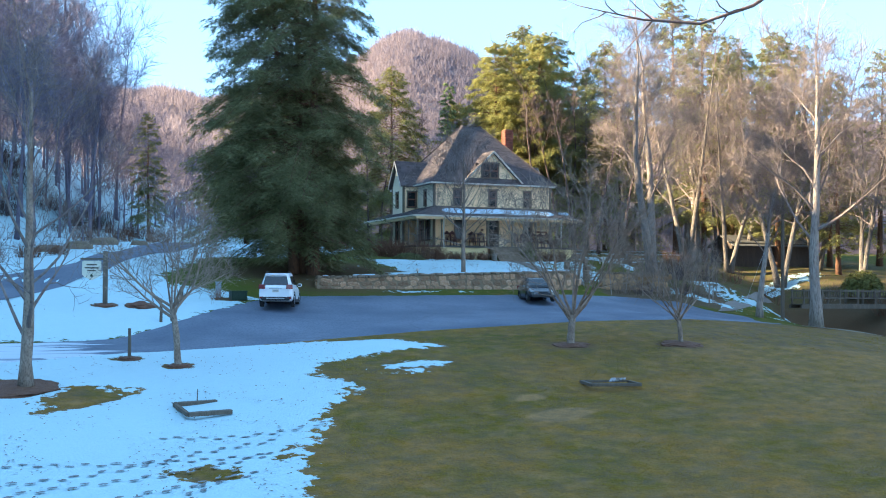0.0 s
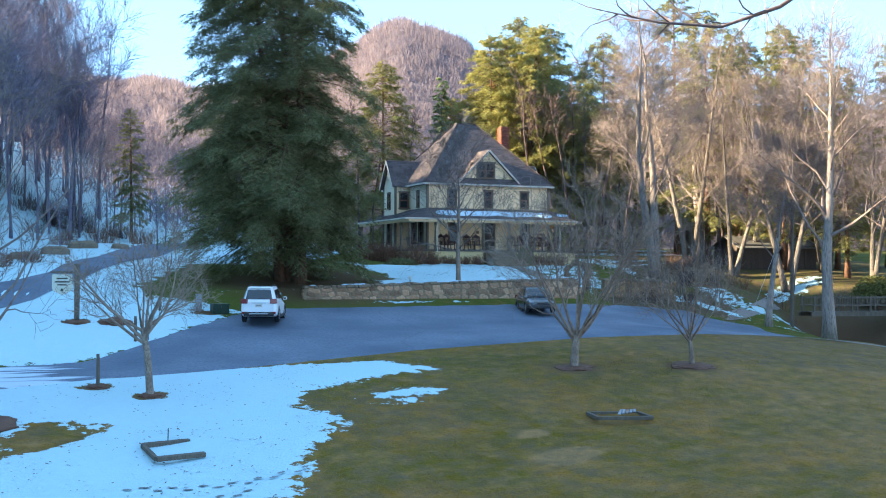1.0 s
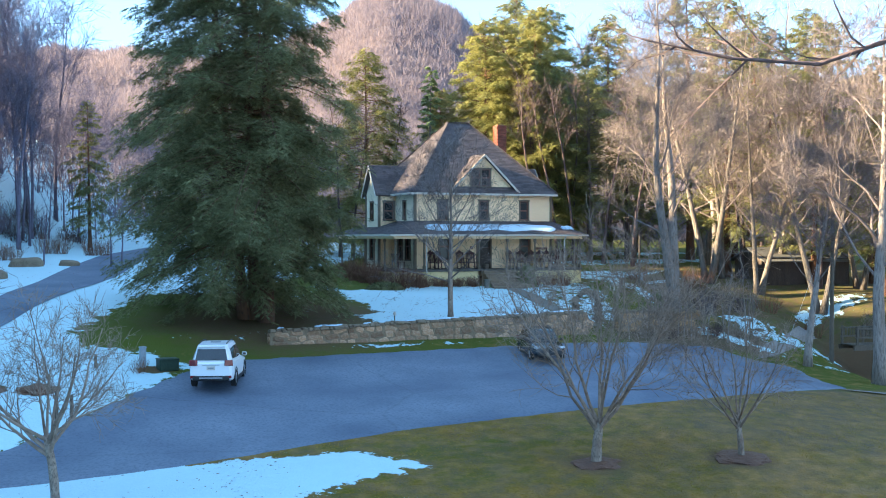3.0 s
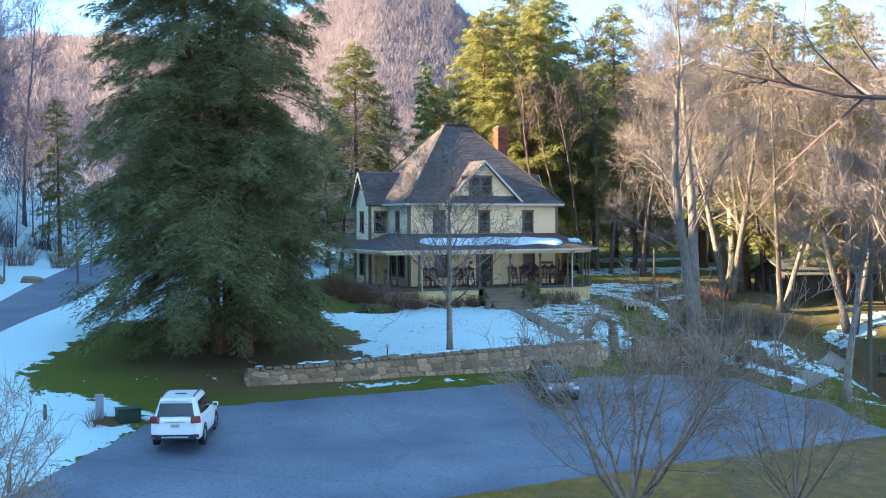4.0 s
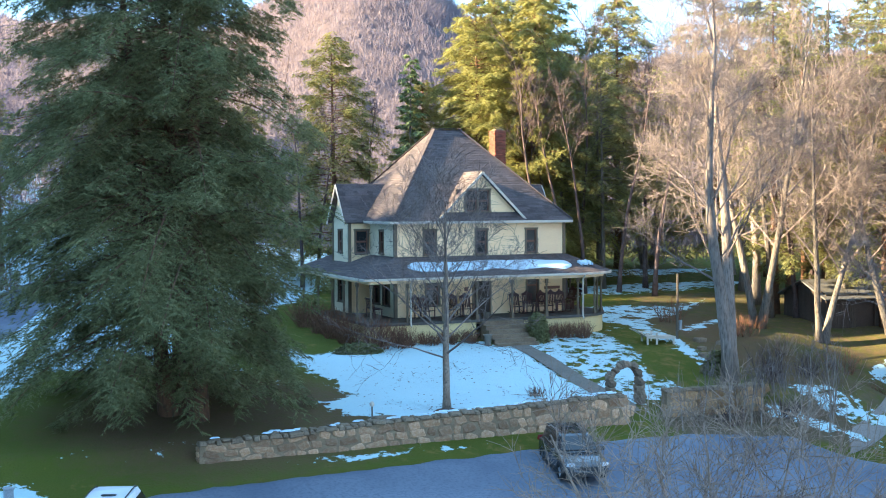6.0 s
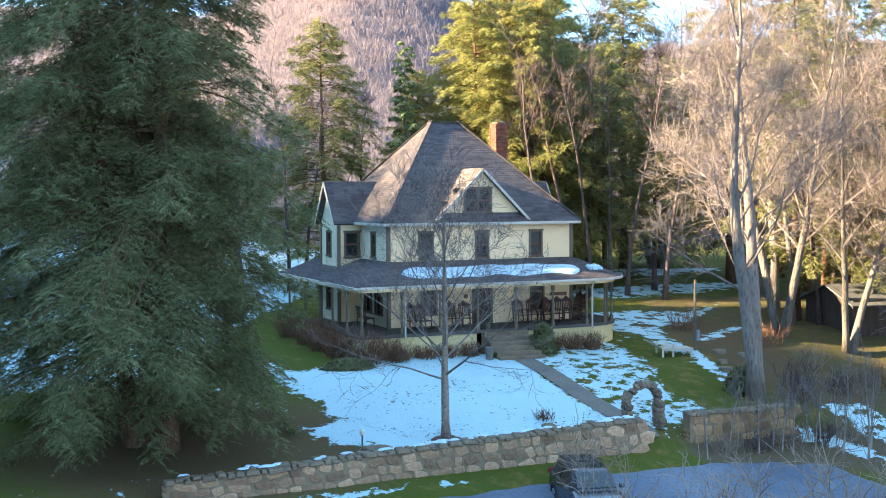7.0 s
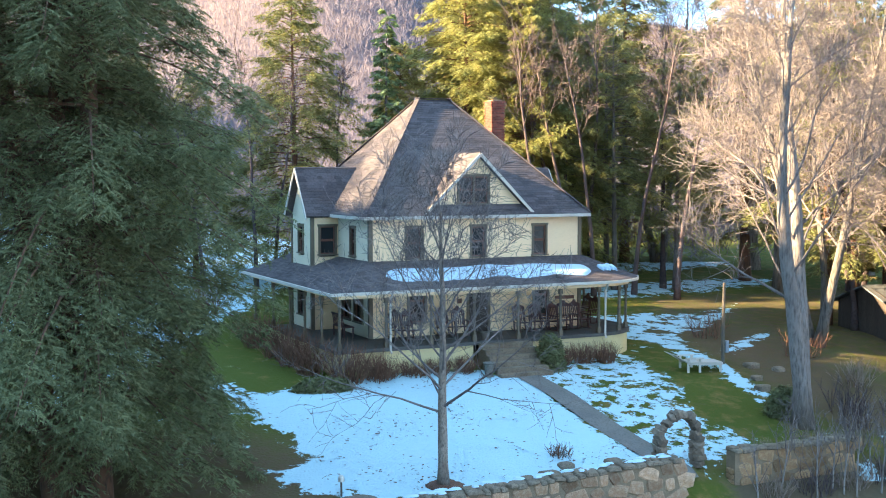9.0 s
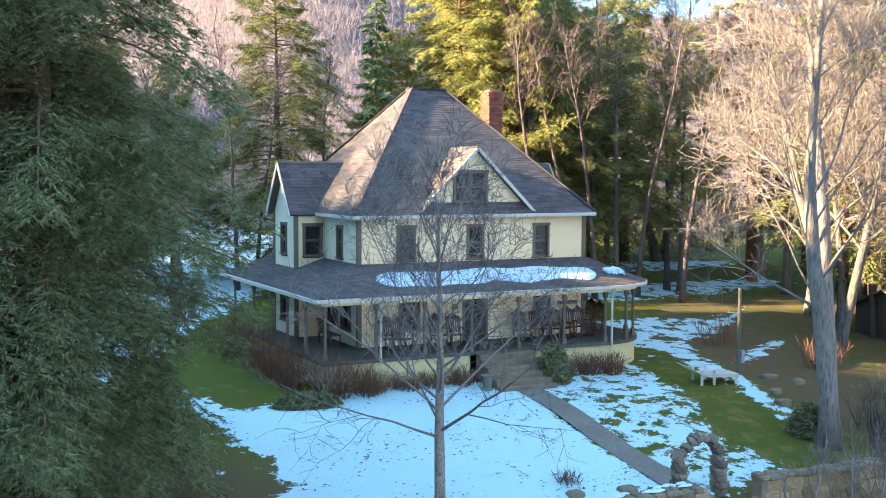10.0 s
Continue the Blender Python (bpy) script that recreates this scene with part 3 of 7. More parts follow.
# the lane that climbs behind the hemlock
rows_road = []
for i in range(len(ROAD_L) - 1):
    for k in range(8):
        f = k / 8
        a = Vector(ROAD_L[i]).lerp(Vector(ROAD_L[i + 1]), f)
        b = Vector(ROAD_R[i]).lerp(Vector(ROAD_R[i + 1]), f)
        rows_road.append([a.lerp(b, j / 8) for j in range(9)])
RX = np.array([[p.x for p in r] for r in rows_road])
RY = np.array([[p.y for p in r] for r in rows_road])
RZ = height(RX, RY) + 0.03
lane = tagged(new("road", grid_mesh("road", RX, RY, RZ, M_ASPHALT, {"snow": np.full(RX.shape, -0.2)})), "grey asphalt lane curving uphill between snow banks", "road", kind="structure")

# concrete walk from the gate arch to the porch steps
WX, WY = np.meshgrid(np.linspace(34.15, 35.15, 4), np.linspace(60.6, 71.2, 30))
walkway = tagged(new("garden_path", grid_mesh("garden_path", WX, WY, height(WX, WY) + 0.07, M_CONCRETE)), "grey concrete garden walk leading to the porch", "path", kind="structure")
GX, GY = np.meshgrid(np.linspace(0, 1, 6), np.linspace(0, 1, 30))
PX = 42.5 + GY * 9.5 + GX * 2.2 - GX * GY * 1.0
PY = 56.4 + GY * 3.4 + GY ** 2 * 2.5 + GX * 1.0 + GX * 1.2
gpath = tagged(new("gravel_drive", grid_mesh("gravel_drive", PX, PY, height(PX, PY) + 0.03, M_GRAVEL)), "pale gravel track towards the footbridge and shed", "path", kind="structure")
PX = 40.4 + GY * 9.0 + GX * 0.6
PY = 47.9 - GY * 4.5 - GX * 2.0 * (0.3 + 0.7 * GY)
gpath2 = tagged(new("gravel_path", grid_mesh("gravel_path", PX, PY, height(PX, PY) + 0.04, M_GRAVEL)), "pale gravel path across the lawn", "path", kind="structure")

# ---- the inn ----
def spans_without(a, b, cuts):
    out = [(a, b)]
    for c, d in cuts:
        nxt = []
        for p, q in out:
            if d <= p or c >= q:
                nxt.append((p, q))
            else:
                if c > p:
                    nxt.append((p, c))
                if d < q:
                    nxt.append((d, q))
        out = nxt
    return [s for s in out if s[1] - s[0] > 0.01]


def clapboards(o, u, n, z0, z1, lo, hi, openings=(), course=0.125):
    """Lapped boards from z0 to z1; lo and hi give the wall's ends at a height; openings are (a, b, z0, z1) along u."""
    sh = Shape()
    o, u, n = Vector(o), Vector(u), Vector(n)
    k = max(1, round((z1 - z0) / course))
    st = (z1 - z0) / k
    for i in range(k):
        za, zb = z0 + i * st, z0 + (i + 1) * st
        a, b = lo(za), hi(za)
        a2, b2 = lo(zb), hi(zb)
        cuts = [(c, d) for c, d, e, f in openings if f > za + 0.02 and e < zb - 0.02]
        for p, q in spans_without(a, b, cuts):
            p2 = a2 if p == a else p
            q2 = b2 if q == b else q
            w = rnd.uniform(-0.002, 0.002)
            P = [o + u * p + Vector((0, 0, za)) + n * (0.034 + w), o + u * q + Vector((0, 0, za)) + n * (0.034 + w),
                 o + u * q2 + Vector((0, 0, zb)) + n * 0.012, o + u * p2 + Vector((0, 0, zb)) + n * 0.012,
                 o + u * p + Vector((0, 0, za)) - n * 0.05, o + u * q + Vector((0, 0, za)) - n * 0.05,
                 o + u * q2 + Vector((0, 0, zb)) - n * 0.05, o + u * p2 + Vector((0, 0, zb)) - n * 0.05]
            sh.add(P, [(0, 1, 2, 3), (5, 4, 7, 6), (1, 0, 4, 5), (3, 2, 6, 7), (0, 3, 7, 4), (2, 1, 5, 6)])
    return sh


def shingles(sh, a, b, c, d, course=0.16, width=0.42):
    """Lapped shingles over the plane from the eave a-b to the top d-c."""
    a, b, c, d = (Vector(p) for p in (a, b, c, d))
    nrm = (b - a).cross(d - a) if (d - a).length > 1e-3 else (b - a).cross(c - a)
    nrm.normalize()
    if nrm.z < 0:
        nrm = -nrm
    slope = max((d - a).length, (c - b).length)
    k = max(2, round(slope / course))
    for i in range(k):
        f0, f1 = i / k, min(1.0, (i + 1.25) / k)
        l0, r0, l1, r1 = a.lerp(d, f0), b.lerp(c, f0), a.lerp(d, f1), b.lerp(c, f1)
        m = max(1, round((r0 - l0).length / width))
        cut = [0] + [min(0.999, max(0.001, (j + rnd.uniform(-0.25, 0.25)) / m)) for j in range(1, m)] + [1]
        for j in range(m):
            s, t = cut[j], cut[j + 1]
            lift = nrm * rnd.uniform(0.011, 0.019)
            p0, p1, p2, p3 = l0.lerp(r0, s) + lift, l0.lerp(r0, t) + lift, l1.lerp(r1, t) + nrm * 0.004, l1.lerp(r1, s) + nrm * 0.004
            sh.add([p0, p1, p2, p3, l0.lerp(r0, s) - nrm * 0.004, l0.lerp(r0, t) - nrm * 0.004], [(0, 1, 2, 3), (4, 5, 1, 0)])
    return sh


def slab(a, b, c, d, thick=0.1):
    """A flat deck under a roof plane."""
    sh = Shape()
    P = [Vector(p) for p in (a, b, c, d)]
    n = (P[1] - P[0]).cross(P[2] - P[0]).normalized()
    if n.z < 0:
        n = -n
    lo = [p - n * thick for p in P]
    return sh.add(P + lo, [(0, 1, 2, 3), (7, 6, 5, 4), (0, 4, 5, 1), (1, 5, 6, 2), (2, 6, 7, 3), (3, 7, 4, 0)])


house = thing("house", "two-storey cream clapboard inn with dark hipped roof and wraparound porch", "house")
HX0, HX1, HY0, HY1 = 30.0, 39.8, 75.0, 83.6
EAVE, FLOOR = 13.27, 8.42


def window(o, u, n, w, h, label="", sashes=1):
    """A sash window in brown trim; o is the bottom left corner of the trim."""
    o, u, n = Vector(o), Vector(u), Vector(n)
    up = Vector((0, 0, 1))
    t = 0.095
    win = thing("window", label or "brown-trimmed sash window", "window")
    win.parent = house
    del win["category"]
    fr = Shape()
    fr.bar(o + u * (t / 2) + n * 0.03, o + u * (t / 2) + up * h + n * 0.03, t, 0.07)
    fr.bar(o + u * (w - t / 2) + n * 0.03, o + u * (w - t / 2) + up * h + n * 0.03, t, 0.07)
    fr.bar(o - u * 0.03 + up * (h - t / 2) + n * 0.032, o + u * (w + 0.03) + up * (h - t / 2) + n * 0.032, 0.09, t)
    part("frame", fr, M_TRIM, win)
    si = Shape()
    si.bar(o - u * 0.04 + up * 0.03 + n * 0.05, o + u * (w + 0.04) + up * 0.03 + n * 0.05, 0.12, 0.06)
    part("sill", si, M_TRIM, win)
    each = (w - t * (sashes + 1)) / sashes
    for i in range(sashes):
        x0 = t + i * (each + t)
        if i:
            mu = Shape()
            mu.bar(o + u * (x0 - t / 2) + n * 0.03, o + u * (x0 - t / 2) + up * h + n * 0.03, t, 0.07)
            part("mullion", mu, M_TRIM, win)
        b = 0.05
        ih = h - t - 0.06
        half = ih / 2
        for j in range(2):
            z0 = 0.06 + j * half
            dep = -0.02 if j else -0.045
            sa = Shape()
            A, B = o + u * x0 + n * dep, o + u * (x0 + each) + n * dep
            sa.bar(A + up * (z0 + b / 2), B + up * (z0 + b / 2), 0.035, b)
            sa.bar(A + up * (z0 + half - b / 2), B + up * (z0 + half - b / 2), 0.035, b)
            sa.bar(A + u * b / 2 + up * (z0 + b), A + u * b / 2 + up * (z0 + half - b), b, 0.035)
            sa.bar(B - u * b / 2 + up * (z0 + b), B - u * b / 2 + up * (z0 + half - b), b, 0.035)
            part("sash", sa, M_SASH, win)
            pa = Shape()
            q = n * (dep - 0.008)
            C = [A + u * b + up * (z0 + b) + q - n * dep, B - u * b + up * (z0 + b) + q - n * dep, B - u * b + up * (z0 + half - b) + q - n * dep, A + u * b + up * (z0 + half - b) + q - n * dep]
            pa.add(C + [p - n * 0.006 for p in C], [(0, 1, 2, 3), (7, 6, 5, 4), (0, 4, 5, 1), (1, 5, 6, 2), (2, 6, 7, 3), (3, 7, 4, 0)])
            part("pane", pa, M_GLASS, win)
    return win


FRONT = ((1, 0, 0), (0, -1, 0))
LEFT = ((0, -1, 0), (-1, 0, 0))
RIGHT = ((0, 1, 0), (1, 0, 0))
BACK = ((-1, 0, 0), (0, 1, 0))

# openings of the front: upper windows, then the ground floor
up_win = [(31.51, 0.79), (34.46, 0.77), (37.42, 0.76)]
low_win = [(31.6, 0.87), (37.46, 0.82)]
ops = [(x - HX0 + 0.03, x - HX0 + w - 0.03, 11.56, 12.9) for x, w in up_win] + [(x - HX0 + 0.03, x - HX0 + w - 0.03, 8.95, 10.75) for x, w in low_win] + [(4.3, 5.4, FLOOR, 10.85)]
part("wall", clapboards((HX0, HY0, 0), *FRONT, 7.9, EAVE, lambda z: 0, lambda z: HX1 - HX0, ops), M_SIDING, house, "cream clapboard front wall")
ops_l = [(6.45, 7.05, 11.6, 12.86), (3.0, 3.7, 8.95, 10.75), (5.5, 6.5, 8.95, 10.75), (6.9, 7.9, 8.95, 10.75)]
part("wall", clapboards((HX0, HY1, 0), *LEFT, 7.9, EAVE, lambda z: 0, lambda z: HY1 - HY0, ops_l), M_SIDING_SHADE, house, "clapboard side wall in shade-toned cream")
part("wall", clapboards((HX1, HY0, 0), *RIGHT, 7.9, EAVE, lambda z: 0, lambda z: HY1 - HY0), M_SIDING_SHADE, house, "clapboard side wall in shade-toned cream")
part("wall", clapboards((HX1, HY1, 0), *BACK, 7.9, EAVE, lambda z: 0, lambda z: HX1 - HX0), M_SIDING_SHADE, house, "clapboard rear wall in shade-toned cream")
# no rooms inside: a solid box coloured dark as their shade
core = Shape().box(((HX0 + HX1) / 2, (HY0 + HY1) / 2, (7.4 + EAVE) / 2), (HX1 - HX0 - 0.22, HY1 - HY0 - 0.22, EAVE - 7.4))
part("room_shade_box", core, M_DOOR_SHADE, house, "solid dark box for the unlit rooms behind the windows")
for cx, cy in ((HX0, HY0), (HX1, HY0), (HX0, HY1), (HX1, HY1)):
    part("corner_board", Shape().box((cx, cy, (7.9 + EAVE) / 2), (0.16, 0.16, EAVE - 7.9)), M_TRIM, house)
for x, w in up_win:
    window((x, HY0, 11.53), *FRONT, w, 1.39, "upper sash window in brown trim")
for x, w in low_win:
    window((x, HY0, 8.9), *FRONT, w, 1.9, "tall porch window in brown trim")
window((HX0, 77.15, 11.58), *LEFT, 0.66, 1.3, "narrow dark side window")
for y, w in ((80.62, 0.74), (78.13, 1.05), (76.73, 1.05)):
    window((HX0, y, 8.9), *LEFT, w, 1.9, "tall dark side window")
# front door
fd = thing("front_door", "dark panelled front door with a glazed upper half", "door")
del fd["category"]
fd.parent = house
ds = Shape()
ds.bar((34.36, HY0 - 0.03, FLOOR), (34.36, HY0 - 0.03, 10.85), 0.1, 0.08).bar((35.36, HY0 - 0.03, FLOOR), (35.36, HY0 - 0.03, 10.85), 0.1, 0.08).bar((34.3, HY0 - 0.03, 10.8), (35.42, HY0 - 0.03, 10.8), 0.08, 0.1)
part("frame", ds, M_TRIM, fd)
dl = Shape().box((34.86, HY0 + 0.04, 9.57), (0.9, 0.05, 2.3))
for z, h in ((8.9, 0.6), (9.5, 0.3)):
    dl.box((34.66, HY0 + 0.012, z), (0.3, 0.02, h)).box((35.06, HY0 + 0.012, z), (0.3, 0.02, h))
part("leaf", dl, M_DOOR_SHADE, fd)
part("pane", Shape().box((34.86, HY0 + 0.01, 10.2), (0.62, 0.02, 0.8)), M_GLASS, fd)
part("handle", Shape().lathe((35.2, HY0 - 0.02, 9.35), [(0.0, 0), (0.035, 0.01), (0.04, 0.04), (0.0, 0.07)], 8), M_CHROME, fd)

# main hipped roof
OV = 0.42
RZ1, RXa, RXb, RYm = 18.33, 34.05, 35.6, 79.3
E0 = EAVE + 0.05
fl, fr_, br, bl = (HX0 - OV, HY0 - OV, E0), (HX1 + OV - 0.1, HY0 - OV, E0), (HX1 + OV - 0.1, HY1 + OV, E0), (HX0 - OV, HY1 + OV, E0)
ra, rb = (RXa, RYm, RZ1), (RXb, RYm, RZ1)
roof = part("roof", Shape().add([fl, fr_, br, bl, ra, rb, *[(x, y, z - 0.12) for x, y, z in (fl, fr_, br, bl)]],
            [(0, 1, 5, 4), (1, 2, 5), (2, 3, 4, 5), (3, 0, 4), (0, 6, 7, 1), (1, 7, 8, 2), (2, 8, 9, 3), (3, 9, 6, 0), (9, 8, 7, 6)]), M_SHINGLE, house, "steep dark hipped roof")
sg = Shape()
shingles(sg, fl, fr_, rb, ra)
shingles(sg, fr_, br, rb, rb)
shingles(sg, br, bl, ra, rb)
shingles(sg, bl, fl, ra, ra)
tagged(part("shingles", sg, M_SHINGLE, roof, "weathered dark asphalt shingles"), kind="stuff")
cap = Shape()
for p, q in ((fl, ra), (fr_, rb), (br, rb), (bl, ra), (ra, rb)):
    P, Q = Vector(p) + Vector((0, 0, 0.045)), Vector(q) + Vector((0, 0, 0.045))
    k = max(2, int((Q - P).length / 0.3))
    for i in range(k):
        cap.bar(P.lerp(Q, i / k), P.lerp(Q, (i + 1.1) / k) + Vector((0, 0, 0.012)), 0.2, 0.025)
tagged(part("ridge_capping", cap, M_SHINGLE, roof, "shingle caps along hips and ridge"), kind="stuff")
fas = Shape()
for p, q in ((fl, fr_), (fl, bl), (fr_, br)):
    P, Q = Vector(p), Vector(q)
    fas.bar(P + Vector((0, 0, -0.075)), Q + Vector((0, 0, -0.075)), 0.05, 0.13)
part("fascia", fas, M_WHITE, house, "white painted eave board", bevel=0.008)


def gable(o, u, n, half, base, apex, depth, wallz, name, siding, ops=()):
    """A gabled wall with its little roof; o is the middle of the wall's foot line, depth how far the roof runs back."""
    o, u, n = Vector(o), Vector(u), Vector(n)
    rise = apex - base
    w = clapboards(o - u * half, u, n, wallz, apex - 0.16, lambda z: half * (z - base) / rise + 0.1, lambda z: 2 * half - half * (z - base) / rise - 0.1, ops)
    part("wall", w, siding, house, name + " wall")
    P = lambda s, z, b: o + u * s - n * b + Vector((0, 0, z))
    fwd = -0.32
    rf = Shape()
    dk = []
    for sgn in (-1, 1):
        a, b = P(sgn * (half + 0.12), base - 0.1, fwd), P(sgn * (half + 0.12), base - 0.1, depth)
        c, d = P(0, apex + 0.02, depth), P(0, apex + 0.02, fwd)
        dk.append(slab(a, b, c, d, 0.09))
        shingles(rf, a, b, c, d) if sgn > 0 else shingles(rf, b, a, d, c)
    gr = part("gable_roof", dk[0].add(dk[1].v, dk[1].f), M_SHINGLE, house, name + " roof")
    tagged(part("shingles", rf, M_SHINGLE, gr, "weathered dark asphalt shingles"), kind="stuff")
    rk = Shape()
    for sgn in (-1, 1):
        rk.bar(P(sgn * (half + 0.14), base - 0.2, fwd - 0.02), P(0, apex - 0.06, fwd - 0.02), 0.04, 0.12)
    part("bargeboard", rk, M_WHITE, house, "white bargeboard")
    return o


# front gable with its pair of sashes
gable((34.80, HY0, 0), *FRONT, 2.48, 13.46, 15.88, 2.6, 13.72, "front gable", M_SIDING, [(1.59, 2.99, 13.7, 14.98)])
# near-black boxes paint the attic's darkness
part("wall", Shape().box((34.78, HY0 + 0.2, 14.0), (4.0, 0.1, 0.6)).box((34.78, HY0 + 0.2, 14.6), (2.6, 0.1, 0.7)), M_DOOR_SHADE, house, "dark boxes for the unlit attic behind the gable")
window((33.86, HY0 - 0.05, 13.74), *FRONT, 1.5, 1.26, "pair of red sashes in the front gable", sashes=2)
pent = Shape()
shingles(pent, (32.3, HY0 - OV, E0 + 0.02), (37.3, HY0 - OV, E0 + 0.02), (37.0, HY0 - 0.02, 13.76), (32.6, HY0 - 0.02, 13.76))
tagged(part("pent_roof", pent, M_SHINGLE, house, "narrow shingled skirt below the gable"), kind="stuff")

# left wing with gable
WX0, WY0, WY1 = 28.82, 78.6, 81.15
ops_w = [(0.28, 1.08, 11.6, 12.86)]
part("wall", clapboards((WX0, WY0, 0), *FRONT, 7.6, EAVE, lambda z: 0, lambda z: HX0 - WX0, ops_w), M_SIDING, house, "cream wing front wall")
part("wall", clapboards((WX0, WY1, 0), *LEFT, 7.6, EAVE, lambda z: 0, lambda z: WY1 - WY0, [(WY1 - 80.3, WY1 - 79.6, 11.6, 12.86), (WY1 - 80.4, WY1 - 79.6, 8.95, 10.75)]), M_SIDING_SHADE, house, "wing side wall in shade-toned cream")
# the wing's indoor shade, painted on a solid box
part("room_shade_box", Shape().box(((WX0 + HX0) / 2, (WY0 + WY1) / 2, 10.5), (HX0 - WX0 - 0.2, WY1 - WY0 - 0.22, 5.5)), M_DOOR_SHADE, house, "solid dark box for the unlit rooms of the wing")
for cy in (WY0, WY1):
    part("corner_board", Shape().box((WX0, cy, (7.6 + EAVE) / 2), (0.15, 0.15, EAVE - 7.6)), M_TRIM, house)
window((29.08, WY0, 11.56), *FRONT, 0.84, 1.33, "wing window with drawn curtains")
window((WX0, 80.32, 11.58), *LEFT, 0.72, 1.3, "narrow dark wing window")
window((WX0, 80.4, 8.9), *LEFT, 0.8, 1.9, "tall dark wing window")
gable((WX0, (WY0 + WY1) / 2, 0), *LEFT, 1.34, 13.33, 15.3, 5.0, EAVE, "wing gable", M_SIDING_SHADE)
# right wing, mostly behind the main roof
gable((HX1 + 1.0, 79.9, 0), *RIGHT, 1.34, 13.33, 15.3, 5.0, EAVE, "far wing gable", M_SIDING_SHADE)
part("wall", Shape().box((HX1 + 0.5, 79.9, 10.6), (1.0, 2.5, 5.4)), M_SIDING_SHADE, house, "far wing wall in shade-toned cream")

# chimney, brick by brick
chim = thing("chimney", "tall red brick chimney", "chimney")
del chim["category"]
chim.parent = house
part("core", Shape().box((38.95, 81.2, 16.2), (0.62, 0.62, 4.5)), M_MORTAR, chim)
cb = Shape()
for i in range(58):
    z = 14.1 + i * 0.076
    grow = 0.03 if i > 53 else 0.0
    for s in range(4):
        m = Matrix.Rotation(s * math.pi / 2, 3, 'Z')
        off = 0.11 if (i + s) % 2 else 0.0
        for j in range(3):
            c = m @ Vector((-0.22 + j * 0.225 + off * 0.5, -0.305 - grow, 0))
            cb.box((38.95 + c.x, 81.2 + c.y, z), (0.212, 0.09, 0.064), m)
tagged(part("bricks", cb, M_BRICK, chim, "weathered red bricks"), kind="stuff")
part("cap", Shape().box((38.95, 81.2, 18.5), (0.5, 0.5, 0.08)), M_MORTAR, chim)

# ---- porch ----
PY0, PX0, PCX, PR = 72.4, 27.65, 39.2, 2.6


def porch_edge(off, n=14, y_end=82.0):
    """The porch's outline, off metres outside the base wall, from the front left corner round to the far side."""
    pts = [(PX0 - off, PY0 - off)]
    for i in range(n + 1):
        a = -math.pi / 2 + math.pi / 2 * i / n
        pts.append((PCX + (PR + off) * math.cos(a), 75 + (PR + off) * math.sin(a)))
    pts.append((PCX + PR + off, y_end))
    return pts


fl_pts = porch_edge(0.02)
deck = Shape()
outline = fl_pts + [(39.7, 82.0), (39.7, 75.05), (30.1, 75.05), (30.1, 81), (PX0, 81)]
deck.add([(x, y, FLOOR - 0.02) for x, y in outline] + [(x, y, FLOOR - 0.14) for x, y in outline],
         [tuple(range(len(outline)))] + [(i, i + len(outline), (i + 1) % len(outline) + len(outline), (i + 1) % len(outline)) for i in range(len(outline))])
part("porch_floor", deck, M_DECK, house, "grey boarded porch floor")


def base_run(pts, label, thick=0.28, top=FLOOR - 0.15, low=6.6):
    sh = Shape()
    for i, (x, y) in enumerate(pts):
        a, b = Vector(pts[max(i - 1, 0)]), Vector(pts[min(i + 1, len(pts) - 1)])
        d = (b - a).normalized()
        nx, ny = d.y * thick, -d.x * thick
        sh.v.extend([(x, y, low), (x, y, top), (x - nx, y - ny, top), (x - nx, y - ny, low)])
    for i in range(len(pts) - 1):
        for k in range(4):
            p, q = i * 4 + k, i * 4 + (k + 1) % 4
            sh.f.append((p, p + 4, q + 4, q))
    n = len(pts) * 4
    sh.f += [(0, 1, 2, 3), (n - 1, n - 2, n - 3, n - 4)]
    part("porch_base", sh, M_BASEWALL, house, label)


e0 = porch_edge(0.0)
base_run([(PX0 + 0.01, 81.0), (PX0 + 0.01, PY0 + 0.3)], "cream masonry side base of the porch")
base_run([(PX0, PY0), (30.4, PY0), (33.3, PY0)], "cream masonry front base of the porch")
base_run([(36.0, PY0)] + e0[1:], "cream masonry porch base with a rounded corner")
cop = Shape()
for pts in ([(PX0, 81), (PX0, PY0), (33.34, PY0)], [(35.96, PY0)] + e0[1:]):
    for a, b in zip(pts[:-1], pts[1:]):
        cop.bar((a[0], a[1], FLOOR - 0.07), (b[0], b[1], FLOOR - 0.07), 0.2, 0.13)
part("porch_rim", cop, M_DECK, house, "dark porch floor edge")

# porch roof
ze, zt, PSIDE = 10.62, 11.5, 83.6
ev = porch_edge(0.42, 14, 84)
prf = Shape()
dkp = Shape()
a, b = ev[0], ev[1]
top_l = (30.0, 75.0, zt)
planes = [((a[0], a[1], ze), (b[0], b[1], ze), (39.2, 75.0, zt), top_l),
          ((PX0 - 0.35, PSIDE, ze), (a[0], a[1], ze), top_l, (30.0, PSIDE, zt))]
for (p, q) in zip(ev[1:-2], ev[2:-1]):
    planes.append(((p[0], p[1], ze), (q[0], q[1], ze), (39.2 + 0.6 * (q[0] - PCX) / PR, 75.0, zt), (39.2 + 0.6 * (p[0] - PCX) / PR, 75.0, zt)))
planes.append(((ev[-2][0], ev[-2][1], ze), (ev[-1][0], ev[-1][1], ze), (39.8, 84, zt), (39.8, 75.0, zt)))
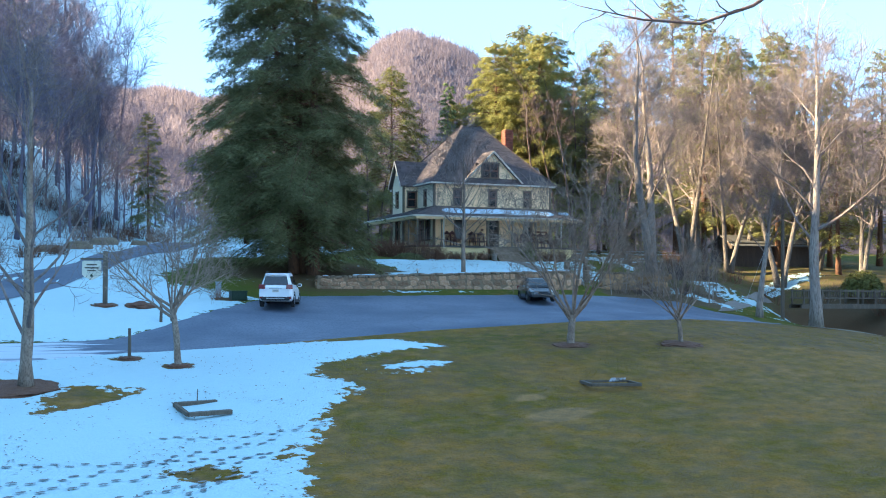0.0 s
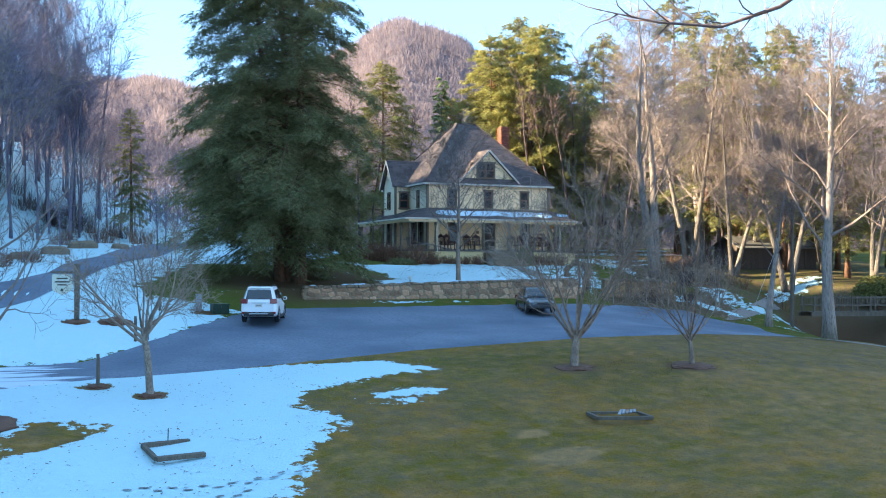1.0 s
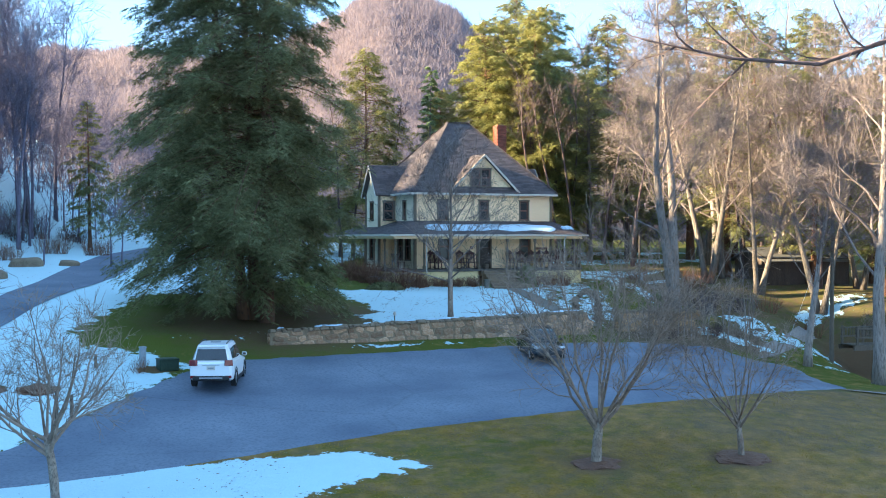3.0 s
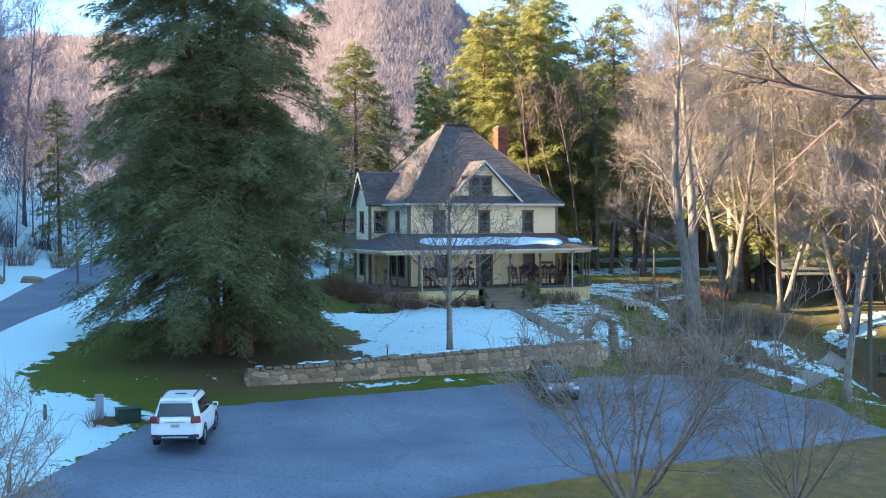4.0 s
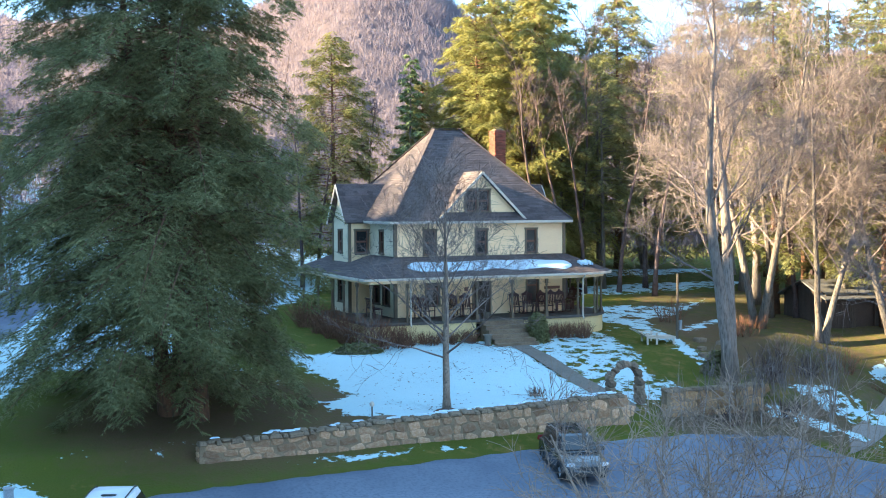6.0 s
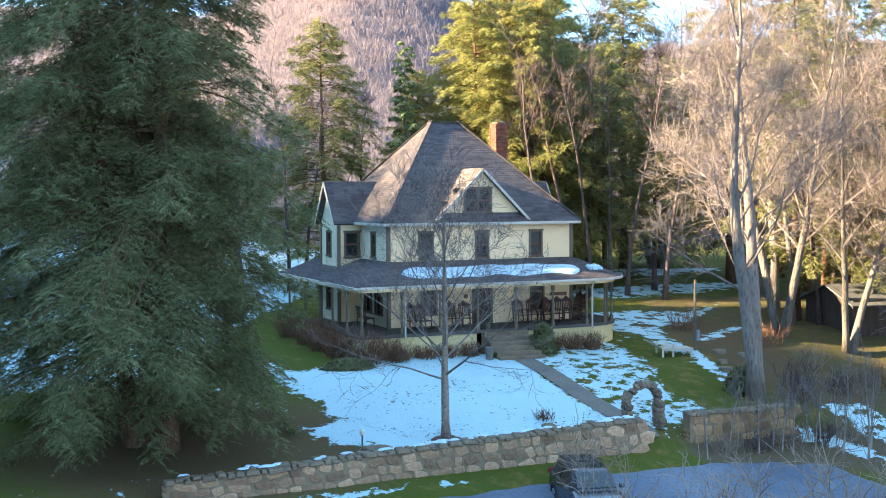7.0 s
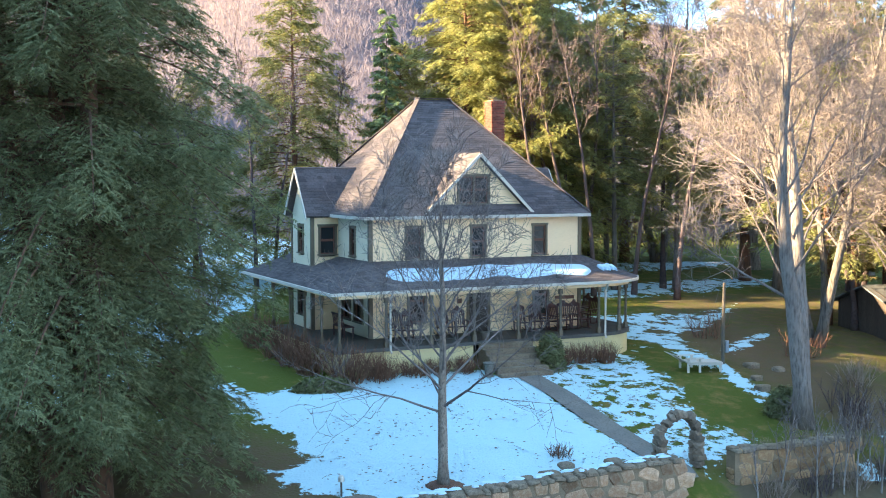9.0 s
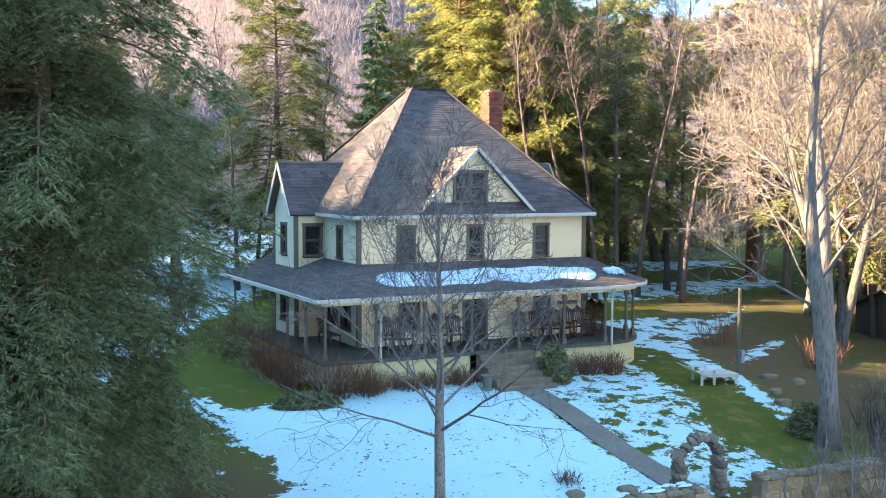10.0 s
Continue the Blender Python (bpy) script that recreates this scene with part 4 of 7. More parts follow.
for pl in planes:
    shingles(prf, *pl, course=0.15)
    s = slab(*pl, 0.1)
    dkp.add(s.v, s.f)
pr = part("porch_roof", dkp, M_SHINGLE, house, "low dark wraparound porch roof")
tagged(part("shingles", prf, M_SHINGLE, pr, "weathered dark asphalt shingles"), kind="stuff")
gut = Shape()
fr2 = Shape()
gp = porch_edge(0.44, 14, 84)
gp = [(PX0 - 0.44, PSIDE)] + gp
for p, q in zip(gp[:-1], gp[1:]):
    gut.bar((p[0], p[1], ze - 0.06), (q[0], q[1], ze - 0.06), 0.1, 0.11)
fp = porch_edge(0.0, 14, 84)
fp = [(PX0, PSIDE)] + fp
for p, q in zip(fp[:-1], fp[1:]):
    fr2.bar((p[0], p[1], ze - 0.18), (q[0], q[1], ze - 0.18), 0.14, 0.2)
part("gutter", gut, M_WHITE, house, "white eave gutter round the porch")
part("porch_beam", fr2, M_SIDING, house, "cream beam over the porch posts")
ceil_ = Shape()
for pl in planes:
    ceil_.add([(p[0], p[1], ze - 0.1) for p in pl], [(0, 1, 2, 3)])
part("porch_ceiling", ceil_, M_SIDING_SHADE, house)
# posts
pp = [(27.72, 72.47), (29.62, 72.47), (31.5, 72.47), (33.38, 72.47), (35.36, 72.47), (37.34, 72.47), (39.2, 72.47)]
for dg in (-62, -35, -8):
    pp.append((PCX + 2.53 * math.cos(radians(dg)), 75 + 2.53 * math.sin(radians(dg))))
pp += [(PCX + 2.53, 77.6), (PCX + 2.53, 80.2), (27.72, 74.4), (27.72, 76.4), (27.72, 78.3), (27.72, 80.6), (27.72, 83.3)]
post_me = Shape()
zz = ze - 0.24 - FLOOR
post_me.box((0, 0, 0.12), (0.15, 0.15, 0.24)).lathe((0, 0, 0.24), [(0.055, 0), (0.07, 0.04), (0.05, 0.1), (0.062, 0.5), (0.048, zz - 0.62), (0.068, zz - 0.56), (0.05, zz - 0.5)], 10).box((0, 0, zz - 0.12), (0.14, 0.14, 0.26))
post_mesh = post_me.mesh("porch_post", M_TRIM)
for x, y in pp:
    o = new("porch_post", post_mesh)
    o.parent = house
    o.location = (x, y, FLOOR - 0.02)
# white downspouts
for x, y in ((29.72, 72.1), (39.42, 72.12)):
    dsn = Shape().tube([(x, y - 0.03, ze - 0.1), (x, y + 0.14, ze - 0.3), (x, y + 0.2, ze - 0.45), (x, y + 0.2, FLOOR - 0.05), (x, y + 0.1, FLOOR - 0.2)], [0.045] * 5, 8)
    part("downspout", dsn, M_WHITE, house, "white rain pipe")
# steps down to the walk
for i in range(6):
    part("step", Shape().box((34.65, 72.35 - 0.32 * i - 0.16, FLOOR - 0.19 * i - 0.55), (2.3, 0.34, 0.92 - 0.0)), M_CAP, house, "grey stone porch step", bevel=0.02)
# house sign and little plaque on the porch wall
part("plaque", Shape().box((39.05, HY0 - 0.06, 9.68), (0.95, 0.05, 0.15)), M_SASH, house, "long dark red name board", bevel=0.01)
part("plaque", Shape().box((33.95, HY0 - 0.06, 9.75), (0.22, 0.04, 0.2)), M_SASH, house, "small dark red plaque", bevel=0.01)
# snow lying on the porch roof
def roof_snow(x0, x1, y_lo, y_hi, seed):
    nx, ny = 70, 14
    U, V = np.meshgrid(np.linspace(0, 1, nx), np.linspace(0, 1, ny))
    wob = np.array([[noise.noise(Vector((u * 9 + seed, v * 2, 1))) for u in U[0]] for v in V[:, 0]])
    lo = y_lo + 0.40 * np.array([noise.noise(Vector((u * 7, seed, 2))) for u in U[0]])
    hi = y_hi + 0.38 * np.array([noise.noise(Vector((u * 5, seed, 6))) for u in U[0]])
    end = np.minimum(1, np.minimum(U[0], 1 - U[0]) * 12) ** 0.42
    mid = (lo + hi) / 2
    Yp = (mid - (mid - lo) * end) + V * ((hi - lo) * end)
    Xp = x0 + U * (x1 - x0)
    Zr = ze + (zt - ze) * (Yp - (PY0 - 0.42)) / (75 - PY0 + 0.42) + 0.035
    edge = np.minimum(np.minimum(V, 1 - V) * 5, np.minimum(U, 1 - U) * 14)
    Zr = Zr - 0.03 + 0.13 * np.clip(edge, 0, 1) ** 0.5 + wob * 0.02 * np.clip(edge, 0, 1)
    return grid_mesh("snow", Xp, Yp, Zr, M_SNOW)


tagged(new("roof_snow", roof_snow(30.0, 39.3, 72.75, 74.0, 3)), "long patch of old snow lying on the porch roof", "snow")
tagged(new("roof_snow", roof_snow(39.75, 40.5, 73.1, 73.55, 5)), "small patch of snow on the porch roof corner", "snow")


# ---- stone wall, arch ----
def rock_mesh(seed, sx, sy, sz, mat, sub=2, rough_=0.18):
    bm = bmesh.new()
    bmesh.ops.create_icosphere(bm, subdivisions=sub, radius=0.5)
    for v in bm.verts:
        k = 1 + rough_ * noise.noise(v.co * 2.3 + Vector((seed * 3.1, seed, 0))) * 2
        q = v.co * k
        q = Vector([math.copysign(abs(c * 2) ** 0.5 / 2, c) for c in q])
        v.co = Vector((q.x * sx, q.y * sy, q.z * sz))
    me = bpy.data.meshes.new("stone")
    bm.to_mesh(me)
    bm.free()
    me.materials.append(mat)
    return me


stone_meshes = [rock_mesh(i, 1, 1, 1, M_STONE, 1, 0.15) for i in range(9)]
rust_meshes = [rock_mesh(10 + i, 1, 1, 1, M_STONE_RUST, 1, 0.2) for i in range(9)]


def wall_top(x):
    return 5.92 + 0.03 * (x - 16.7) if x < 35 else 6.40 - 0.02 * (x - 36.2)


def stone_wall(x0, x1, y, label, limit, stones):
    w = thing("stone_wall", label, "wall", kind="structure")
    L = x1 - x0
    body = Shape()
    k = int(L / 0.8)
    for i in range(k):
        a, b = x0 + L * i / k, x0 + L * (i + 1) / k
        body.add([(p, q, z) for p in (a, b) for q in (y - 0.02, y + 0.4) for z in (gz(p, y) - 0.4, wall_top(p) - 0.05)],
                 [(0, 4, 5, 1), (2, 3, 7, 6), (1, 5, 7, 3), (0, 1, 3, 2), (4, 6, 7, 5)])
    part("mortar", body, M_MORTAR, w)
    cp = Shape()
    for row_y in (0.02, 0.28):
        x = x0 - 0.05
        while x < x1:
            l = rnd.uniform(0.18, 0.55)
            e = min(x + l, x1 + 0.06)
            m = Matrix.Rotation(rnd.uniform(-0.10, 0.10), 3, 'Y') @ Matrix.Rotation(rnd.uniform(-0.15, 0.15), 3, 'Z') @ Matrix.Rotation(rnd.uniform(-0.08, 0.08), 3, 'X')
            cp.box(((x + e) / 2, y + row_y + rnd.uniform(-0.04, 0.06), wall_top((x + e) / 2) + rnd.uniform(-0.06, 0.03)), (e - x - 0.015, rnd.uniform(0.24, 0.36), rnd.uniform(0.10, 0.17)), m, rnd.uniform(0.08, 0.3))
            x = e
    tagged(part("coping", cp, M_CAP, w, "rough brown coping stones", bevel=0.03), kind="stuff")
    z_rows = 3
    count = 0
    for r in range(z_rows):
        x = x0 + rnd.uniform(0, 0.2)
        while x < x1 - 0.1 and count < limit:
            l = rnd.uniform(0.35, 0.95)
            g0, t0 = gz(x, y - 0.3) - 0.05, wall_top(x) - 0.06
            hh = (t0 - g0) / z_rows
            o = new("stone", stones[rnd.randrange(9)])
            o.parent = w
            o.matrix_basis = pose(x + l / 2, y + 0.02, g0 + hh * (r + 0.5) + rnd.uniform(-.03, .03), rnd.uniform(-8, 8), rnd.uniform(-25, 25), rnd.uniform(-6, 6)) @ Matrix.Diagonal((l * 0.98, 0.16, hh * rnd.uniform(1.0, 1.35), 1))
            x += l * 0.95
            count += 1
    # the end face
    for r in range(3):
        o = new("stone", stones[r])
        o.parent = w
        o.matrix_basis = pose(x0 + 0.02, y + 0.2, gz(x0, y) + 0.1 + 0.18 * r, 0, 0, 90) @ Matrix.Diagonal((0.42, 0.2, 0.2, 1))
    return w


stone_wall(16.7, 33.9, 59.95, "low fieldstone retaining wall with mossy coping", 230, stone_meshes)
stone_wall(36.2, 41.2, 60.2, "rusty fieldstone wall beyond the gate arch", 110, rust_meshes)

arch = thing("stone_arch", "rustic round fieldstone garden gate arch", "arch")
AX, AY, AZ = 34.80, 61.2, gz(34.8, 61.2)
count = 0
dark_stones = [rock_mesh(20 + i, 1, 1, 1, M_STONE_DARK, 1, 0.2) for i in range(5)]
for side in (-1, 1):
    for r in range(5):
        for dpt in (-0.12, 0.12):
            o = new("stone", dark_stones[count % 5])
            o.parent = arch
            o.matrix_basis = pose(AX + side * 0.72 + rnd.uniform(-.03, .03), AY + dpt, AZ + 0.08 + r * 0.2, rnd.uniform(-9, 9), rnd.uniform(-9, 9), rnd.uniform(0, 40)) @ Matrix.Diagonal((rnd.uniform(0.34, 0.42), 0.34, rnd.uniform(0.22, 0.28), 1))
            count += 1
for i in range(13):
    a = math.pi * i / 12
    o = new("stone", dark_stones[i % 5])
    o.parent = arch
    o.matrix_basis = pose(AX + 0.72 * math.cos(a) + rnd.uniform(-0.05, 0.05), AY + rnd.uniform(-0.05, 0.05), AZ + 1.0 + 0.66 * math.sin(a) + rnd.uniform(-0.04, 0.05), rnd.uniform(-15, 15), -math.degrees(a) + rnd.uniform(-14, 14), rnd.uniform(-15, 15)) @ Matrix.Diagonal((rnd.uniform(0.22, 0.36), rnd.uniform(0.34, 0.48), rnd.uniform(0.20, 0.27), 1))
part("mortar", Shape().tube([(AX + 0.72 * math.cos(math.pi * i / 14), AY, AZ + 1.0 + 0.66 * math.sin(math.pi * i / 14)) for i in range(15)], [0.08] * 15, 8).box((AX - 0.72, AY, AZ + 0.5), (0.18, 0.28, 1.1)).box((AX + 0.72, AY, AZ + 0.5), (0.18, 0.28, 1.1)), M_MORTAR, arch)

# crusts of snow left on the coping
ws = random.Random(23)
bits = Shape()
for _ in range(46):
    x = ws.uniform(17, 33.8)
    bx, by = ws.uniform(0.10, 0.34), ws.uniform(0.05, 0.14)
    cy = 60.25 + ws.uniform(-0.12, 0.2)
    ring = [(x + bx * math.cos(a) * ws.uniform(0.7, 1.1), cy + by * math.sin(a) * ws.uniform(0.7, 1.1)) for a in [k * math.pi / 4 for k in range(8)]]
    z = wall_top(x) + 0.055
    bits.add([(p, q, z) for p, q in ring] + [(x + (p - x) * 0.6, cy + (q - cy) * 0.6, z + 0.05) for p, q in ring], [tuple(range(8, 16))] + [(k, (k + 1) % 8, 8 + (k + 1) % 8, 8 + k) for k in range(8)])
tagged(solid("wall_snow", bits, M_SNOW, "small crusts of snow along the wall coping", "snow"), kind="stuff")

# ---- trees ----
def wander(p, d, length, n, bend, up, r):
    """A crooked line of n steps from p along d."""
    pts = [Vector(p)]
    d = Vector(d).normalized()
    st = length / n
    for _ in range(n):
        d = (d + Vector((r.gauss(0, bend), r.gauss(0, bend), r.gauss(0, bend) + up))).normalized()
        pts.append(pts[-1] + d * st)
    return pts


def fan_dir(d, angle, az):
    d = Vector(d).normalized()
    s = d.cross(Vector((0.2, 0.3, 0.93)))
    if s.length < 0.05:
        s = d.cross(Vector((1, 0, 0)))
    s.normalize()
    u = d.cross(s)
    return (d * math.cos(angle) + (s * math.cos(az) + u * math.sin(az)) * math.sin(angle)).normalized()


def bare_tree(seed, height_, trunk_r, fork, limbs, spread, twig, levels=3, kids=7, lean=(0, 0), stems=1, limb_len=0.62, up=0.06, start=0.35, twig_len=0.9, droop=0.0, single=0.0, coarse=False, limb_r=(0.28, 0.45)):
    """A leafless tree: trunk shape, and a crown of limbs, branches and twigs. fork: height at which the limbs begin; twig: twig radius."""
    r = random.Random(seed)
    trunk, crown = Shape(), Shape()

    def grow(p, d, length, rad, lvl):
        n = (5, 3, 2, 2)[min(lvl, 3)] if coarse else (7, 5, 3, 2)[min(lvl, 3)]
        pts = wander(p, d, length, n, (0.10, 0.15, 0.20, 0.22)[min(lvl, 3)], (up, up * 0.7, 0.02, 0.0)[min(lvl, 3)] - droop * lvl * 0.02, r)
        end = max(twig * 0.55, rad * (0.22 if lvl < levels else 0.35))
        rad_i = [rad + (end - rad) * (i / n) ** 0.75 for i in range(n + 1)]
        crown.tube(pts, rad_i, (4, 3, 3, 3)[min(lvl, 3)] if coarse else (6, 4, 3, 3)[min(lvl, 3)], cap=False)
        if lvl >= levels:
            return
        k = (kids + 2, kids, max(3, kids - 2))[min(lvl, 2)]
        for j in range(k):
            f = start + (1 - start) * (j + r.random()) / k
            f = min(f, 0.99)
            i = min(n - 1, int(f * n))
            q = pts[i].lerp(pts[i + 1], f * n - i)
            dd = fan_dir(pts[i + 1] - pts[i], r.uniform(0.45, 1.05), r.uniform(0, 2 * math.pi))
            dd.z += 0.12
            if lvl + 1 < levels:
                ll = length * r.uniform(0.30, 0.62) * (1.25 - 0.75 * f)
            else:
                ll = twig_len * r.uniform(0.45, 1.25)
            grow(q, dd, ll, max(twig, rad_i[i] * r.uniform(0.38, 0.55)), lvl + 1)

    for s in range(stems):
        off = Vector((r.uniform(-.3, .3), r.uniform(-.3, .3), -0.15)) if stems > 1 else Vector((0, 0, -0.15))
        tr = trunk_r * (1 if stems == 1 else r.uniform(0.65, 0.9))
        d0 = Vector((lean[0] + (r.uniform(-.11, .11) if stems > 1 else 0), lean[1] + (r.uniform(-.11, .11) if stems > 1 else 0), 1))
        top = single or height_ * 0.72
        n = 10
        pts = wander(off, d0, top, n, 0.035, 0.02, r)
        rads = [tr * ((1 - (0.3 if single else 0.78) * i / n) * r.uniform(0.93, 1.07) if i else 1.4) for i in range(n + 1)]
        trunk.tube(pts, rads, 10)
        for j in range(limbs):
            f = fork / top + (1 - fork / top) * (j + r.random() * 0.7) / limbs
            f = min(0.985, f)
            i = min(n - 1, int(f * n))
            q = pts[i].lerp(pts[i + 1], f * n - i)
            dd = fan_dir(Vector((0, 0, 1)), spread * r.uniform(0.55, 1.2) * (1.0 if single else 1.15 - 0.6 * f), j * 2.399 + r.uniform(-.5, .5))
            ll = height_ * limb_len * r.uniform(0.65, 1.05) * (1.0 if single else (1.1 - 0.55 * f))
            grow(q, dd, ll, max(twig * 2, rads[i] * (r.uniform(0.42, 0.6) if single else r.uniform(*limb_r))), 0 if ll > 1.3 else 1)
        grow(pts[-1], pts[-1] - pts[-2], height_ * (0.55 if single else 0.28), rads[-1] * (0.5 if single else 1), 0 if single else 1)
    return trunk, crown


def conifer(seed, height_, radius, clear, limbs, per_limb, leaf=0.34, trunk_r=0.3, droop=0.28, top_pow=0.8, trunks=((0, 0, 1.0),), gap=0.0, fat=0.3, lobes=0.3, per=10, skew=0.0):
    """Hemlock or pine: trunk, limbs and flat drooping sprays of many small blades."""
    r = np.random.default_rng(seed)
    trunk, wood = Shape(), Shape()
    blades_v = []
    for tx, ty, sc, *tilt in trunks:
        H = height_ * sc
        n = 9
        lean = tilt[:2] or r.uniform(-0.02, 0.02, 2)
        low = tilt[2] if len(tilt) > 2 else clear
        tp = [Vector((tx + lean[0] * H * i / n, ty + lean[1] * H * i / n, -0.2 + H * i / n)) for i in range(n + 1)]
        trunk.tube(tp, [trunk_r * sc * ((1.0 - 0.95 * (i / n)) if i else 1.3) for i in range(n + 1)], 10)
        for k in range(int(limbs * sc)):
            f = (k + r.random()) / (limbs * sc)
            h = low + (H - low) * f ** 0.92
            env = radius * sc * (1 - (h - low) / (H - low)) ** top_pow * (0.55 + 0.45 * min(1, (h - low) / (0.10 * H) + 0.35))
            az = k * 2.399 + r.uniform(-0.9, 0.9)
            lobe = noise.noise(Vector((math.cos(az) * 1.3 + seed, math.sin(az) * 1.3 + tx, h * 0.22)))
            L = env * (r.uniform(0.55, 1.08) + lobes * lobe) * (1 - skew * math.cos(az)) + 0.35
            if r.random() < gap:
                continue
            m = 6
            base = Vector((tx + lean[0] * h, ty + lean[1] * h, h))
            e0 = r.uniform(-0.05, 0.42) + 0.5 * (f ** 3)
            dr = droop * r.uniform(0.5, 1.4)
            pts = []
            for i in range(m + 1):
                s = i / m
                pts.append(base + Vector((math.cos(az) * L * s, math.sin(az) * L * s, L * (e0 * s - dr * 1.6 * s * s))))
            wood.tube(pts, [max(0.012, 0.035 * sc * (1 - 0.8 * i / m) * (0.5 + L / 6)) for i in range(m + 1)], 4, cap=False)
            P = np.array([tuple(p) for p in pts])
            cnt = max(6, int(per_limb * L / radius))
            s = 0.12 + 0.88 * np.sqrt(r.random(cnt)) if L > 1 else r.random(cnt)
            ii = np.minimum((s * m).astype(int), m - 1)
            q = P[ii] + (P[ii + 1] - P[ii]) * (s * m - ii)[:, None] + r.normal(0, 1, (cnt, 3)) * [0.10, 0.10, 0.09] * (0.5 + 0.25 * L)
            side = np.where(r.random(cnt) < 0.5, -1.0, 1.0)
            out = np.array([math.cos(az), math.sin(az), 0.0])
            lat = np.array([-math.sin(az), math.cos(az), 0.0])
            reach = L * 0.26 * (1.12 - s) + 0.22
            fwd = r.uniform(0.2, 0.9, cnt)
            dirs = out[None] * fwd[:, None] + lat[None] * (side * r.uniform(0.5, 1.1, cnt))[:, None]
            dirs[:, 2] += r.uniform(-0.55, 0.12, cnt)
            dirs /= np.linalg.norm(dirs, axis=1)[:, None]
            flat = np.cross(dirs, [0, 0, 1.0])
            flat /= np.linalg.norm(flat, axis=1)[:, None] + 1e-6
            for b in range(per):
                u = (b + r.random(cnt)) / per
                t0 = reach * u
                o = q + dirs * t0[:, None]
                o[:, 2] -= 0.30 * t0 * u
                hand = 1.0 if b % 2 else -1.0
                dv = dirs * 0.75 + flat * (hand * r.uniform(0.35, 1.0, cnt))[:, None] + r.normal(0, 0.16, (cnt, 3))
                dv[:, 2] -= 0.15 + 0.3 * u
                dv /= np.linalg.norm(dv, axis=1)[:, None]
                wv = np.cross(dv, r.normal(0, 1, (cnt, 3)) * [0.75, 0.75, 0.3] + [0, 0, 1])
                wv /= np.linalg.norm(wv, axis=1)[:, None] + 1e-6
                ln = leaf * r.uniform(0.55, 1.15, cnt) * (1.15 - 0.5 * u)
                wd = ln * fat * r.uniform(0.6, 1.1, cnt)
                blades_v.append(np.stack([o - wv * wd[:, None] * 0.5, o + wv * wd[:, None] * 0.5, o + dv * ln[:, None]], 1))
    V = np.concatenate(blades_v).reshape(-1, 3)
    return trunk, wood, V


def blades(name, V, mat):
    me = bpy.data.meshes.new(name)
    k = len(V) // 3
    me.from_pydata(V.tolist(), [], np.arange(k * 3).reshape(-1, 3).tolist())
    me.update()
    me.materials.append(mat)
    return me


def make_conifer(name, label, x, y, mat, bark, group="", rz=0.0, **kw):
    t, w, V = conifer(**kw)
    th = thing(name, label, "tree", (x, y, gz(x, y)), rz, group)
    part("trunk", t, bark, th, smooth=True)
    tagged(part("branchwork", w, bark, th), kind="stuff")
    part("crown", blades("crown", V, mat), mat, th)
    return th


def make_bare(name, label, x, y, bark, twigs, group="", rz=0.0, **kw):
    t, c = bare_tree(**kw)
    th = thing(name, label, "tree", (x, y, gz(x, y)), rz, group)
    part("trunk", t, bark, th, smooth=True)
    part("crown", c, twigs, th)
    return th


def again(th, x, y, rz, s, label=""):
    o = copy_thing(th, pose(x, y, gz(x, y), 0, 0, rz))
    o.scale = (s, s, s)
    if label:
        o["label"] = label
    return o


# the great dark hemlock over the lot
make_conifer("hemlock_tree", "huge dark green hemlock with several trunks beside the parking lot", 17.5, 63.85, M_HEMLOCK, M_BARK_RED, seed=3, height_=29.5, radius=6.5, clear=3.2, limbs=260, per_limb=150, leaf=0.21, trunk_r=0.36, top_pow=0.45, droop=0.31, trunks=((0, 0, 1.0, 0.0, 0.01, 3.0), (-0.35, 0.9, 0.94, -0.03, 0.03, 1.5), (-0.95, 0.8, 0.85, -0.09, 0.02, 0.9)), fat=0.27, lobes=0.35, per=12, skew=0.2)

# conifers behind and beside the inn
# the gold of these needles is painted sunlight
gold = make_conifer("hemlock_tree", "tall hemlock with sunlight painted into its golden-green needles", 46.9, 91.5, M_HEMLOCK_LIT, M_BARK_RED, seed=5, height_=20.5, radius=5.6, clear=2.0, limbs=330, per_limb=80, leaf=0.27, trunk_r=0.32, top_pow=0.6, droop=0.26, fat=0.24, lobes=0.35, per=12, group="conifers behind the inn")
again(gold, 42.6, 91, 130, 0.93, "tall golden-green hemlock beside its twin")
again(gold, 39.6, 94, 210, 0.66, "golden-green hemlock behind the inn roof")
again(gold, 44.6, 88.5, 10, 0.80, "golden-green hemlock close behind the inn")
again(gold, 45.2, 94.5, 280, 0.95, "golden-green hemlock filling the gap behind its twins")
pine = make_conifer("pine_tree", "olive green hemlock behind the inn, lit from one side", 33.3, 94, M_HEMLOCK_G, M_BARK_RED, seed=8, height_=16.6, radius=5.9, clear=1.5, limbs=210, per_limb=90, leaf=0.30, trunk_r=0.25, top_pow=0.72, droop=0.28, gap=0.06, fat=0.22, lobes=0.45, per=9, group="conifers behind the inn")
again(pine, 28.6, 98, 80, 0.72, "slim olive hemlock behind the inn")
# same kind of tree, needles coloured for the shaded side
shade = make_conifer("hemlock_tree", "shaded slender hemlock with bare lower trunk beside the inn", 47.4, 88.5, M_HEMLOCK_SHADE, M_BARK, seed=15, height_=15.5, radius=2.9, clear=4.2, limbs=90, per_limb=55, leaf=0.28, trunk_r=0.17, top_pow=0.5, droop=0.3, gap=0.2, fat=0.22, lobes=0.5, per=8, group="conifers behind the inn")
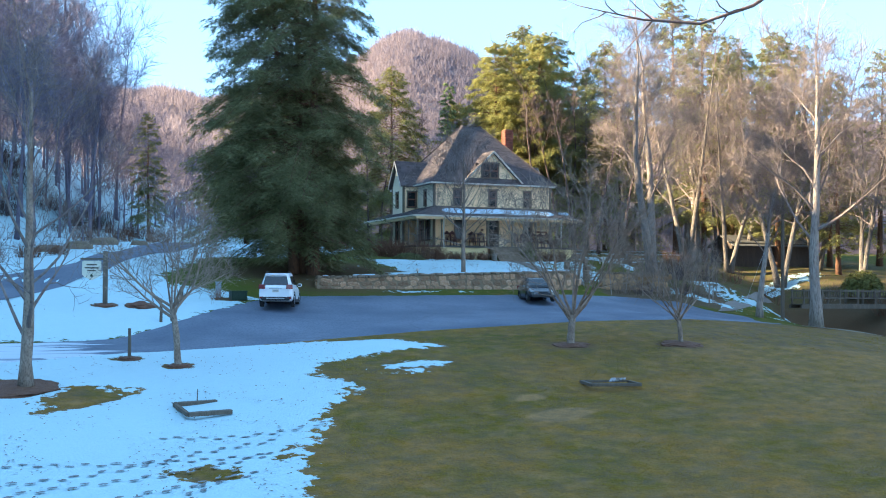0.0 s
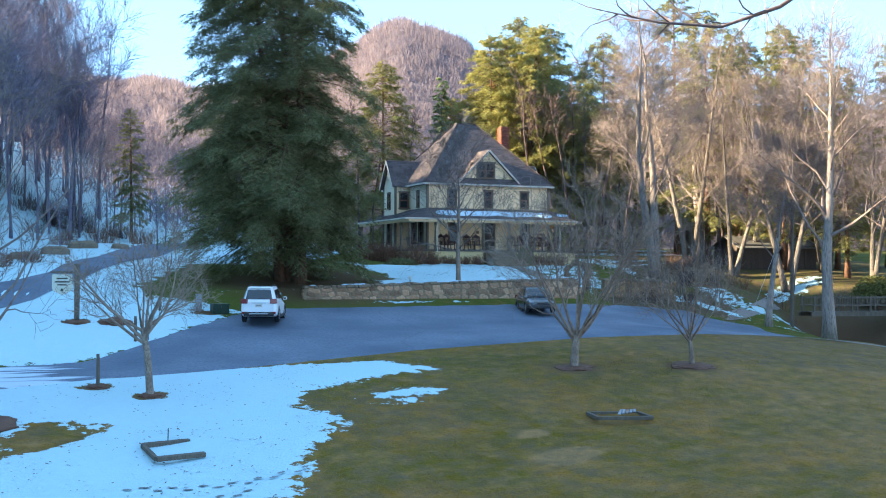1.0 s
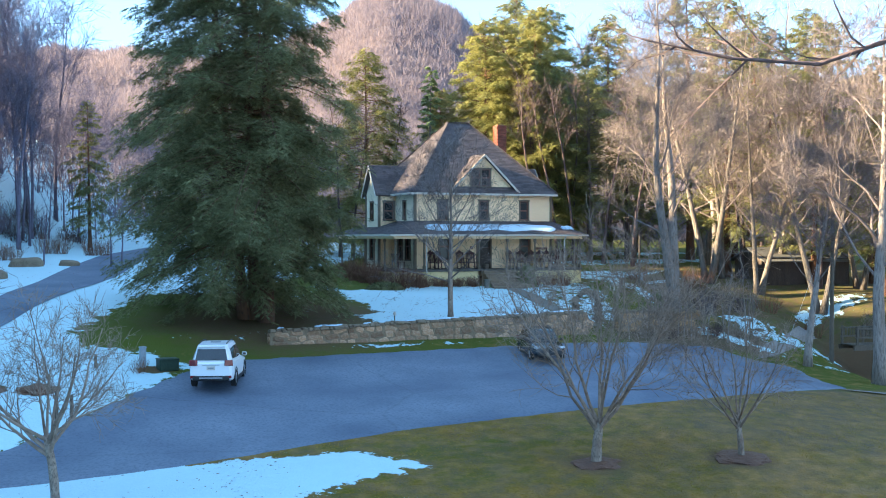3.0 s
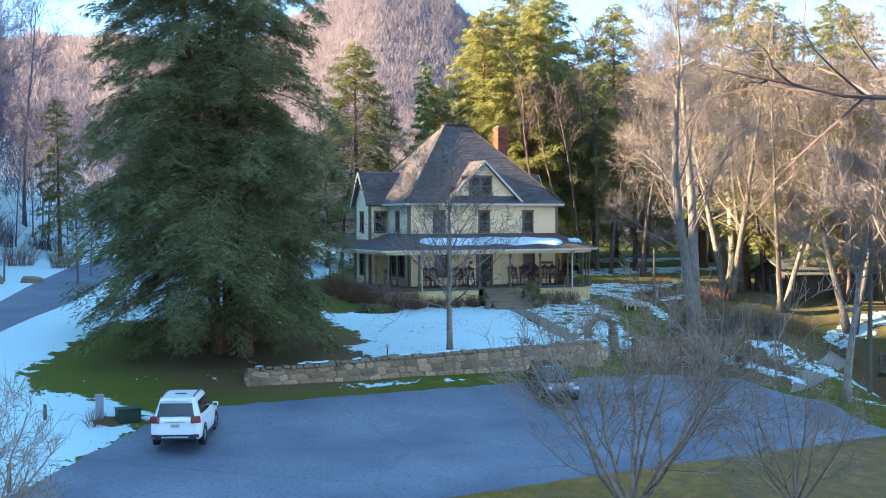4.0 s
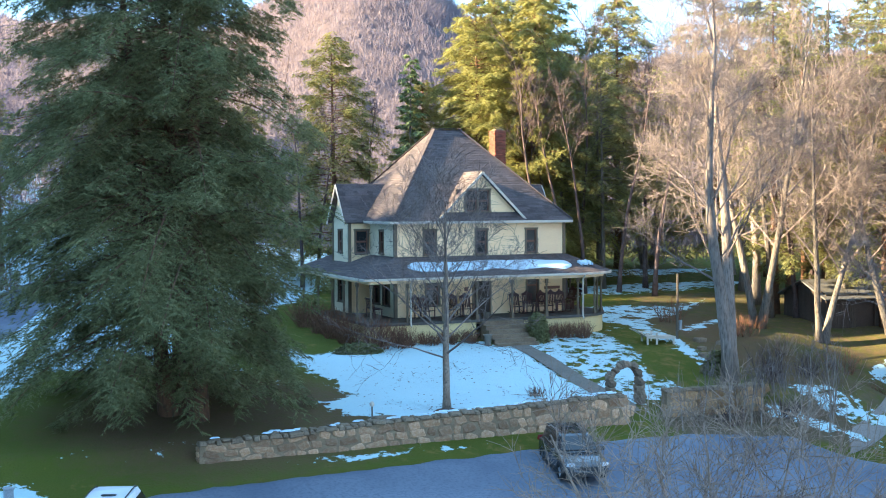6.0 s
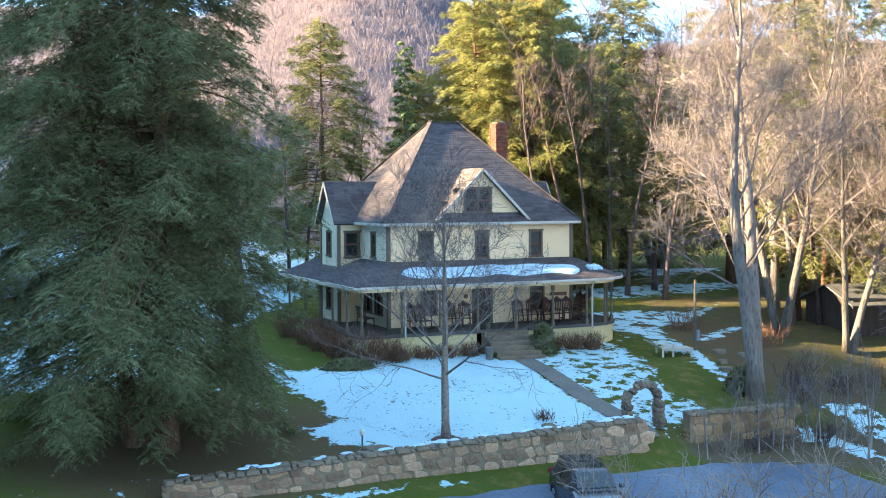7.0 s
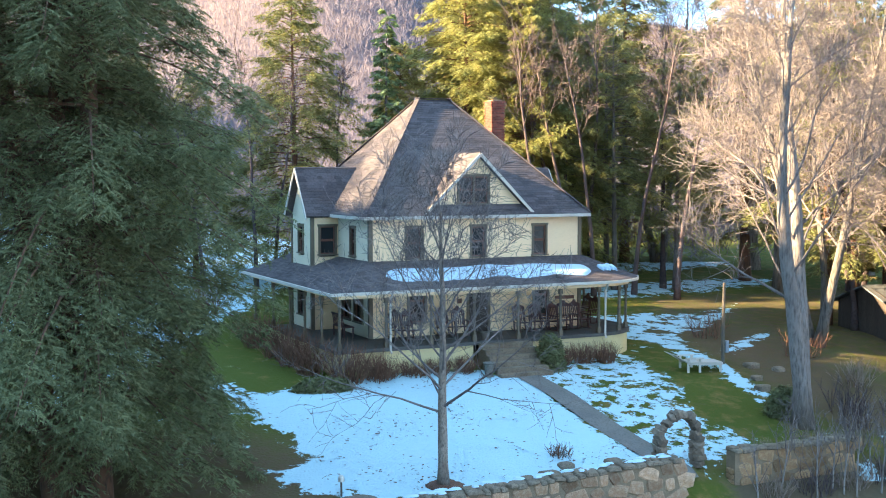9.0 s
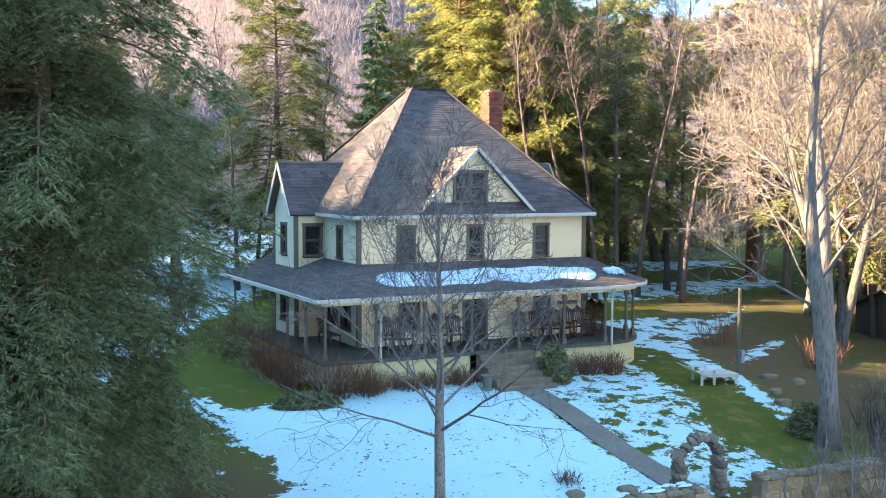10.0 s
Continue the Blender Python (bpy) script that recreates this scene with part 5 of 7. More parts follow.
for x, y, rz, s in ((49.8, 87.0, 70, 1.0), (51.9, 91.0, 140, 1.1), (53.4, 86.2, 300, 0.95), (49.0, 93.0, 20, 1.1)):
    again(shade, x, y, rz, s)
tall_dark = make_conifer("pine_tree", "tall dark conifer in the wood beside the inn", 60, 88, M_HEMLOCK_SHADE, M_BARK_RED, seed=12, height_=25, radius=4.4, clear=3.0, limbs=150, per_limb=60, leaf=0.40, fat=0.24, trunk_r=0.33, top_pow=0.5, droop=0.28, gap=0.12, lobes=0.45, per=8, group="conifers beside the inn")
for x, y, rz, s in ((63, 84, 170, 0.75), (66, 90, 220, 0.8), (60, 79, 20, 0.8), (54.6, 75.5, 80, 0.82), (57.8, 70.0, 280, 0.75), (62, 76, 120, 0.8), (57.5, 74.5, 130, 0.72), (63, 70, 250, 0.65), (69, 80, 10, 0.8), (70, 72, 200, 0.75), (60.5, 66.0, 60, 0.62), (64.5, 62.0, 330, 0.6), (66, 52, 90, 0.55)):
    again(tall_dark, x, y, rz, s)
for x, y, rz, s in ((58, 98, 110, 1.3), (53, 100, 10, 1.35), (50, 102, 200, 1.4), (24.5, 96, 150, 0.8), (21.5, 102, 60, 0.9)):
    again(pine, x, y, rz, s, "dark olive conifer in the wood behind the inn")
# ivy-clad stem
it, iw, iv = conifer(21, 15.2, 1.5, 2.0, 70, 26, leaf=0.34, trunk_r=0.2, droop=0.2, top_pow=0.75, fat=0.6, lobes=0.9, per=6)
ivy = thing("ivy_tree", "bare stem wrapped in dark green ivy behind the inn", "tree", (37.8, 92, gz(37.8, 92)))
part("trunk", it, M_BARK, ivy, smooth=True)
part("crown", blades("crown", iv, M_IVY), M_IVY, ivy, "thick ivy leaves")

# big bare maples
maple = make_bare("maple_tree", "big bare double-trunked maple behind the stone wall", 41.9, 63.4, M_BARK_M, M_TWIG, seed=4, height_=21.5, trunk_r=0.43, limb_r=(0.16, 0.30), fork=4.6, limbs=18, spread=0.95, twig=0.008, levels=3, kids=6, stems=2, limb_len=0.34, up=0.02, twig_len=0.9, group="bare maples")
big = make_bare("maple_tree", "tall bare pale-barked tree by the creek", 45.8, 50.8, M_BARK_PALE, M_TWIG, seed=14, height_=22, trunk_r=0.36, fork=5.0, limbs=15, spread=1.05, twig=0.010, levels=3, kids=6, limb_len=0.36, up=0.01, twig_len=1.0, lean=(-0.02, 0.0), group="bare maples")
slim = make_bare("maple_tree", "slim bare tree beside the gravel track", 44.9, 55.2, M_BARK_PALE, M_TWIG, seed=24, height_=15, trunk_r=0.21, fork=4.0, limbs=15, spread=1.05, twig=0.010, levels=3, kids=6, limb_len=0.34, up=0.01, twig_len=0.9, group="bare maples")
# lighter-branched trees farther off
maple_b = make_bare("maple_tree", "bare grey maple at the wood's edge", 50, 71.5, M_BARK, M_TWIG, seed=84, height_=21, trunk_r=0.34, fork=4.4, limbs=15, spread=1.05, twig=0.012, levels=3, kids=5, stems=2, limb_len=0.33, up=0.0, twig_len=1.1, group="bare maples", coarse=True)
big_b = make_bare("maple_tree", "tall bare tree on the far creek bank", 58, 55, M_BARK_PALE, M_TWIG, seed=85, height_=22, trunk_r=0.34, fork=6.0, limbs=14, spread=1.15, twig=0.013, levels=3, kids=4, limb_len=0.34, up=0.0, twig_len=1.1, group="bare maples", coarse=True)
slim_b = make_bare("maple_tree", "slim bare tree at the wood's edge", 53, 74, M_BARK, M_TWIG, seed=86, height_=17.5, trunk_r=0.2, fork=4.0, limbs=14, spread=1.15, twig=0.012, levels=3, kids=4, limb_len=0.32, up=0.0, twig_len=1.0, group="bare maples", coarse=True)
again(big_b, 55.5, 44, 160, 0.95, "tall bare tree on the far creek bank")
again(big_b, 56, 79, 200, 0.9, "bare tree among the conifers")
for x, y, rz, s in ((52.5, 69.0, 80, 0.82), (56.2, 72.0, 160, 0.9), (60, 68, 10, 0.9), (59.5, 62, 140, 0.85), (63, 56, 240, 0.85)):
    again(maple_b, x, y, rz, s, "bare maple before the dark conifers")
again(big_b, 64, 92, 20, 1.25, "tall bare tree in the wood beside the inn")
again(big_b, 70, 88, 110, 1.25, "tall bare tree in the wood beside the inn")
again(maple_b, 60, 97, 250, 1.15, "bare maple deep in the wood")
again(maple_b, 66, 58, 300, 1.0, "bare maple beyond the creek")
again(slim_b, 59, 84, 300, 1.3, "slim bare tree beside the inn")
again(maple_b, 55, 66, 200, 0.95, "bare maple beside the shed")
again(slim_b, 62, 75, 200, 1.3, "slim bare tree behind the shed")
pole_t, pole_c = bare_tree(71, 19, 0.15, 9, 8, 0.8, 0.014, 2, 4, limb_len=0.2, twig_len=0.8)
pole = thing("forest_tree", "slender dark forest trunk with few branches behind the inn", "tree", (43.6, 84.5, gz(43.6, 84.5)), group="slender trunks")
part("trunk", pole_t, M_BRUSH, pole, smooth=True)
part("crown", pole_c, M_BRUSH, pole)
for x, y, s in ((44.6, 86.2, 0.9), (45.6, 84.8, 1.0), (46.4, 87.4, 1.1), (47.5, 85.6, 0.95), (48.8, 88.2, 1.0), (45.0, 89.5, 1.05), (50.0, 85.4, 1.0), (51.5, 83.5, 1.05), (53.0, 86.8, 1.1), (56.5, 76.0, 1.0), (59.0, 77.5, 1.1), (61.0, 72.5, 1.0), (57.5, 69.0, 0.9), (54.5, 73.5, 1.0), (30.5, 92.5, 0.85), (31.8, 93.4, 0.8), (35.2, 92.6, 0.85), (28.0, 94.0, 0.8)):
    again(pole, x, y, x * 40, s)

# young ornamental trees of the lawn
make_bare("young_tree", "young bare ornamental tree in a mulch ring", 22.6, 39.1, M_BARK_D, M_TWIG_G, seed=31, height_=9.9, trunk_r=0.19, fork=1.15, limbs=10, spread=0.75, twig=0.008, levels=3, kids=7, limb_len=0.74, up=0.075, start=0.22, twig_len=0.6, group="young lawn trees", single=1.55)
make_bare("young_tree", "small bare tree with a pale slender trunk in a mulch ring", 27.6, 37.9, M_BARK_D, M_TWIG_G, seed=37, height_=6.6, trunk_r=0.12, fork=1.1, limbs=9, spread=0.85, twig=0.007, levels=3, kids=5, limb_len=0.66, up=0.06, start=0.25, twig_len=0.5, group="young lawn trees", single=1.6)
make_bare("young_tree", "young bare ornamental tree standing in snow", 5.5, 40.4, M_BARK_D, M_TWIG_G, seed=34, height_=6.9, trunk_r=0.15, fork=2.1, limbs=10, spread=0.95, twig=0.007, levels=3, kids=6, limb_len=0.62, up=0.05, start=0.2, twig_len=0.5, group="young lawn trees", single=2.7)
make_bare("young_tree", "stout bare tree rising from a dark mulch patch in snow", -0.4, 37.2, M_BARK_D, M_TWIG, seed=41, height_=15, trunk_r=0.24, fork=1.5, limbs=17, spread=0.8, twig=0.008, levels=3, kids=5, limb_len=0.42, up=0.04, twig_len=0.8, group="young lawn trees")
make_bare("young_tree", "slender bare tree on the snowy front lawn of the inn", 27.0, 62.0, M_BARK_D, M_TWIG, seed=45, height_=11.4, trunk_r=0.16, fork=2.2, limbs=29, spread=1.15, twig=0.008, levels=3, kids=5, limb_len=0.48, up=0.04, start=0.22, twig_len=0.6, group="young lawn trees")
# the near tree whose limb reaches over the view
ov_t, ov_c = bare_tree(51, 19, 0.4, 7, 7, 0.8, 0.012, 3, 6, limb_len=0.4, twig_len=1.2)
over = thing("oak_tree", "dark bare tree stretching a limb over the lawn", "tree", (28.4, 21.0, gz(28.4, 21.0)))
part("trunk", ov_t, M_BARK, over, smooth=True)
r_ = random.Random(5)
limb = [Vector((0, 0, 11.5)), Vector((-1.6, 0.9, 15.5)), Vector((-3.4, 1.7, 16.4)), Vector((-5.2, 2.4, 15.4)), Vector((-7.0, 3.2, 14.0)), Vector((-8.6, 3.9, 13.4)), Vector((-10.4, 4.5, 13.5)), Vector((-12.2, 5.2, 13.9))]
ov_c.tube(limb, [0.16, 0.13, 0.10, 0.085, 0.065, 0.05, 0.035, 0.012], 7)
for i in range(2, 7):
    for j in range(4):
        q = limb[i].lerp(limb[i + 1], r_.random())
        d = fan_dir(limb[i + 1] - limb[i], r_.uniform(0.4, 0.9), r_.uniform(0, 6.28))
        pts = wander(q, d, r_.uniform(0.9, 2.4), 5, 0.2, 0.03, r_)
        ov_c.tube(pts, [0.03, 0.025, 0.02, 0.014, 0.009, 0.005], 4, cap=False)
        for k in range(3):
            p2 = wander(pts[2 + k % 3], fan_dir(d, 0.7, r_.uniform(0, 6.28)), r_.uniform(0.4, 0.9), 3, 0.2, 0.03, r_)
            ov_c.tube(p2, [0.012, 0.009, 0.007, 0.004], 3, cap=False)
part("crown", ov_c, M_BRUSH, over, "dark crooked limbs")

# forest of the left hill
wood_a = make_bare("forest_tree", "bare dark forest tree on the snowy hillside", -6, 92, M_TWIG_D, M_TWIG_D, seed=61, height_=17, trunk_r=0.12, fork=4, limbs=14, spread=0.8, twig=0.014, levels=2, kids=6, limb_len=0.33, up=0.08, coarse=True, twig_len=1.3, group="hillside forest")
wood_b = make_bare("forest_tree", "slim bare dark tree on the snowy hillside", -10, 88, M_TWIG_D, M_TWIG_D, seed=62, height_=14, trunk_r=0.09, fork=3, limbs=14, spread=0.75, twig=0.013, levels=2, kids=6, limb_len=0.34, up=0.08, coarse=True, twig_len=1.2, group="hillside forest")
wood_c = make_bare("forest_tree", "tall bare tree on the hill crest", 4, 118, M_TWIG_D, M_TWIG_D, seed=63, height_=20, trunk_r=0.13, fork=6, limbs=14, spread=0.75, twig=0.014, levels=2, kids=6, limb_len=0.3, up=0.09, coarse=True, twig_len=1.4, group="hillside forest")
# light-weight tree for places out of view, only there to cast shade
wood_shade = make_bare("forest_tree", "unseen thin bare tree added on the spur to block the sun", -14, 84, M_TWIG_D, M_TWIG_D, seed=64, height_=15, trunk_r=0.16, fork=4, limbs=9, spread=0.75, twig=0.03, levels=2, kids=3, limb_len=0.36, up=0.06, coarse=True, twig_len=1.5, group="hillside forest")
fr = random.Random(77)
kinds = [wood_a, wood_b, wood_c]
placed = []
tries = 0
while len(placed) < 112 and tries < 9000:
    tries += 1
    x, y = fr.uniform(-52, 24), fr.uniform(18, 140)
    h = (x + 4) * -.853 + (y - 76) * .52
    band = 4 < h < 26 if y > 62 else -46 < x < -24
    if not band or any((x - a) ** 2 + (y - b) ** 2 < 3.6 ** 2 for a, b in placed):
        continue
    placed.append((x, y))
    seen_part = math.degrees(math.atan2(x + 2, y + 7)) > -1
    again(fr.choice(kinds) if seen_part else wood_shade, x, y, fr.uniform(0, 360), fr.uniform(0.7, 0.95) if seen_part and y < 100 else fr.uniform(0.55, 0.8))
# an unseen band of trees added sunward to shade lawn and porch
extra = 0
while extra < 36:
    x, y = fr.uniform(-28, -7), fr.uniform(74, 98)
    if math.degrees(math.atan2(x + 2, y + 7)) > -2 or any((x - a) ** 2 + (y - b) ** 2 < 1.8 ** 2 for a, b in placed):
        continue
    placed.append((x, y))
    extra += 1
    again(wood_shade, x, y, fr.uniform(0, 360), fr.uniform(0.75, 0.95))
extra = 0
while extra < 36:
    x, y = fr.uniform(-4, 13), fr.uniform(86, 122)
    h = (x + 4) * -.853 + (y - 76) * .52
    if h < 3 or any((x - a) ** 2 + (y - b) ** 2 < 1.3 ** 2 for a, b in placed):
        continue
    placed.append((x, y))
    extra += 1
    az = math.degrees(math.atan2(x + 2, y + 7))
    again(fr.choice(kinds), x, y, fr.uniform(0, 360), fr.uniform(1.0, 1.5) if az < 6.2 else fr.uniform(0.8, 1.05) if az < 7.6 else fr.uniform(0.5, 0.75))
# a conifer on that hillside edge
for x, y, s, rz in ((13.2, 108, 0.5, 20),):
    again(tall_dark, x, y, rz, s, "dark conifer at the edge of the hillside wood")


# far woods on the mountains
def canopy(seed, crowns):
    """The closed crown layer of the mountain woods: a sheet of many low rounded crowns."""
    r = np.random.default_rng(seed)
    A, D = np.meshgrid(np.radians(np.arange(-9, 56, 0.22)), np.arange(150, 468, 1.9))
    X, Y = -2 + D * np.sin(A), -7 + D * np.cos(A)
    top = np.zeros(X.shape)
    a0, d0 = r.uniform(np.radians(-9), np.radians(56), crowns), np.sqrt(r.uniform(150 ** 2, 468 ** 2, crowns))
    R, H = r.uniform(1.6, 3.8, crowns), r.uniform(0.7, 1.7, crowns)
    for a, d, q, h in zip(a0, d0, R, H):
        i0, i1 = int((d - q - 150) / 1.9), int((d + q - 150) / 1.9) + 2
        w = q / d
        j0, j1 = int((a - w - A[0, 0]) / np.radians(0.22)), int((a + w - A[0, 0]) / np.radians(0.22)) + 2
        i0, j0 = max(i0, 0), max(j0, 0)
        u = ((D[i0:i1, j0:j1] - d) / q) ** 2 + ((A[i0:i1, j0:j1] - a) / w) ** 2
        top[i0:i1, j0:j1] = np.maximum(top[i0:i1, j0:j1], h * np.sqrt(np.clip(1 - u, 0, 1)))
    top += r.normal(0, 0.16, X.shape)
    edge = sstep(150, 175, D)
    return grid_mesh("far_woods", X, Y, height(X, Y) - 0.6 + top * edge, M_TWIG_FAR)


def far_twigs(count, seed, lo, hi, az0, az1, hgt, size, per=20):
    """Fine bare slivers standing out of distant crowns."""
    r = np.random.default_rng(seed)
    az = np.radians(r.uniform(az0, az1, count))
    d = np.sqrt(r.uniform(lo ** 2, hi ** 2, count))
    x, y = -2 + d * np.sin(az), -7 + d * np.cos(az)
    stem = np.stack([x, y, height(x, y)], 1)
    H = hgt * r.uniform(0.55, 1.2, count)
    tris = []
    for k in range(per):
        dv = r.normal(0, 1, (count, 3))
        dv /= np.linalg.norm(dv, axis=1)[:, None]
        o = stem + dv * (H * np.cbrt(r.random(count)))[:, None] * [0.36, 0.36, 0.42]
        o[:, 2] += H * 0.55
        up = dv * 0.5 + r.normal(0, 0.3, (count, 3)) + [0, 0, 1.0]
        up /= np.linalg.norm(up, axis=1)[:, None]
        w = np.cross(up, r.normal(0, 1, (count, 3)))
        w /= np.linalg.norm(w, axis=1)[:, None] + 1e-6
        ln = size * r.uniform(0.5, 1.2, count) * (0.5 + d / 500)
        tris.append(np.stack([o - w * (ln * 0.045)[:, None], o + w * (ln * 0.045)[:, None], o + up * ln[:, None]], 1))
    return np.concatenate(tris, 0).reshape(-1, 3)


woods = tagged(new("far_woods", canopy(91, 16000)), "leafless mountain woods with mauve haze painted into their colour", "woods", kind="stuff")
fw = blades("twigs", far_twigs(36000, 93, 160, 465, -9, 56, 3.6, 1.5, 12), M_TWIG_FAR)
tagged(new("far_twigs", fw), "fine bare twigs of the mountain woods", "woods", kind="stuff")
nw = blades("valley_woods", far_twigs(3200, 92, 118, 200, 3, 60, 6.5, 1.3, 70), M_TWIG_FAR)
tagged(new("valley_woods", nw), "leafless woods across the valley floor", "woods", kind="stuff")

# ---- vehicles ----
def loft(sh, rings, close=True):
    n = len(rings[0])
    i0 = len(sh.v)
    for r in rings:
        sh.v.extend(r)
    for i in range(len(rings) - 1):
        for k in range(n):
            a, b = i0 + i * n + k, i0 + i * n + (k + 1) % n
            sh.f.append((a, b, b + n, a + n))
    sh.f.append(tuple(i0 + k for k in reversed(range(n))))
    sh.f.append(tuple(i0 + (len(rings) - 1) * n + k for k in range(n)))
    return sh


def suv(label, at, rz, paint):
    """A compact five-door car, nose along +y."""
    car = thing("car", label, "car", at, rz)
    body = Shape()
    rings = []
    for y, zb, zt, w, wt in ((-2.30, 0.52, 0.98, 0.74, 0.70), (-2.24, 0.38, 1.04, 0.86, 0.80), (-2.0, 0.30, 1.08, 0.91, 0.85), (-1.2, 0.26, 1.08, 0.92, 0.86), (0, 0.24, 1.04, 0.92, 0.86), (0.9, 0.25, 1.01, 0.92, 0.84), (1.5, 0.28, 0.95, 0.91, 0.78), (2.0, 0.32, 0.86, 0.87, 0.70), (2.24, 0.38, 0.74, 0.76, 0.58), (2.31, 0.44, 0.62, 0.6, 0.5)):
        m = (zb + zt) / 2
        half = [(w * 0.86, zb), (w * 0.97, zb + 0.08), (w, m - 0.08), (w * 0.99, m + 0.12), (wt + (w - wt) * 0.45, zt - 0.06), (wt * 0.92, zt)]
        rings.append([(x, y, z) for x, z in half] + [(-x, y, z) for x, z in reversed(half)])
    loft(body, rings)
    part("body", body, paint, car, smooth=False, bevel=0.02)
    cab = Shape()
    low = [(-2.20, 0.74), (-1.9, 0.84), (-0.6, 0.86), (0.6, 0.84), (1.05, 0.74)]
    top = [(-2.02, 0.55), (-1.75, 0.62), (-0.5, 0.66), (0.15, 0.63), (0.35, 0.56)]
    rr = []
    for z, f in ((1.0, 0.0), (1.34, 0.55), (1.58, 0.93), (1.64, 1.0)):
        ring = []
        for (y0, w0), (y1, w1) in zip(low, top):
            k = f if z < 1.62 else 1.12
            ring.append((w0 + (w1 - w0) * min(k, 1.08), (y0 + (y1 - y0) * k) * (0.97 if z > 1.62 else 1), z + (0.03 if z > 1.62 and -1.9 < y1 < 0.2 else 0)))
        ring += [(-x, y, zz) for x, y, zz in reversed(ring)]
        rr.append(ring)
    loft(cab, rr)
    part("cabin", cab, paint, car, bevel=0.025)

    def panel(name, quad, mat, label_="", off=0.012):
        P = [Vector(p) for p in quad]
        n = (P[1] - P[0]).cross(P[2] - P[0]).normalized()
        c = sum(P, Vector()) / len(P)
        if n.dot(c - Vector((0, -0.6, 0.9))) < 0:
            n = -n
        k = len(P)
        sh = Shape().add([p + n * off for p in P] + [p - n * 0.05 for p in P], [tuple(range(k)), tuple(reversed(range(k, 2 * k)))] + [(i, k + i, k + (i + 1) % k, (i + 1) % k) for i in range(k)])
        return part(name, sh, mat, car, label_)

    panel("rear_window", [(-0.66, -2.17, 1.08), (0.66, -2.17, 1.08), (0.57, -2.04, 1.50), (-0.57, -2.04, 1.50)], M_CARGLASS, "dark rear window", 0.03)
    panel("windscreen", [(-0.70, 0.96, 1.08), (0.70, 0.96, 1.08), (0.58, 0.42, 1.53), (-0.58, 0.42, 1.53)], M_CARGLASS, "dark windscreen", 0.05)
    for s in (-1, 1):
        panel("side_window", [(s * 0.835, -0.62, 1.08), (s * 0.80, 0.62, 1.08), (s * 0.665, 0.22, 1.50), (s * 0.685, -0.60, 1.52)], M_CARGLASS, "", 0.03)
        panel("side_window", [(s * 0.825, -1.72, 1.12), (s * 0.835, -0.70, 1.08), (s * 0.685, -0.68, 1.52), (s * 0.66, -1.55, 1.49)], M_CARGLASS, "", 0.03)
        part("tail_lamp", Shape().box((s * 0.72, -2.27, 1.0), (0.36, 0.16, 0.22), Matrix.Rotation(s * 0.35, 3, 'Z'), 0.12), M_TAIL, car, "red tail lamp", bevel=0.02)
        part("reflector", Shape().box((s * 0.72, -2.285, 0.47), (0.24, 0.06, 0.1)), M_TAIL, car, bevel=0.01)
        part("headlight", Shape().box((s * 0.66, 2.14, 0.76), (0.34, 0.2, 0.13), Matrix.Rotation(-s * 0.45, 3, 'Z'), 0.15), M_LAMPGLASS, car, "clear headlight", bevel=0.02)
        mir = part("side_mirror", Shape().box((s * 0.99, 0.72, 1.08), (0.2, 0.11, 0.15)), paint, car, bevel=0.03)
        part("mirror_glass", Shape().box((s * 0.99, 0.66, 1.08), (0.15, 0.015, 0.1)), M_CARGLASS, mir)
        part("roof_rail", Shape().tube([(s * 0.56, -1.7, 1.66), (s * 0.57, -1.6, 1.72), (s * 0.58, -0.6, 1.74), (s * 0.57, 0.0, 1.71), (s * 0.56, 0.1, 1.66)], [0.02] * 5, 6), M_PLASTIC, car, "dark roof rail")
        part("sill_trim", Shape().box((s * 0.9, 0.0, 0.3), (0.06, 2.6, 0.14)), M_PLASTIC, car, bevel=0.01)
        for z, y in ((0.88, 0.1), (0.9, -0.85)):
            part("door_handle", Shape().box((s * 0.925, y, z), (0.03, 0.18, 0.03)), paint, car, bevel=0.005)
        for y in (-1.36, 1.36):
            wh = thing("wheel", "black tyre on a silver rim", "wheel")
            del wh["category"]
            wh.parent = car
            wh.location = (s * 0.82, y, 0.345)
            ty = Shape()
            prof = [(-0.1, 0.22), (-0.11, 0.30), (-0.09, 0.335), (0.09, 0.335), (0.11, 0.30), (0.1, 0.22)]
            ring = [[(x, r * math.cos(a), r * math.sin(a)) for x, r in prof] for a in [2 * math.pi * i / 20 for i in range(20)]]
            for q in ring:
                ty.v.extend(q)
            for i in range(20):
                for k in range(5):
                    a, b = i * 6 + k, ((i + 1) % 20) * 6 + k
                    ty.f.append((a, b, b + 1, a + 1))
            part("tyre", ty, M_RUBBER, wh)
            rim = Shape().tube([(s * -0.02, 0, 0), (s * 0.075, 0, 0), (s * 0.085, 0, 0)], [0.225, 0.225, 0.2], 16)
            for k in range(5):
                a = 2 * math.pi * k / 5
                rim.bar((s * 0.09, 0, 0), (s * 0.09, 0.2 * math.cos(a), 0.2 * math.sin(a)), 0.03, 0.05)
            part("rim", rim, M_CHROME, wh, "silver spoked rim")
            part("wheel_arch", Shape().tube([(s * 0.90, y + 0.40 * math.cos(a), 0.345 + 0.40 * math.sin(a)) for a in [math.pi * i / 10 for i in range(11)]], [0.04] * 11, 6), M_PLASTIC, car)
    part("rear_bumper", Shape().box((0, -2.26, 0.42), (1.5, 0.14, 0.18)), M_PLASTIC, car, "dark lower bumper", bevel=0.03)
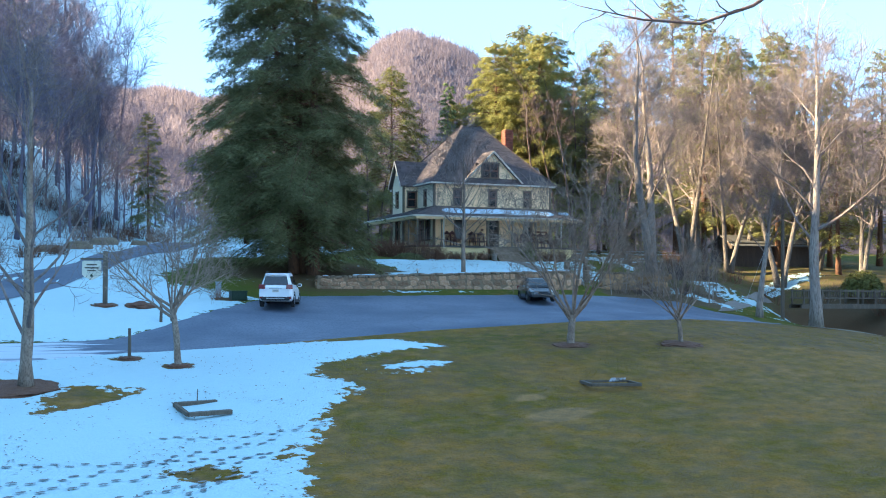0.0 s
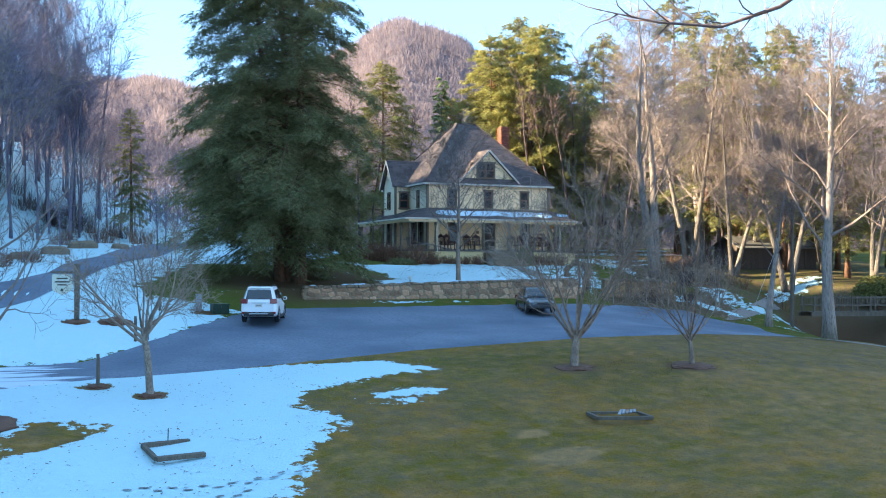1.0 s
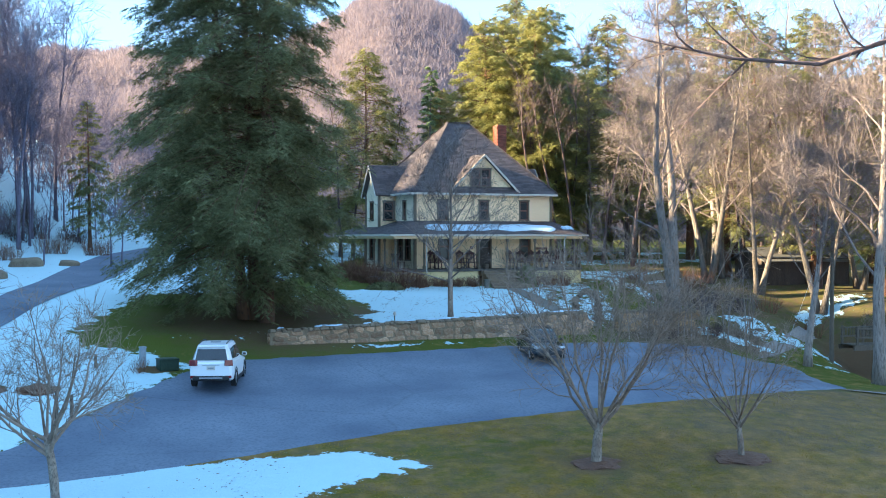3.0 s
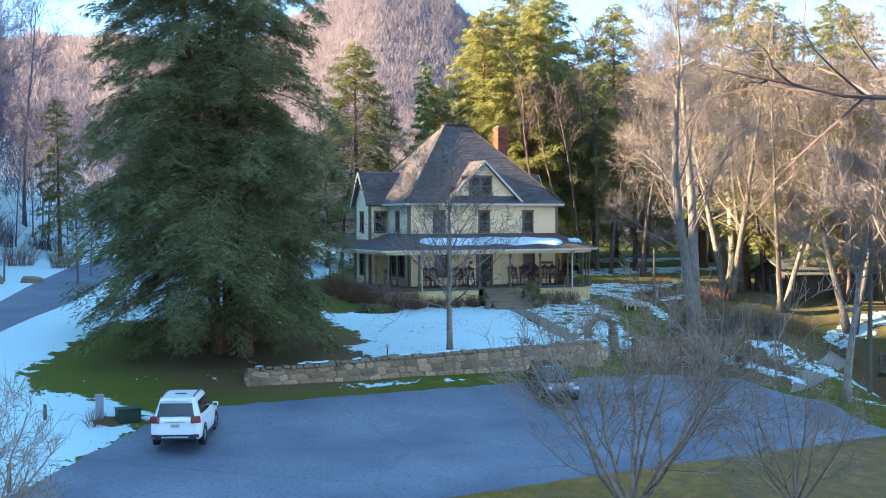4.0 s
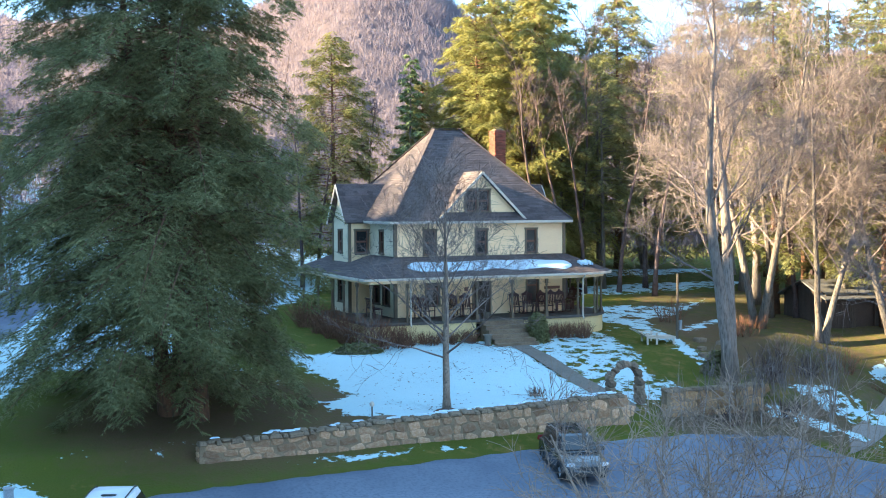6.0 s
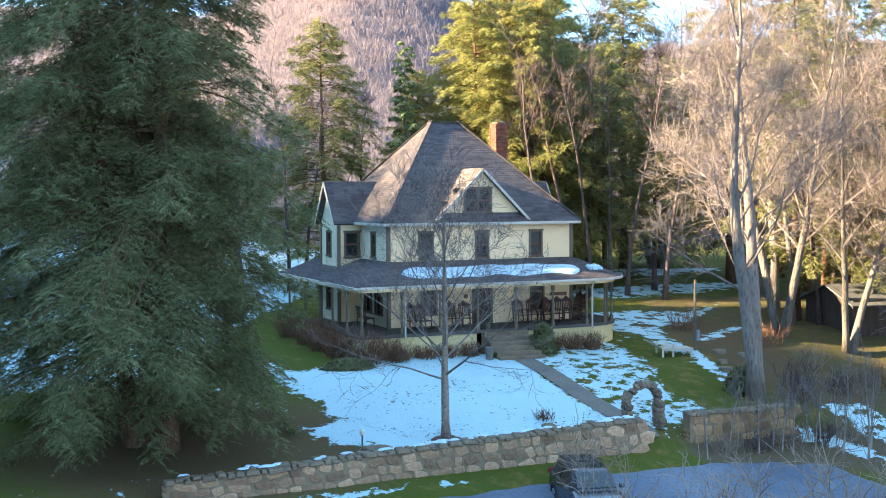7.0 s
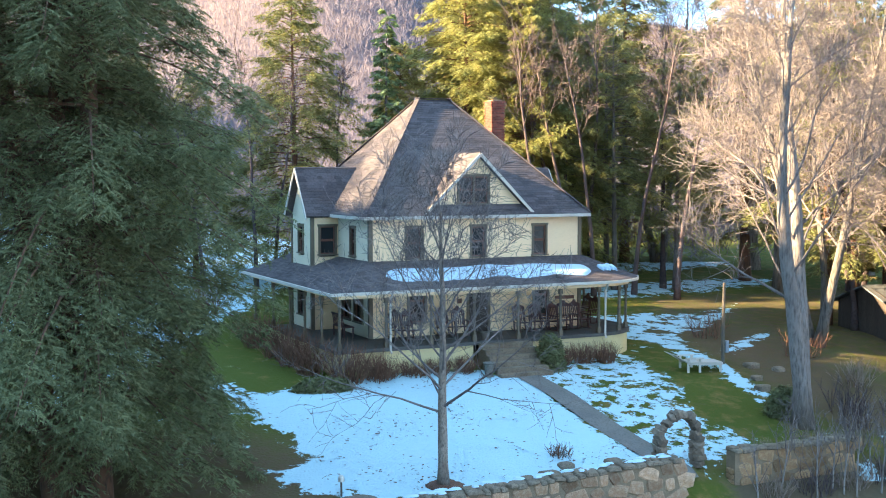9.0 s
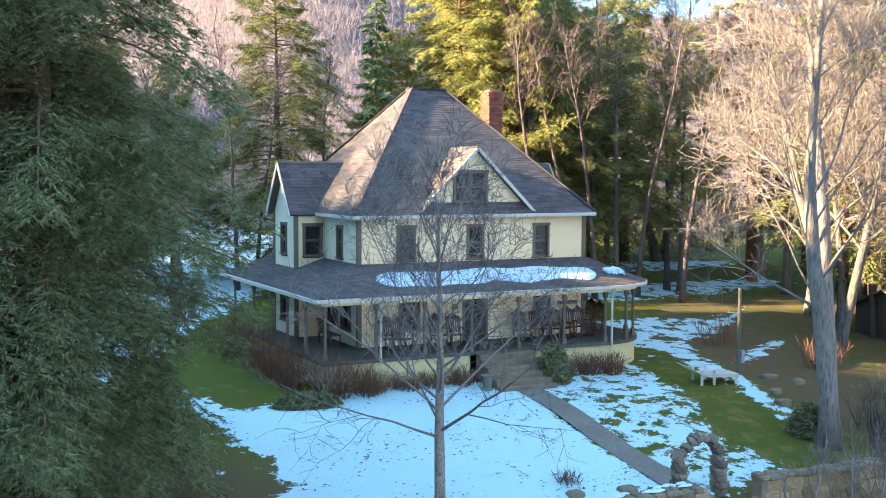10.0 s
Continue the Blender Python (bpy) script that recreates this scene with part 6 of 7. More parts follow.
    part("bumper_strip", Shape().box((0, -2.335, 0.43), (0.95, 0.03, 0.05)), M_CHROME, car, "silver bumper strip", bevel=0.008)
    part("front_bumper", Shape().box((0, 2.27, 0.42), (1.3, 0.14, 0.2)), M_PLASTIC, car, "dark lower bumper", bevel=0.03)
    part("grille", Shape().box((0, 2.285, 0.63), (0.7, 0.05, 0.16)), M_PLASTIC, car, "dark grille", bevel=0.02)
    part("number_plate", Shape().box((0, -2.315, 0.80), (0.34, 0.02, 0.14)), M_WHITE, car, "pale plate with a plain dark bar")
    part("plate_bar", Shape().box((0, -2.328, 0.80), (0.24, 0.008, 0.05)), M_GREYPAINT, car)
    part("tailgate_trim", Shape().box((0, -2.295, 0.915), (0.7, 0.03, 0.035)), M_CHROME, car, "chrome tailgate strip")
    part("spoiler", Shape().box((0, -2.04, 1.60), (1.1, 0.2, 0.05)), paint, car, bevel=0.015)
    part("roof_hatch", Shape().box((0, -0.95, 1.685), (0.42, 0.12, 0.02)), M_PLASTIC, car, "dark strip on the roof", bevel=0.006)
    part("wiper", Shape().bar((0.0, -2.2, 1.1), (0.32, -2.19, 1.16), 0.02), M_PLASTIC, car)
    return car


def on(x, y, up=0.0):
    return (x, y, gz(x, y) + up)


car1 = suv("clean white compact SUV parked on the asphalt lot", on(13.05, 54.2, 0.03), -20, M_PAINTWHITE)
car1.scale = (0.98, 1.0, 1.07)
for s in (-0.22, 0.2):
    part("plush_toy", Shape().lathe((s, -1.95, 1.1), [(0.0, 0), (0.09, 0.02), (0.11, 0.08), (0.08, 0.14), (0.05, 0.2), (0.0, 0.24)], 10), M_YELLOW, car1, "yellow plush shape behind the rear window")
c2 = suv("dark glossy car parked nose out by the stone wall", on(29.35, 56.2, 0.03), 165, M_PAINTDARK)
c2.scale = (0.9, 0.9, 0.86)

# ---- sign, posts, boxes by the drive ----
sx, sy = 4.0, 54.6
sg_ = thing("hanging_sign", "cream hanging sign board on a tall wooden post in snow", "sign", on(sx, sy), -20)
sg_.scale = (0.88, 0.88, 1.0)
part("post", Shape().box((0, 0, 1.35), (0.24, 0.24, 2.8)).box((0, 0, 2.78), (0.3, 0.3, 0.08)), M_POST, sg_, bevel=0.015)
part("arm", Shape().box((-0.75, 0, 2.42), (1.4, 0.1, 0.1)), M_POST, sg_, bevel=0.01)
bd = Shape()
prof = [(-0.55, 0.45), (-0.5, 0.5), (0.5, 0.5), (0.55, 0.45), (0.55, -0.2), (0.4, -0.33), (0.0, -0.5), (-0.4, -0.33), (-0.55, -0.2)]
bd.add([(x, -0.03, z) for x, z in prof] + [(x, 0.03, z) for x, z in prof], [tuple(reversed(range(9))), tuple(range(9, 18))] + [(i, (i + 1) % 9, 9 + (i + 1) % 9, 9 + i) for i in range(9)])
b_ = part("board", bd, M_CREAM, sg_, "cream board with faded dark lines")
b_.location = (-0.8, 0, 1.82)
for z, w in ((0.3, 0.6), (0.14, 0.8), (0.0, 0.5)):
    part("text_bar", Shape().box((-0.8, -0.036, 1.82 + z), (w, 0.01, 0.07)), M_SIGNINK, sg_)
part("emblem", Shape().lathe((-0.8, -0.04, 1.5), [(0.0, 0), (0.09, 0.02), (0.05, 0.12), (0.0, 0.16)], 8), M_GREEN, sg_, "small green emblem")
for x in (-1.2, -0.4):
    part("chain", Shape().tube([(x, 0, 2.38), (x, 0, 2.3)], [0.015, 0.015], 5), M_CHROME, sg_)

for x, y, h in ((3.8, 42.4, 1.3), (6.2, 50.3, 1.15), (6.75, 50.5, 0.9), (8.35, 57.5, 0.65)):
    p = Shape().tube([(0, 0, -0.2), (0.01, 0, h * 0.5), (0, 0.01, h)], [0.075, 0.07, 0.06], 9)
    o = solid("wooden_post", p, M_POST, "short weathered wooden post beside the drive", "post", group="drive posts")
    o.location = on(x, y)


def mound(x, y, rx, ry, h, mat, label, cat, seed=0, name="mound"):
    bm = bmesh.new()
    bmesh.ops.create_icosphere(bm, subdivisions=4, radius=1)
    for v in bm.verts:
        k = 1 + 0.25 * noise.noise(v.co * 1.7 + Vector((seed, 0, 0))) + 0.12 * noise.noise(v.co * 5 + Vector((0, seed, 0)))
        v.co = Vector((v.co.x * rx * k, v.co.y * ry * k, max(-0.15, v.co.z * k) * h))
    me = bpy.data.meshes.new(name)
    bm.to_mesh(me)
    bm.free()
    me.materials.append(mat)
    o = tagged(new(name, me), label, cat)
    sl = math.degrees(math.atan(gz(x, y + 0.5) - gz(x, y - 0.5)))
    sl2 = math.degrees(math.atan(gz(x + 0.5, y) - gz(x - 0.5, y)))
    o.matrix_basis = pose(x, y, gz(x, y), sl, -sl2, 0)
    return o


mound(5.75, 54.2, 0.85, 0.6, 0.28, M_MULCH, "brown mulch mound showing through the snow", "mulch", 1, "mulch_mound")
mound(4.0, 54.5, 0.7, 0.55, 0.16, M_MULCH, "mulch bed round the sign post", "mulch", 2, "mulch_mound")
for i, (x, y, r) in enumerate(((22.6, 39.1, 0.85), (27.6, 37.9, 1.0), (-0.6, 37.3, 1.8), (5.5, 40.4, 0.5), (3.8, 42.4, 0.45), (27.0, 62.0, 0.6))):
    mound(x, y, r, r * 0.8, 0.14, M_MULCH, "dark mulch ring round a tree trunk", "mulch", 10 + i, "mulch_ring")

ub = thing("utility_pedestal", "grey utility pedestal standing in snow", "utility box", on(10.35, 57.5), 10)
part("body", Shape().box((0, 0, 0.42), (0.26, 0.24, 0.9)), M_GREYPAINT, ub, bevel=0.02)
part("lid", Shape().box((0, 0, 0.88), (0.3, 0.28, 0.06)), M_GREYPAINT, ub, bevel=0.015)
gb = thing("transformer_box", "low dark green transformer box with snow beside it", "utility box", on(11.35, 57.0), 5)
part("body", Shape().box((0, 0, 0.22), (0.85, 0.7, 0.5)), M_GREEN, gb, bevel=0.03)
part("lid", Shape().box((0, 0, 0.48), (0.9, 0.75, 0.06)), M_GREEN, gb, bevel=0.02)

# timber edged beds in the lawn
b1 = thing("timber_frame", "broken timber bed frame lying in the snow", "bed frame", on(5.2, 32.9, 0.1), 8)
b1.scale = (0.98, 1.55, 1.0)
b1.rotation_euler.x = radians(5)
for a, b in (((-0.85, -0.55), (0.75, -0.45)), ((-0.85, -0.55), (-0.75, 0.65)), ((-0.75, 0.65), (0.85, 0.75))):
    part("timber", Shape().bar((a[0], a[1], 0.06), (b[0], b[1], 0.06), 0.13, 0.14), M_POST, b1, bevel=0.01)
part("stake", Shape().tube([(0.1, 0.7, -0.1), (0.1, 0.7, 0.55)], [0.02, 0.015], 6), M_POST, b1)
b2 = thing("timber_frame", "square timber frame with a grey grate in the lawn", "bed frame", on(20.5, 31.9, 0.07), -14)
for a, b in (((-0.95, -0.7), (0.95, -0.75)), ((0.95, -0.75), (0.9, 0.7)), ((0.9, 0.7), (-0.95, 0.75)), ((-0.95, 0.75), (-0.95, -0.7))):
    part("timber", Shape().bar((a[0], a[1], 0.04), (b[0], b[1], 0.04), 0.13, 0.12), M_POST, b2, bevel=0.01)
for i in range(5):
    part("slat", Shape().bar((-0.1 + i * 0.14, -0.3, 0.12 + 0.02 * i), (0.2 + i * 0.12, 0.4, 0.2), 0.09, 0.03), M_CHROME if i == 2 else M_GREYPAINT, b2)


# ---- shrubs ----
def bush(x, y, rx, ry, h, count, mat, label, seed, name="bush"):
    r = random.Random(seed)
    sh = Shape()
    for _ in range(count):
        a, q = r.uniform(0, 6.283), math.sqrt(r.random()) * 0.6
        p = Vector((rx * q * math.cos(a), ry * q * math.sin(a), -0.05))
        d = Vector((math.cos(a) * 0.5 * q + r.gauss(0, .22), math.sin(a) * 0.5 * q + r.gauss(0, .22), 1))
        pts = wander(p, d, h * r.uniform(0.55, 1.1), 3, 0.15, 0.0, r)
        sh.tube(pts, [0.010 + 0.004 * h, 0.008 + 0.003 * h, 0.006 + 0.002 * h, 0.004], 3, cap=False)
        for k in range(2):
            p2 = wander(pts[1 + k % 3], fan_dir(d, 0.6, r.uniform(0, 6.28)), h * r.uniform(0.2, 0.4), 2, 0.2, 0.02, r)
            sh.tube(p2, [0.008, 0.006, 0.003], 3, cap=False)
    o = solid(name, sh, mat, label, "bush")
    o.location = on(x, y)
    return o


k = 0
for x, y, rx, h in ((29.3, 71.75, 0.7, 0.75), (30.4, 71.7, 0.7, 0.8), (31.5, 71.75, 0.7, 0.75), (32.6, 71.7, 0.6, 0.8), (36.9, 71.7, 0.7, 0.9), (38.0, 71.75, 0.7, 0.95), (39.0, 71.6, 0.6, 0.95)):
    bush(x, y, rx, 0.5, h, 110, M_BUSH, "rusty brown leafless bush along the porch base", 100 + k)
    k += 1
for x, y, rx, h in ((26.9, 73.4, 0.8, 1.5), (26.8, 75.0, 0.9, 1.6), (26.7, 76.8, 0.9, 1.5), (27.8, 71.7, 0.9, 1.7), (28.9, 71.6, 0.7, 1.2), (26.6, 79.0, 1.0, 1.6), (24.5, 83, 1.2, 1.5), (26.0, 86, 1.3, 1.7)):
    bush(x, y, rx, 0.8, h, 110, M_BUSH, "tall reddish bare bush beside the porch", 120 + k)
    k += 1
for x, y, rx, h, m in ((40.0, 61.2, 0.8, 1.1, M_TWIG_G), (41.0, 60.9, 0.8, 0.9, M_TWIG_G), (43.5, 62.5, 1.0, 1.2, M_BRUSH), (44.6, 64, 1.2, 1.4, M_BRUSH), (46.2, 63, 1.1, 1.3, M_BRUSH), (38.3, 60.9, 0.6, 0.8, M_TWIG_G), (31.6, 63.0, 0.5, 0.6, M_BUSH), (46.5, 74.5, 1.2, 1.5, M_BUSH), (48, 70, 1.3, 1.3, M_BUSH), (47.5, 66.5, 1.3, 1.2, M_TWIG_G), (52, 63.5, 1.5, 1.5, M_BUSH), (55, 61, 1.4, 1.6, M_TWIG_G), (57, 57, 1.4, 1.7, M_BUSH), (37.2, 59.5, 0.8, 0.8, M_TWIG_G), (38.8, 59.4, 0.9, 1.0, M_BRUSH), (40.4, 59.5, 0.9, 0.9, M_TWIG_G), (41.8, 59.5, 0.8, 1.1, M_BRUSH), (43.2, 59.6, 0.9, 1.0, M_TWIG_G), (39.5, 60.9, 0.9, 0.6, M_BRUSH), (42.0, 61.0, 0.9, 0.8, M_TWIG_G), (49.5, 64.5, 1.2, 1.4, M_BUSH), (55, 51.5, 1.5, 1.6, M_BUSH), (56.5, 47, 1.6, 1.6, M_TWIG_G)):
    bush(x, y, rx, rx * 0.8, h, 48, m, "bare brown shrub at the garden's edge", 140 + k)
    k += 1
for x, y, rx, h in ((-1.5, 66.5, 1.3, 1.2), (0.8, 68.5, 1.2, 1.2), (2.6, 70.8, 1.0, 1.0), (-4.5, 64.5, 1.4, 1.2), (6, 92, 1.6, 1.4), (9.5, 99, 2.0, 1.8), (12.5, 96, 1.6, 1.5)):
    bush(x, y, rx, rx * 0.7, h, 110, M_BUSH, "low brown bush on the snow bank above the lane", 170 + k)
    k += 1

bush(10.0, 56.3, 0.5, 0.4, 0.9, 24, M_BUSH, "thin reddish bramble stems beside the utility boxes", 260)

hb = random.Random(5)
for i in range(60):
    x, y = hb.uniform(-6, 13), hb.uniform(83, 112)
    h = (x + 4) * -.853 + (y - 76) * .52
    if h < 3.5 or h > 24:
        continue
    bush(x, y, hb.uniform(0.9, 1.9), 1.2, hb.uniform(1.0, 2.6), 60, M_BRUSH, "thicket of dark leafless brush on the hillside", 300 + i)


def leaf_shrub(x, y, rx, ry, h, count, mat, label, seed, leaf=0.14):
    r = np.random.default_rng(seed)
    d = r.normal(0, 1, (count, 3))
    d /= np.linalg.norm(d, axis=1)[:, None]
    d[:, 2] = np.abs(d[:, 2])
    q = d * [rx, ry, h] * r.uniform(0.6, 1.05, count)[:, None]
    o = r.normal(0, 1, (count, 3)) * [1, 1, 0.6]
    o /= np.linalg.norm(o, axis=1)[:, None]
    w = np.cross(o, d + r.normal(0, .3, (count, 3)))
    w /= np.linalg.norm(w, axis=1)[:, None] + 1e-6
    ln = leaf * r.uniform(0.6, 1.3, count)
    V = np.stack([q - w * ln[:, None] * 0.3, q + w * ln[:, None] * 0.3, q + o * ln[:, None]], 1).reshape(-1, 3)
    ob = tagged(new("evergreen_shrub", blades("evergreen_shrub", V, mat)), label, "shrub")
    ob.location = on(x, y)
    return ob


leaf_shrub(26.5, 70.9, 1.2, 0.6, 0.5, 4000, M_HEMLOCK, "low dark green spreading juniper at the porch corner", 1)
leaf_shrub(36.1, 71.2, 0.6, 0.6, 1.45, 4500, M_HEMLOCK, "dark evergreen shrub beside the porch steps", 2)
leaf_shrub(41.9, 64.3, 0.75, 0.7, 1.1, 3500, M_HEMLOCK, "dark evergreen shrub at the foot of the maple", 3)
leaf_shrub(57.5, 60.0, 1.6, 1.4, 1.8, 5000, M_HEMLOCK_G, "rhododendron thicket beyond the footbridge", 4, 0.22)
leaf_shrub(59, 53.5, 1.8, 1.5, 2.2, 6000, M_HEMLOCK_G, "green thicket beside the creek", 5, 0.22)
leaf_shrub(33.55, 71.2, 0.3, 0.3, 0.3, 500, M_IVY, "small green plant in a pot beside the steps", 6, 0.1)
tagged(solid("planter", Shape().lathe(on(33.2, 70.9), [(0.16, 0), (0.2, 0.05), (0.15, 0.12), (0.19, 0.5), (0.24, 0.56), (0.22, 0.58), (0.18, 0.56)], 14), M_CONCRETE, "pale stone urn topped with snow beside the steps", "planter"))
tagged(solid("planter", Shape().lathe((34.0, 72.75, FLOOR - 0.02), [(0.14, 0), (0.2, 0.3), (0.22, 0.32), (0.19, 0.32)], 12), M_POST, "brown pot at the head of the steps", "planter"))

# stones along the bed behind the wall
rr_ = random.Random(19)
for i, (x, y, s) in enumerate(((24.1, 61.35, 0.75), (22.0, 61.3, 0.4), (29.5, 61.5, 0.45), (30.4, 61.7, 0.5), (31.3, 62.2, 0.4), (32.9, 62.0, 0.45), (28.3, 61.4, 0.35), (33.6, 61.3, 0.4), (26.1, 61.3, 0.35), (43.0, 66.8, 0.45), (44.2, 66.2, 0.4), (43.6, 67.8, 0.35), (44.5, 69.2, 0.5), (45.3, 68.5, 0.4), (42.4, 65.4, 0.4))):
    o = tagged(new("rock", rock_mesh(40 + i, s * 1.3, s, s * 0.8, M_CAP, 3, 0.2)), "dark rounded garden stone half in snow", "rock", "garden stones")
    o.location = on(x, y, 0.02)
for i, (x, y, s) in enumerate(((7.0, 87.5, 1.5), (9.8, 87.8, 0.9), (4.6, 80.5, 1.3), (2.2, 73.0, 1.2))):
    o = tagged(new("rock", rock_mesh(70 + i, s * 1.5, s, s * 0.75, M_CAP, 3, 0.2)), "brown boulder on the snow bank above the lane", "rock", "bank boulders")
    o.location = on(x, y, 0.05)
for i, (x, y) in enumerate(((8.2, 88.3), (12.4, 86.5), (5.2, 84.0), (13.6, 90.5))):
    make_bare("sapling", "thin bare sapling on the snow bank", x, y, M_TWIG_D, M_TWIG_D, "bank saplings", seed=200 + i, height_=4.5 + i * 0.6, trunk_r=0.07, fork=1.4, limbs=9, spread=0.8, twig=0.007, levels=2, kids=5, limb_len=0.4, up=0.05, twig_len=0.5)

sp = random.Random(63)
stems = [(42.3, 58.7, 4.6, 0.045), (43.2, 58.3, 5.2, 0.05), (43.9, 58.9, 4.2, 0.04), (41.2, 59.0, 3.6, 0.035)] + [(sp.uniform(35.5, 45.0), sp.uniform(58.9, 59.8), sp.uniform(2.4, 3.8), 0.032) for _ in range(9)]
for i, (x, y, h, tr) in enumerate(stems):
    make_bare("sapling", "thin pale bare sapling at the foot of the stone wall", x, y, M_BARK_PALE, M_TWIG, "wall saplings", seed=220 + i, height_=h, trunk_r=tr, fork=0.5, limbs=8, spread=0.45, twig=0.008, levels=2, kids=3, limb_len=0.5, up=0.12, twig_len=0.35)

# path light on the wall bed
pl = thing("path_light", "small path light on a short post behind the wall", "lamp", on(23.9, 62.2))
part("post", Shape().tube([(0, 0, -0.1), (0, 0, 0.5)], [0.03, 0.03], 8), M_POST, pl)
part("shade", Shape().lathe((0, 0, 0.45), [(0.09, 0), (0.09, 0.12), (0.05, 0.18), (0.0, 0.19)], 10), M_WHITE, pl, "pale lamp head")


# ---- porch furniture ----
def rocking_chair():
    ch = thing("rocking_chair", "dark red wooden rocking chair with a peaked back on the porch", "chair", (37, 74.2, FLOOR), 0, "porch rocking chairs")
    for s in (-0.27, 0.27):
        part("rocker", Shape().tube([(s, -0.42, 0.09), (s, -0.2, 0.04), (s, 0.05, 0.025), (s, 0.3, 0.05), (s, 0.52, 0.13)], [0.022] * 5, 6), M_CHAIR, ch)
        part("leg", Shape().bar((s, -0.24, 0.04), (s, -0.24, 0.62), 0.045), M_CHAIR, ch)
        part("back_post", Shape().bar((s, 0.22, 0.04), (s * 0.95, 0.42, 1.02), 0.05), M_CHAIR, ch)
        part("armrest", Shape().box((s, -0.02, 0.64), (0.09, 0.62, 0.035)), M_CHAIR, ch)
    part("seat", Shape().box((0, 0, 0.40), (0.54, 0.52, 0.045), Matrix.Rotation(-0.08, 3, 'X')), M_CHAIR, ch, bevel=0.01)
    for i in range(5):
        x = -0.18 + i * 0.09
        part("back_slat", Shape().bar((x, 0.24, 0.45), (x, 0.40, 1.0), 0.055, 0.018), M_CHAIR, ch)
    top = Shape()
    pr_ = [(-0.3, 0.93), (0.3, 0.93), (0.3, 1.02), (0.12, 1.1), (0.0, 1.22), (-0.12, 1.1), (-0.3, 1.02)]
    top.add([(x, 0.39 + (z - 0.93) * 0.2, z) for x, z in pr_] + [(x, 0.425 + (z - 0.93) * 0.2, z) for x, z in pr_], [tuple(range(7)), tuple(reversed(range(7, 14)))] + [(i, 7 + i, 7 + (i + 1) % 7, (i + 1) % 7) for i in range(7)])
    part("crest", top, M_CHAIR, ch)
    return ch


rc = rocking_chair()
rc.matrix_basis = pose(36.5, 74.1, FLOOR - 0.02, 0, 0, 0)
for x, y, rz in ((37.3, 74.2, -5), (38.1, 73.9, 12), (38.6, 74.15, -20), (39.3, 74.1, 5), (30.9, 74.2, 0), (33.0, 74.2, 8), (33.6, 74.1, -6), (31.3, 73.9, 10), (40.6, 75.4, -70), (40.9, 76.6, -85)):
    copy_thing(rc, pose(x, y, FLOOR - 0.02, 0, 0, rz))
tb = thing("side_table", "small dark wooden porch table between chairs", "table", (37.75, 74.4, FLOOR - 0.02))
part("top", Shape().lathe((0, 0, 0.48), [(0.24, 0), (0.25, 0.015), (0.24, 0.03)], 16), M_CHAIR, tb)
for a in range(3):
    part("leg", Shape().bar((0.17 * math.cos(a * 2.1), 0.17 * math.sin(a * 2.1), 0), (0.1 * math.cos(a * 2.1), 0.1 * math.sin(a * 2.1), 0.48), 0.035), M_CHAIR, tb)
bar = thing("porch_bench", "dark wooden bench with a slatted back on the side porch", "bench", (29.3, 76.2, FLOOR - 0.02), 90)
part("seat", Shape().box((0, 0, 0.43), (1.3, 0.45, 0.05)), M_CHAIR, bar, bevel=0.01)
for x in (-0.6, 0.6):
    for y in (-0.18, 0.2):
        part("leg", Shape().bar((x, y, 0), (x, y, 0.43), 0.05), M_CHAIR, bar)
for i in range(9):
    part("slat", Shape().bar((-0.56 + i * 0.14, 0.2, 0.45), (-0.56 + i * 0.14, 0.27, 0.92), 0.05, 0.02), M_CHAIR, bar)
part("rail", Shape().bar((-0.64, 0.27, 0.93), (0.64, 0.27, 0.93), 0.05, 0.06), M_CHAIR, bar)

# white slatted garden lounge on the side lawn
lg = thing("garden_lounge", "weathered white slatted wooden lounge on the patchy lawn", "lounge", on(41.9, 69.5), 78)
for s in (-0.38, 0.38):
    part("rail", Shape().bar((s, -1.0, 0.28), (s, 0.5, 0.34), 0.05, 0.1), M_WHITE, lg)
    part("arm", Shape().box((s * 1.15, 0.25, 0.56), (0.13, 0.75, 0.035)), M_WHITE, lg)
    for y, h in ((-0.9, 0.3), (0.0, 0.56), (0.5, 0.56)):
        part("leg", Shape().bar((s, y, -0.03), (s, y, h), 0.05, 0.09), M_WHITE, lg)
for i in range(13):
    part("slat", Shape().box((0, -0.95 + i * 0.115, 0.35 + 0.003 * i), (0.84, 0.085, 0.025)), M_WHITE, lg)
for i in range(6):
    part("back_slat", Shape().bar((-0.33 + i * 0.13, 0.5, 0.36), (-0.42 + i * 0.17, 1.15, 0.74), 0.1, 0.022), M_WHITE, lg)

# wooden poles
gp_ = thing("garden_pole", "slim wooden pole with a small grey box beside the garden", "pole", on(43.6, 69.9))
part("pole", Shape().tube([(0, 0, -0.3), (0, 0, 1.6), (0.02, 0, 3.4)], [0.075, 0.07, 0.06], 9), M_POST, gp_)
part("box", Shape().box((0.16, -0.03, 0.75), (0.16, 0.14, 0.5)), M_GREYPAINT, gp_, "grey meter box", bevel=0.012)
up_ = thing("utility_pole", "tall weathered utility pole beside the gravel track", "pole", on(48.6, 57.6))
part("pole", Shape().tube([(0, 0, -0.3), (0, 0, 4), (0.05, 0, 8.5)], [0.14, 0.12, 0.09], 10), M_POST, up_)
part("guy_wire", Shape().tube([(0, 0, 7.8), (-2.6, 1.2, 0.0)], [0.008, 0.008], 4), M_CHROME, up_)

